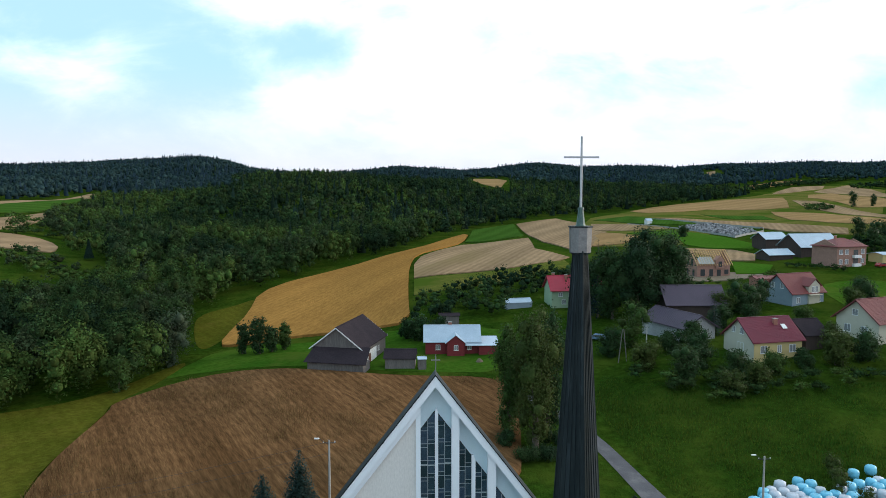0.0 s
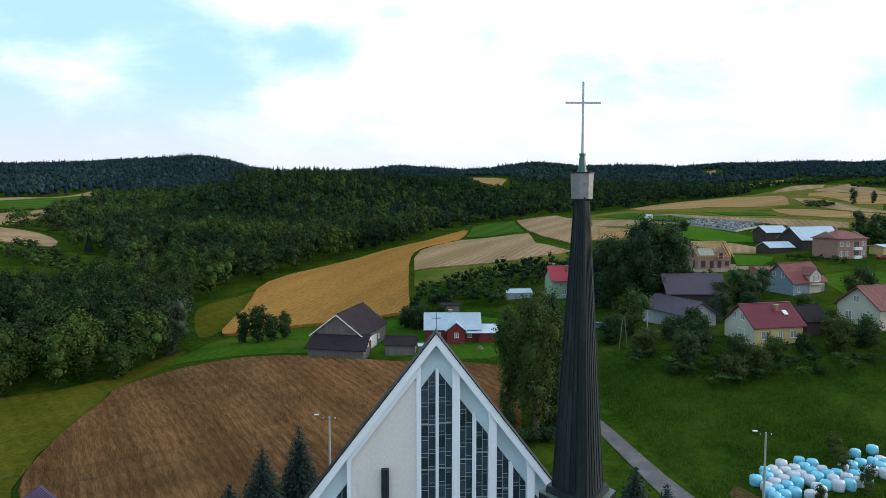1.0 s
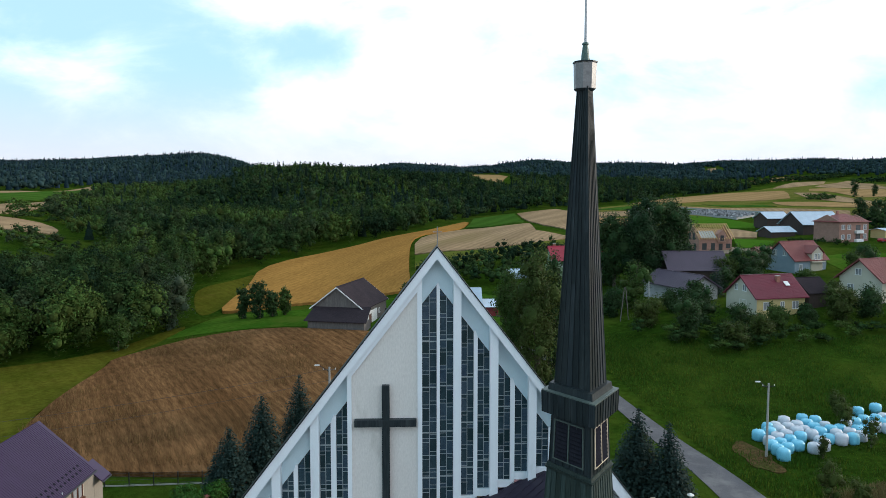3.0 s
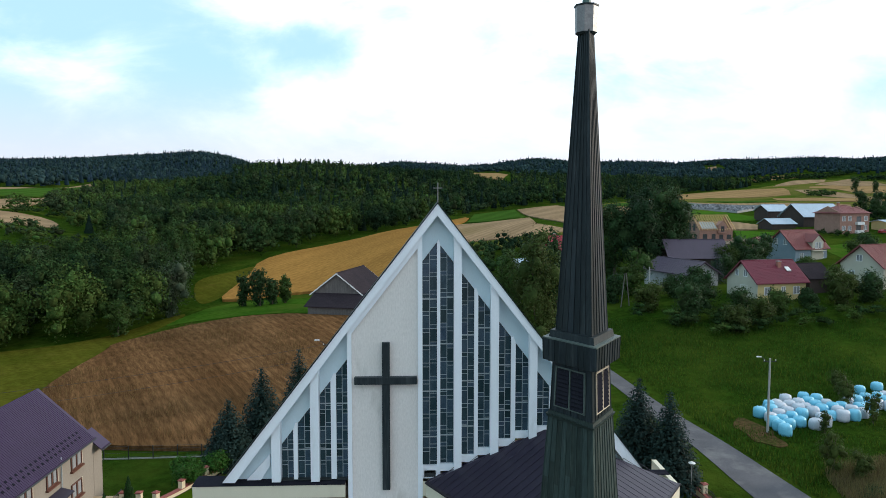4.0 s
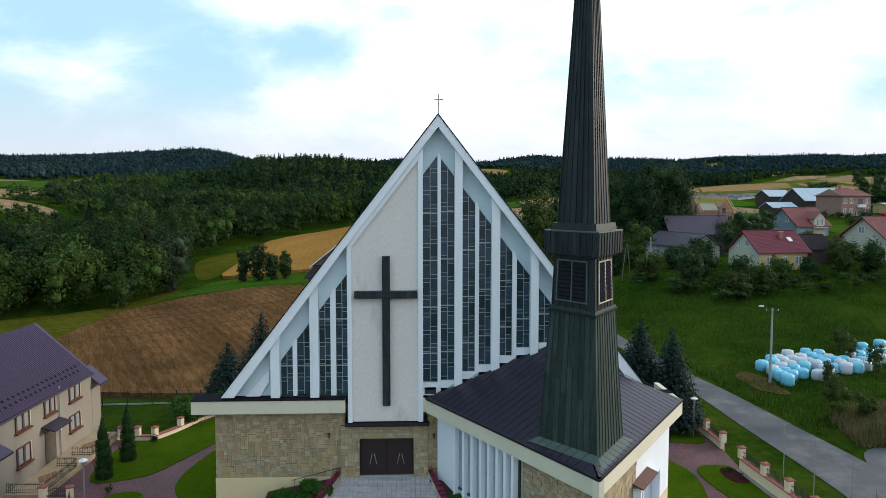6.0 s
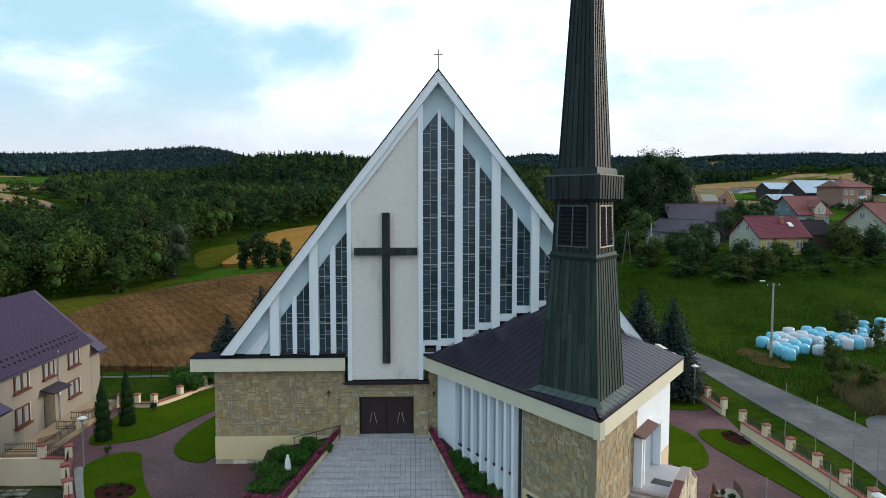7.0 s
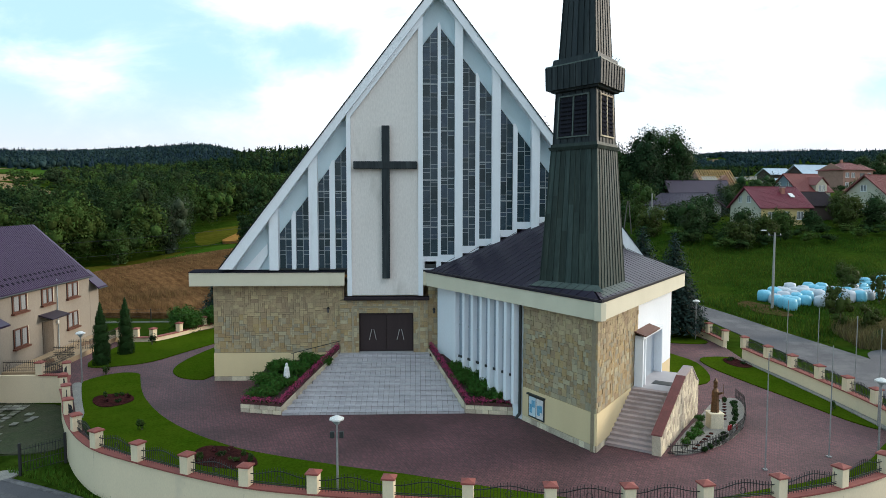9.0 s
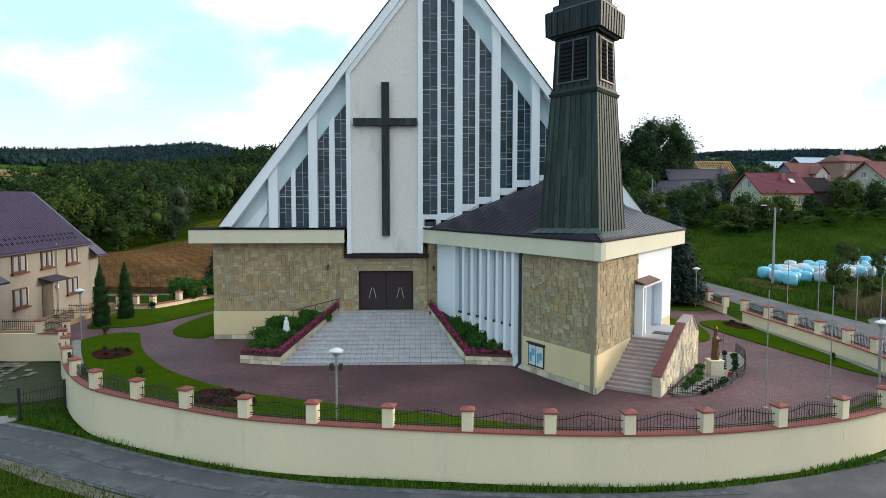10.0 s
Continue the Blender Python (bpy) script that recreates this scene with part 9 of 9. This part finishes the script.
walls = [o for o in church.children if o.name.startswith("wing_wall")]
pave_wall(walls[2], Vector(along(JW, NW, 0.62, 0)), dJ, nJ, LJ * 0.38 + 0.055, 2.02, 6.78, seed=10)
pave_wall(walls[2], Vector(along(JW, NW, 0.62, 0)) + nJ * 0.02, dJ, nJ, LJ * 0.38, 0.0, 0.33, flat_rows=True, cell=0.2, seed=11, mat="stone_pale", proud=0.05)
LS = math.dist(NW, RW)
pave_wall(walls[3], Vector((NW[0], NW[1], 0)) - dirS * 0.03, dirS, outS, LS * 0.47 + 0.03, 2.02, 6.78, seed=12, exclude=[((sd - Vector((NW[0], NW[1], 0))).dot(dirS), 99, 2.0, 4.9)])
pave_wall(walls[3], Vector((NW[0], NW[1], 0)), dirS, outS, 1.4, 0.0, 0.33, flat_rows=True, cell=0.2, seed=13, mat="stone_pale")
part("plinth", S([Vector((NW[0], NW[1], 0.34)), Vector((NW[0], NW[1], 0.34)) + dirS * LS * 0.47, Vector((NW[0], NW[1], 2.0)) + dirS * LS * 0.47, Vector((NW[0], NW[1], 2.0))], outS * 0.04), M["cream"], church)
pave_wall(walls[6], Vector((0.9, CY - 0.25, 0)), X, -Y_, 1.3, 2.0, 6.78, seed=14)


def under_parapet(u, z):
    for (u0, z0), (u1, z1) in zip(prof[1:4], prof[2:5]):
        if u0 <= u <= u1:
            return z < lerp(z0, z1, (u - u0) / (u1 - u0)) - 0.16
    return False


pave_wall(pw, pp + outS * 0.4, dirS, outS, 8.4, 0.0, 3.1, clip=under_parapet, seed=15, mat="stone_pale", cell=0.15)

BAYS = [(-9.43, -8.58), (-8.28, -7.32), (-6.72, -5.93), (-5.55, -4.70), (0.55, 1.58), (1.81, 2.75), (3.3, 4.21), (4.49, 5.39), (5.98, 6.84), (7.16, 8.18), (8.74, 9.6), (9.9, 10.9), (11.5, 12.3)]
rng = np.random.RandomState(31)
GY = CY + 0.06


def under(pts, line):
    """The part of an x-z polygon that lies below the sloping head line."""
    out = []
    for (x0, z0), (x1, z1) in zip(pts, pts[1:] + pts[:1]):
        a, b = z0 - line(x0), z1 - line(x1)
        if a <= 0:
            out.append((x0, z0))
        if (a < 0) != (b < 0):
            k = a / (a - b)
            out.append((lerp(x0, x1, k), lerp(z0, z1, k)))
    return out


for bi, (x0, x1) in enumerate(BAYS):
    low = 7.95 if x1 < 0 else 8.75 if x1 < 1.6 else wing_roof_z(x1) + 0.45
    head = lambda x: glass_z(x) - 0.03
    top = max(head(x0), head(x1))
    if top < low + 0.3:
        continue
    shape = under([(x0, low), (x1, low), (x1, 30.0), (x0, 30.0)], head)
    win = part("window", S([(x, GY + 0.05, z) for x, z in shape], (0, 0.06, 0)), M["black"], church, "tall narrow leaded window bay")
    part("window_sill", B(x0, x1, CY - 0.2, CY + 0.2, low - (0.12 if x1 < 0 else 0.5), low), M["black" if x1 < 0 else "white"], church)
    bars = bmesh.new()
    mid = (x0 + x1) / 2
    for col, (a, b) in enumerate(((x0, mid), (mid, x1))):
        # tall and short panes by turns, the two columns out of step
        z, tall = low, (bi + col) % 2 == 0
        while z < top:
            h = 0.95 if tall else 0.28
            g = 0.014
            pts = under([(a + g, z + g), (b - g, z + g), (b - g, z + h - g), (a + g, z + h - g)], lambda x: head(x) - 0.03)
            if len(pts) > 2:
                ti = rng.uniform(-0.012, 0.012)
                part("pane", S([(x, GY + ti * (zz - z), zz) for x, zz in pts], (0, 0.02, 0)), M["glass"], win)
            if z > low and z < min(head(a), head(b)):
                beam(bars, (a, GY - 0.01, z), (b, GY - 0.01, z), 0.03, 0.032)
            z += h
            tall = not tall
    z = low + 2.05
    while z < min(head(x0), head(x1)):
        beam(bars, (x0, GY - 0.02, z), (x1, GY - 0.02, z), 0.05, 0.085)
        z += 3.3
    beam(bars, (mid, GY - 0.012, low), (mid, GY - 0.012, head(mid)), 0.04, 0.04)
    part("glazing_grid", bars, M["lead"], win)
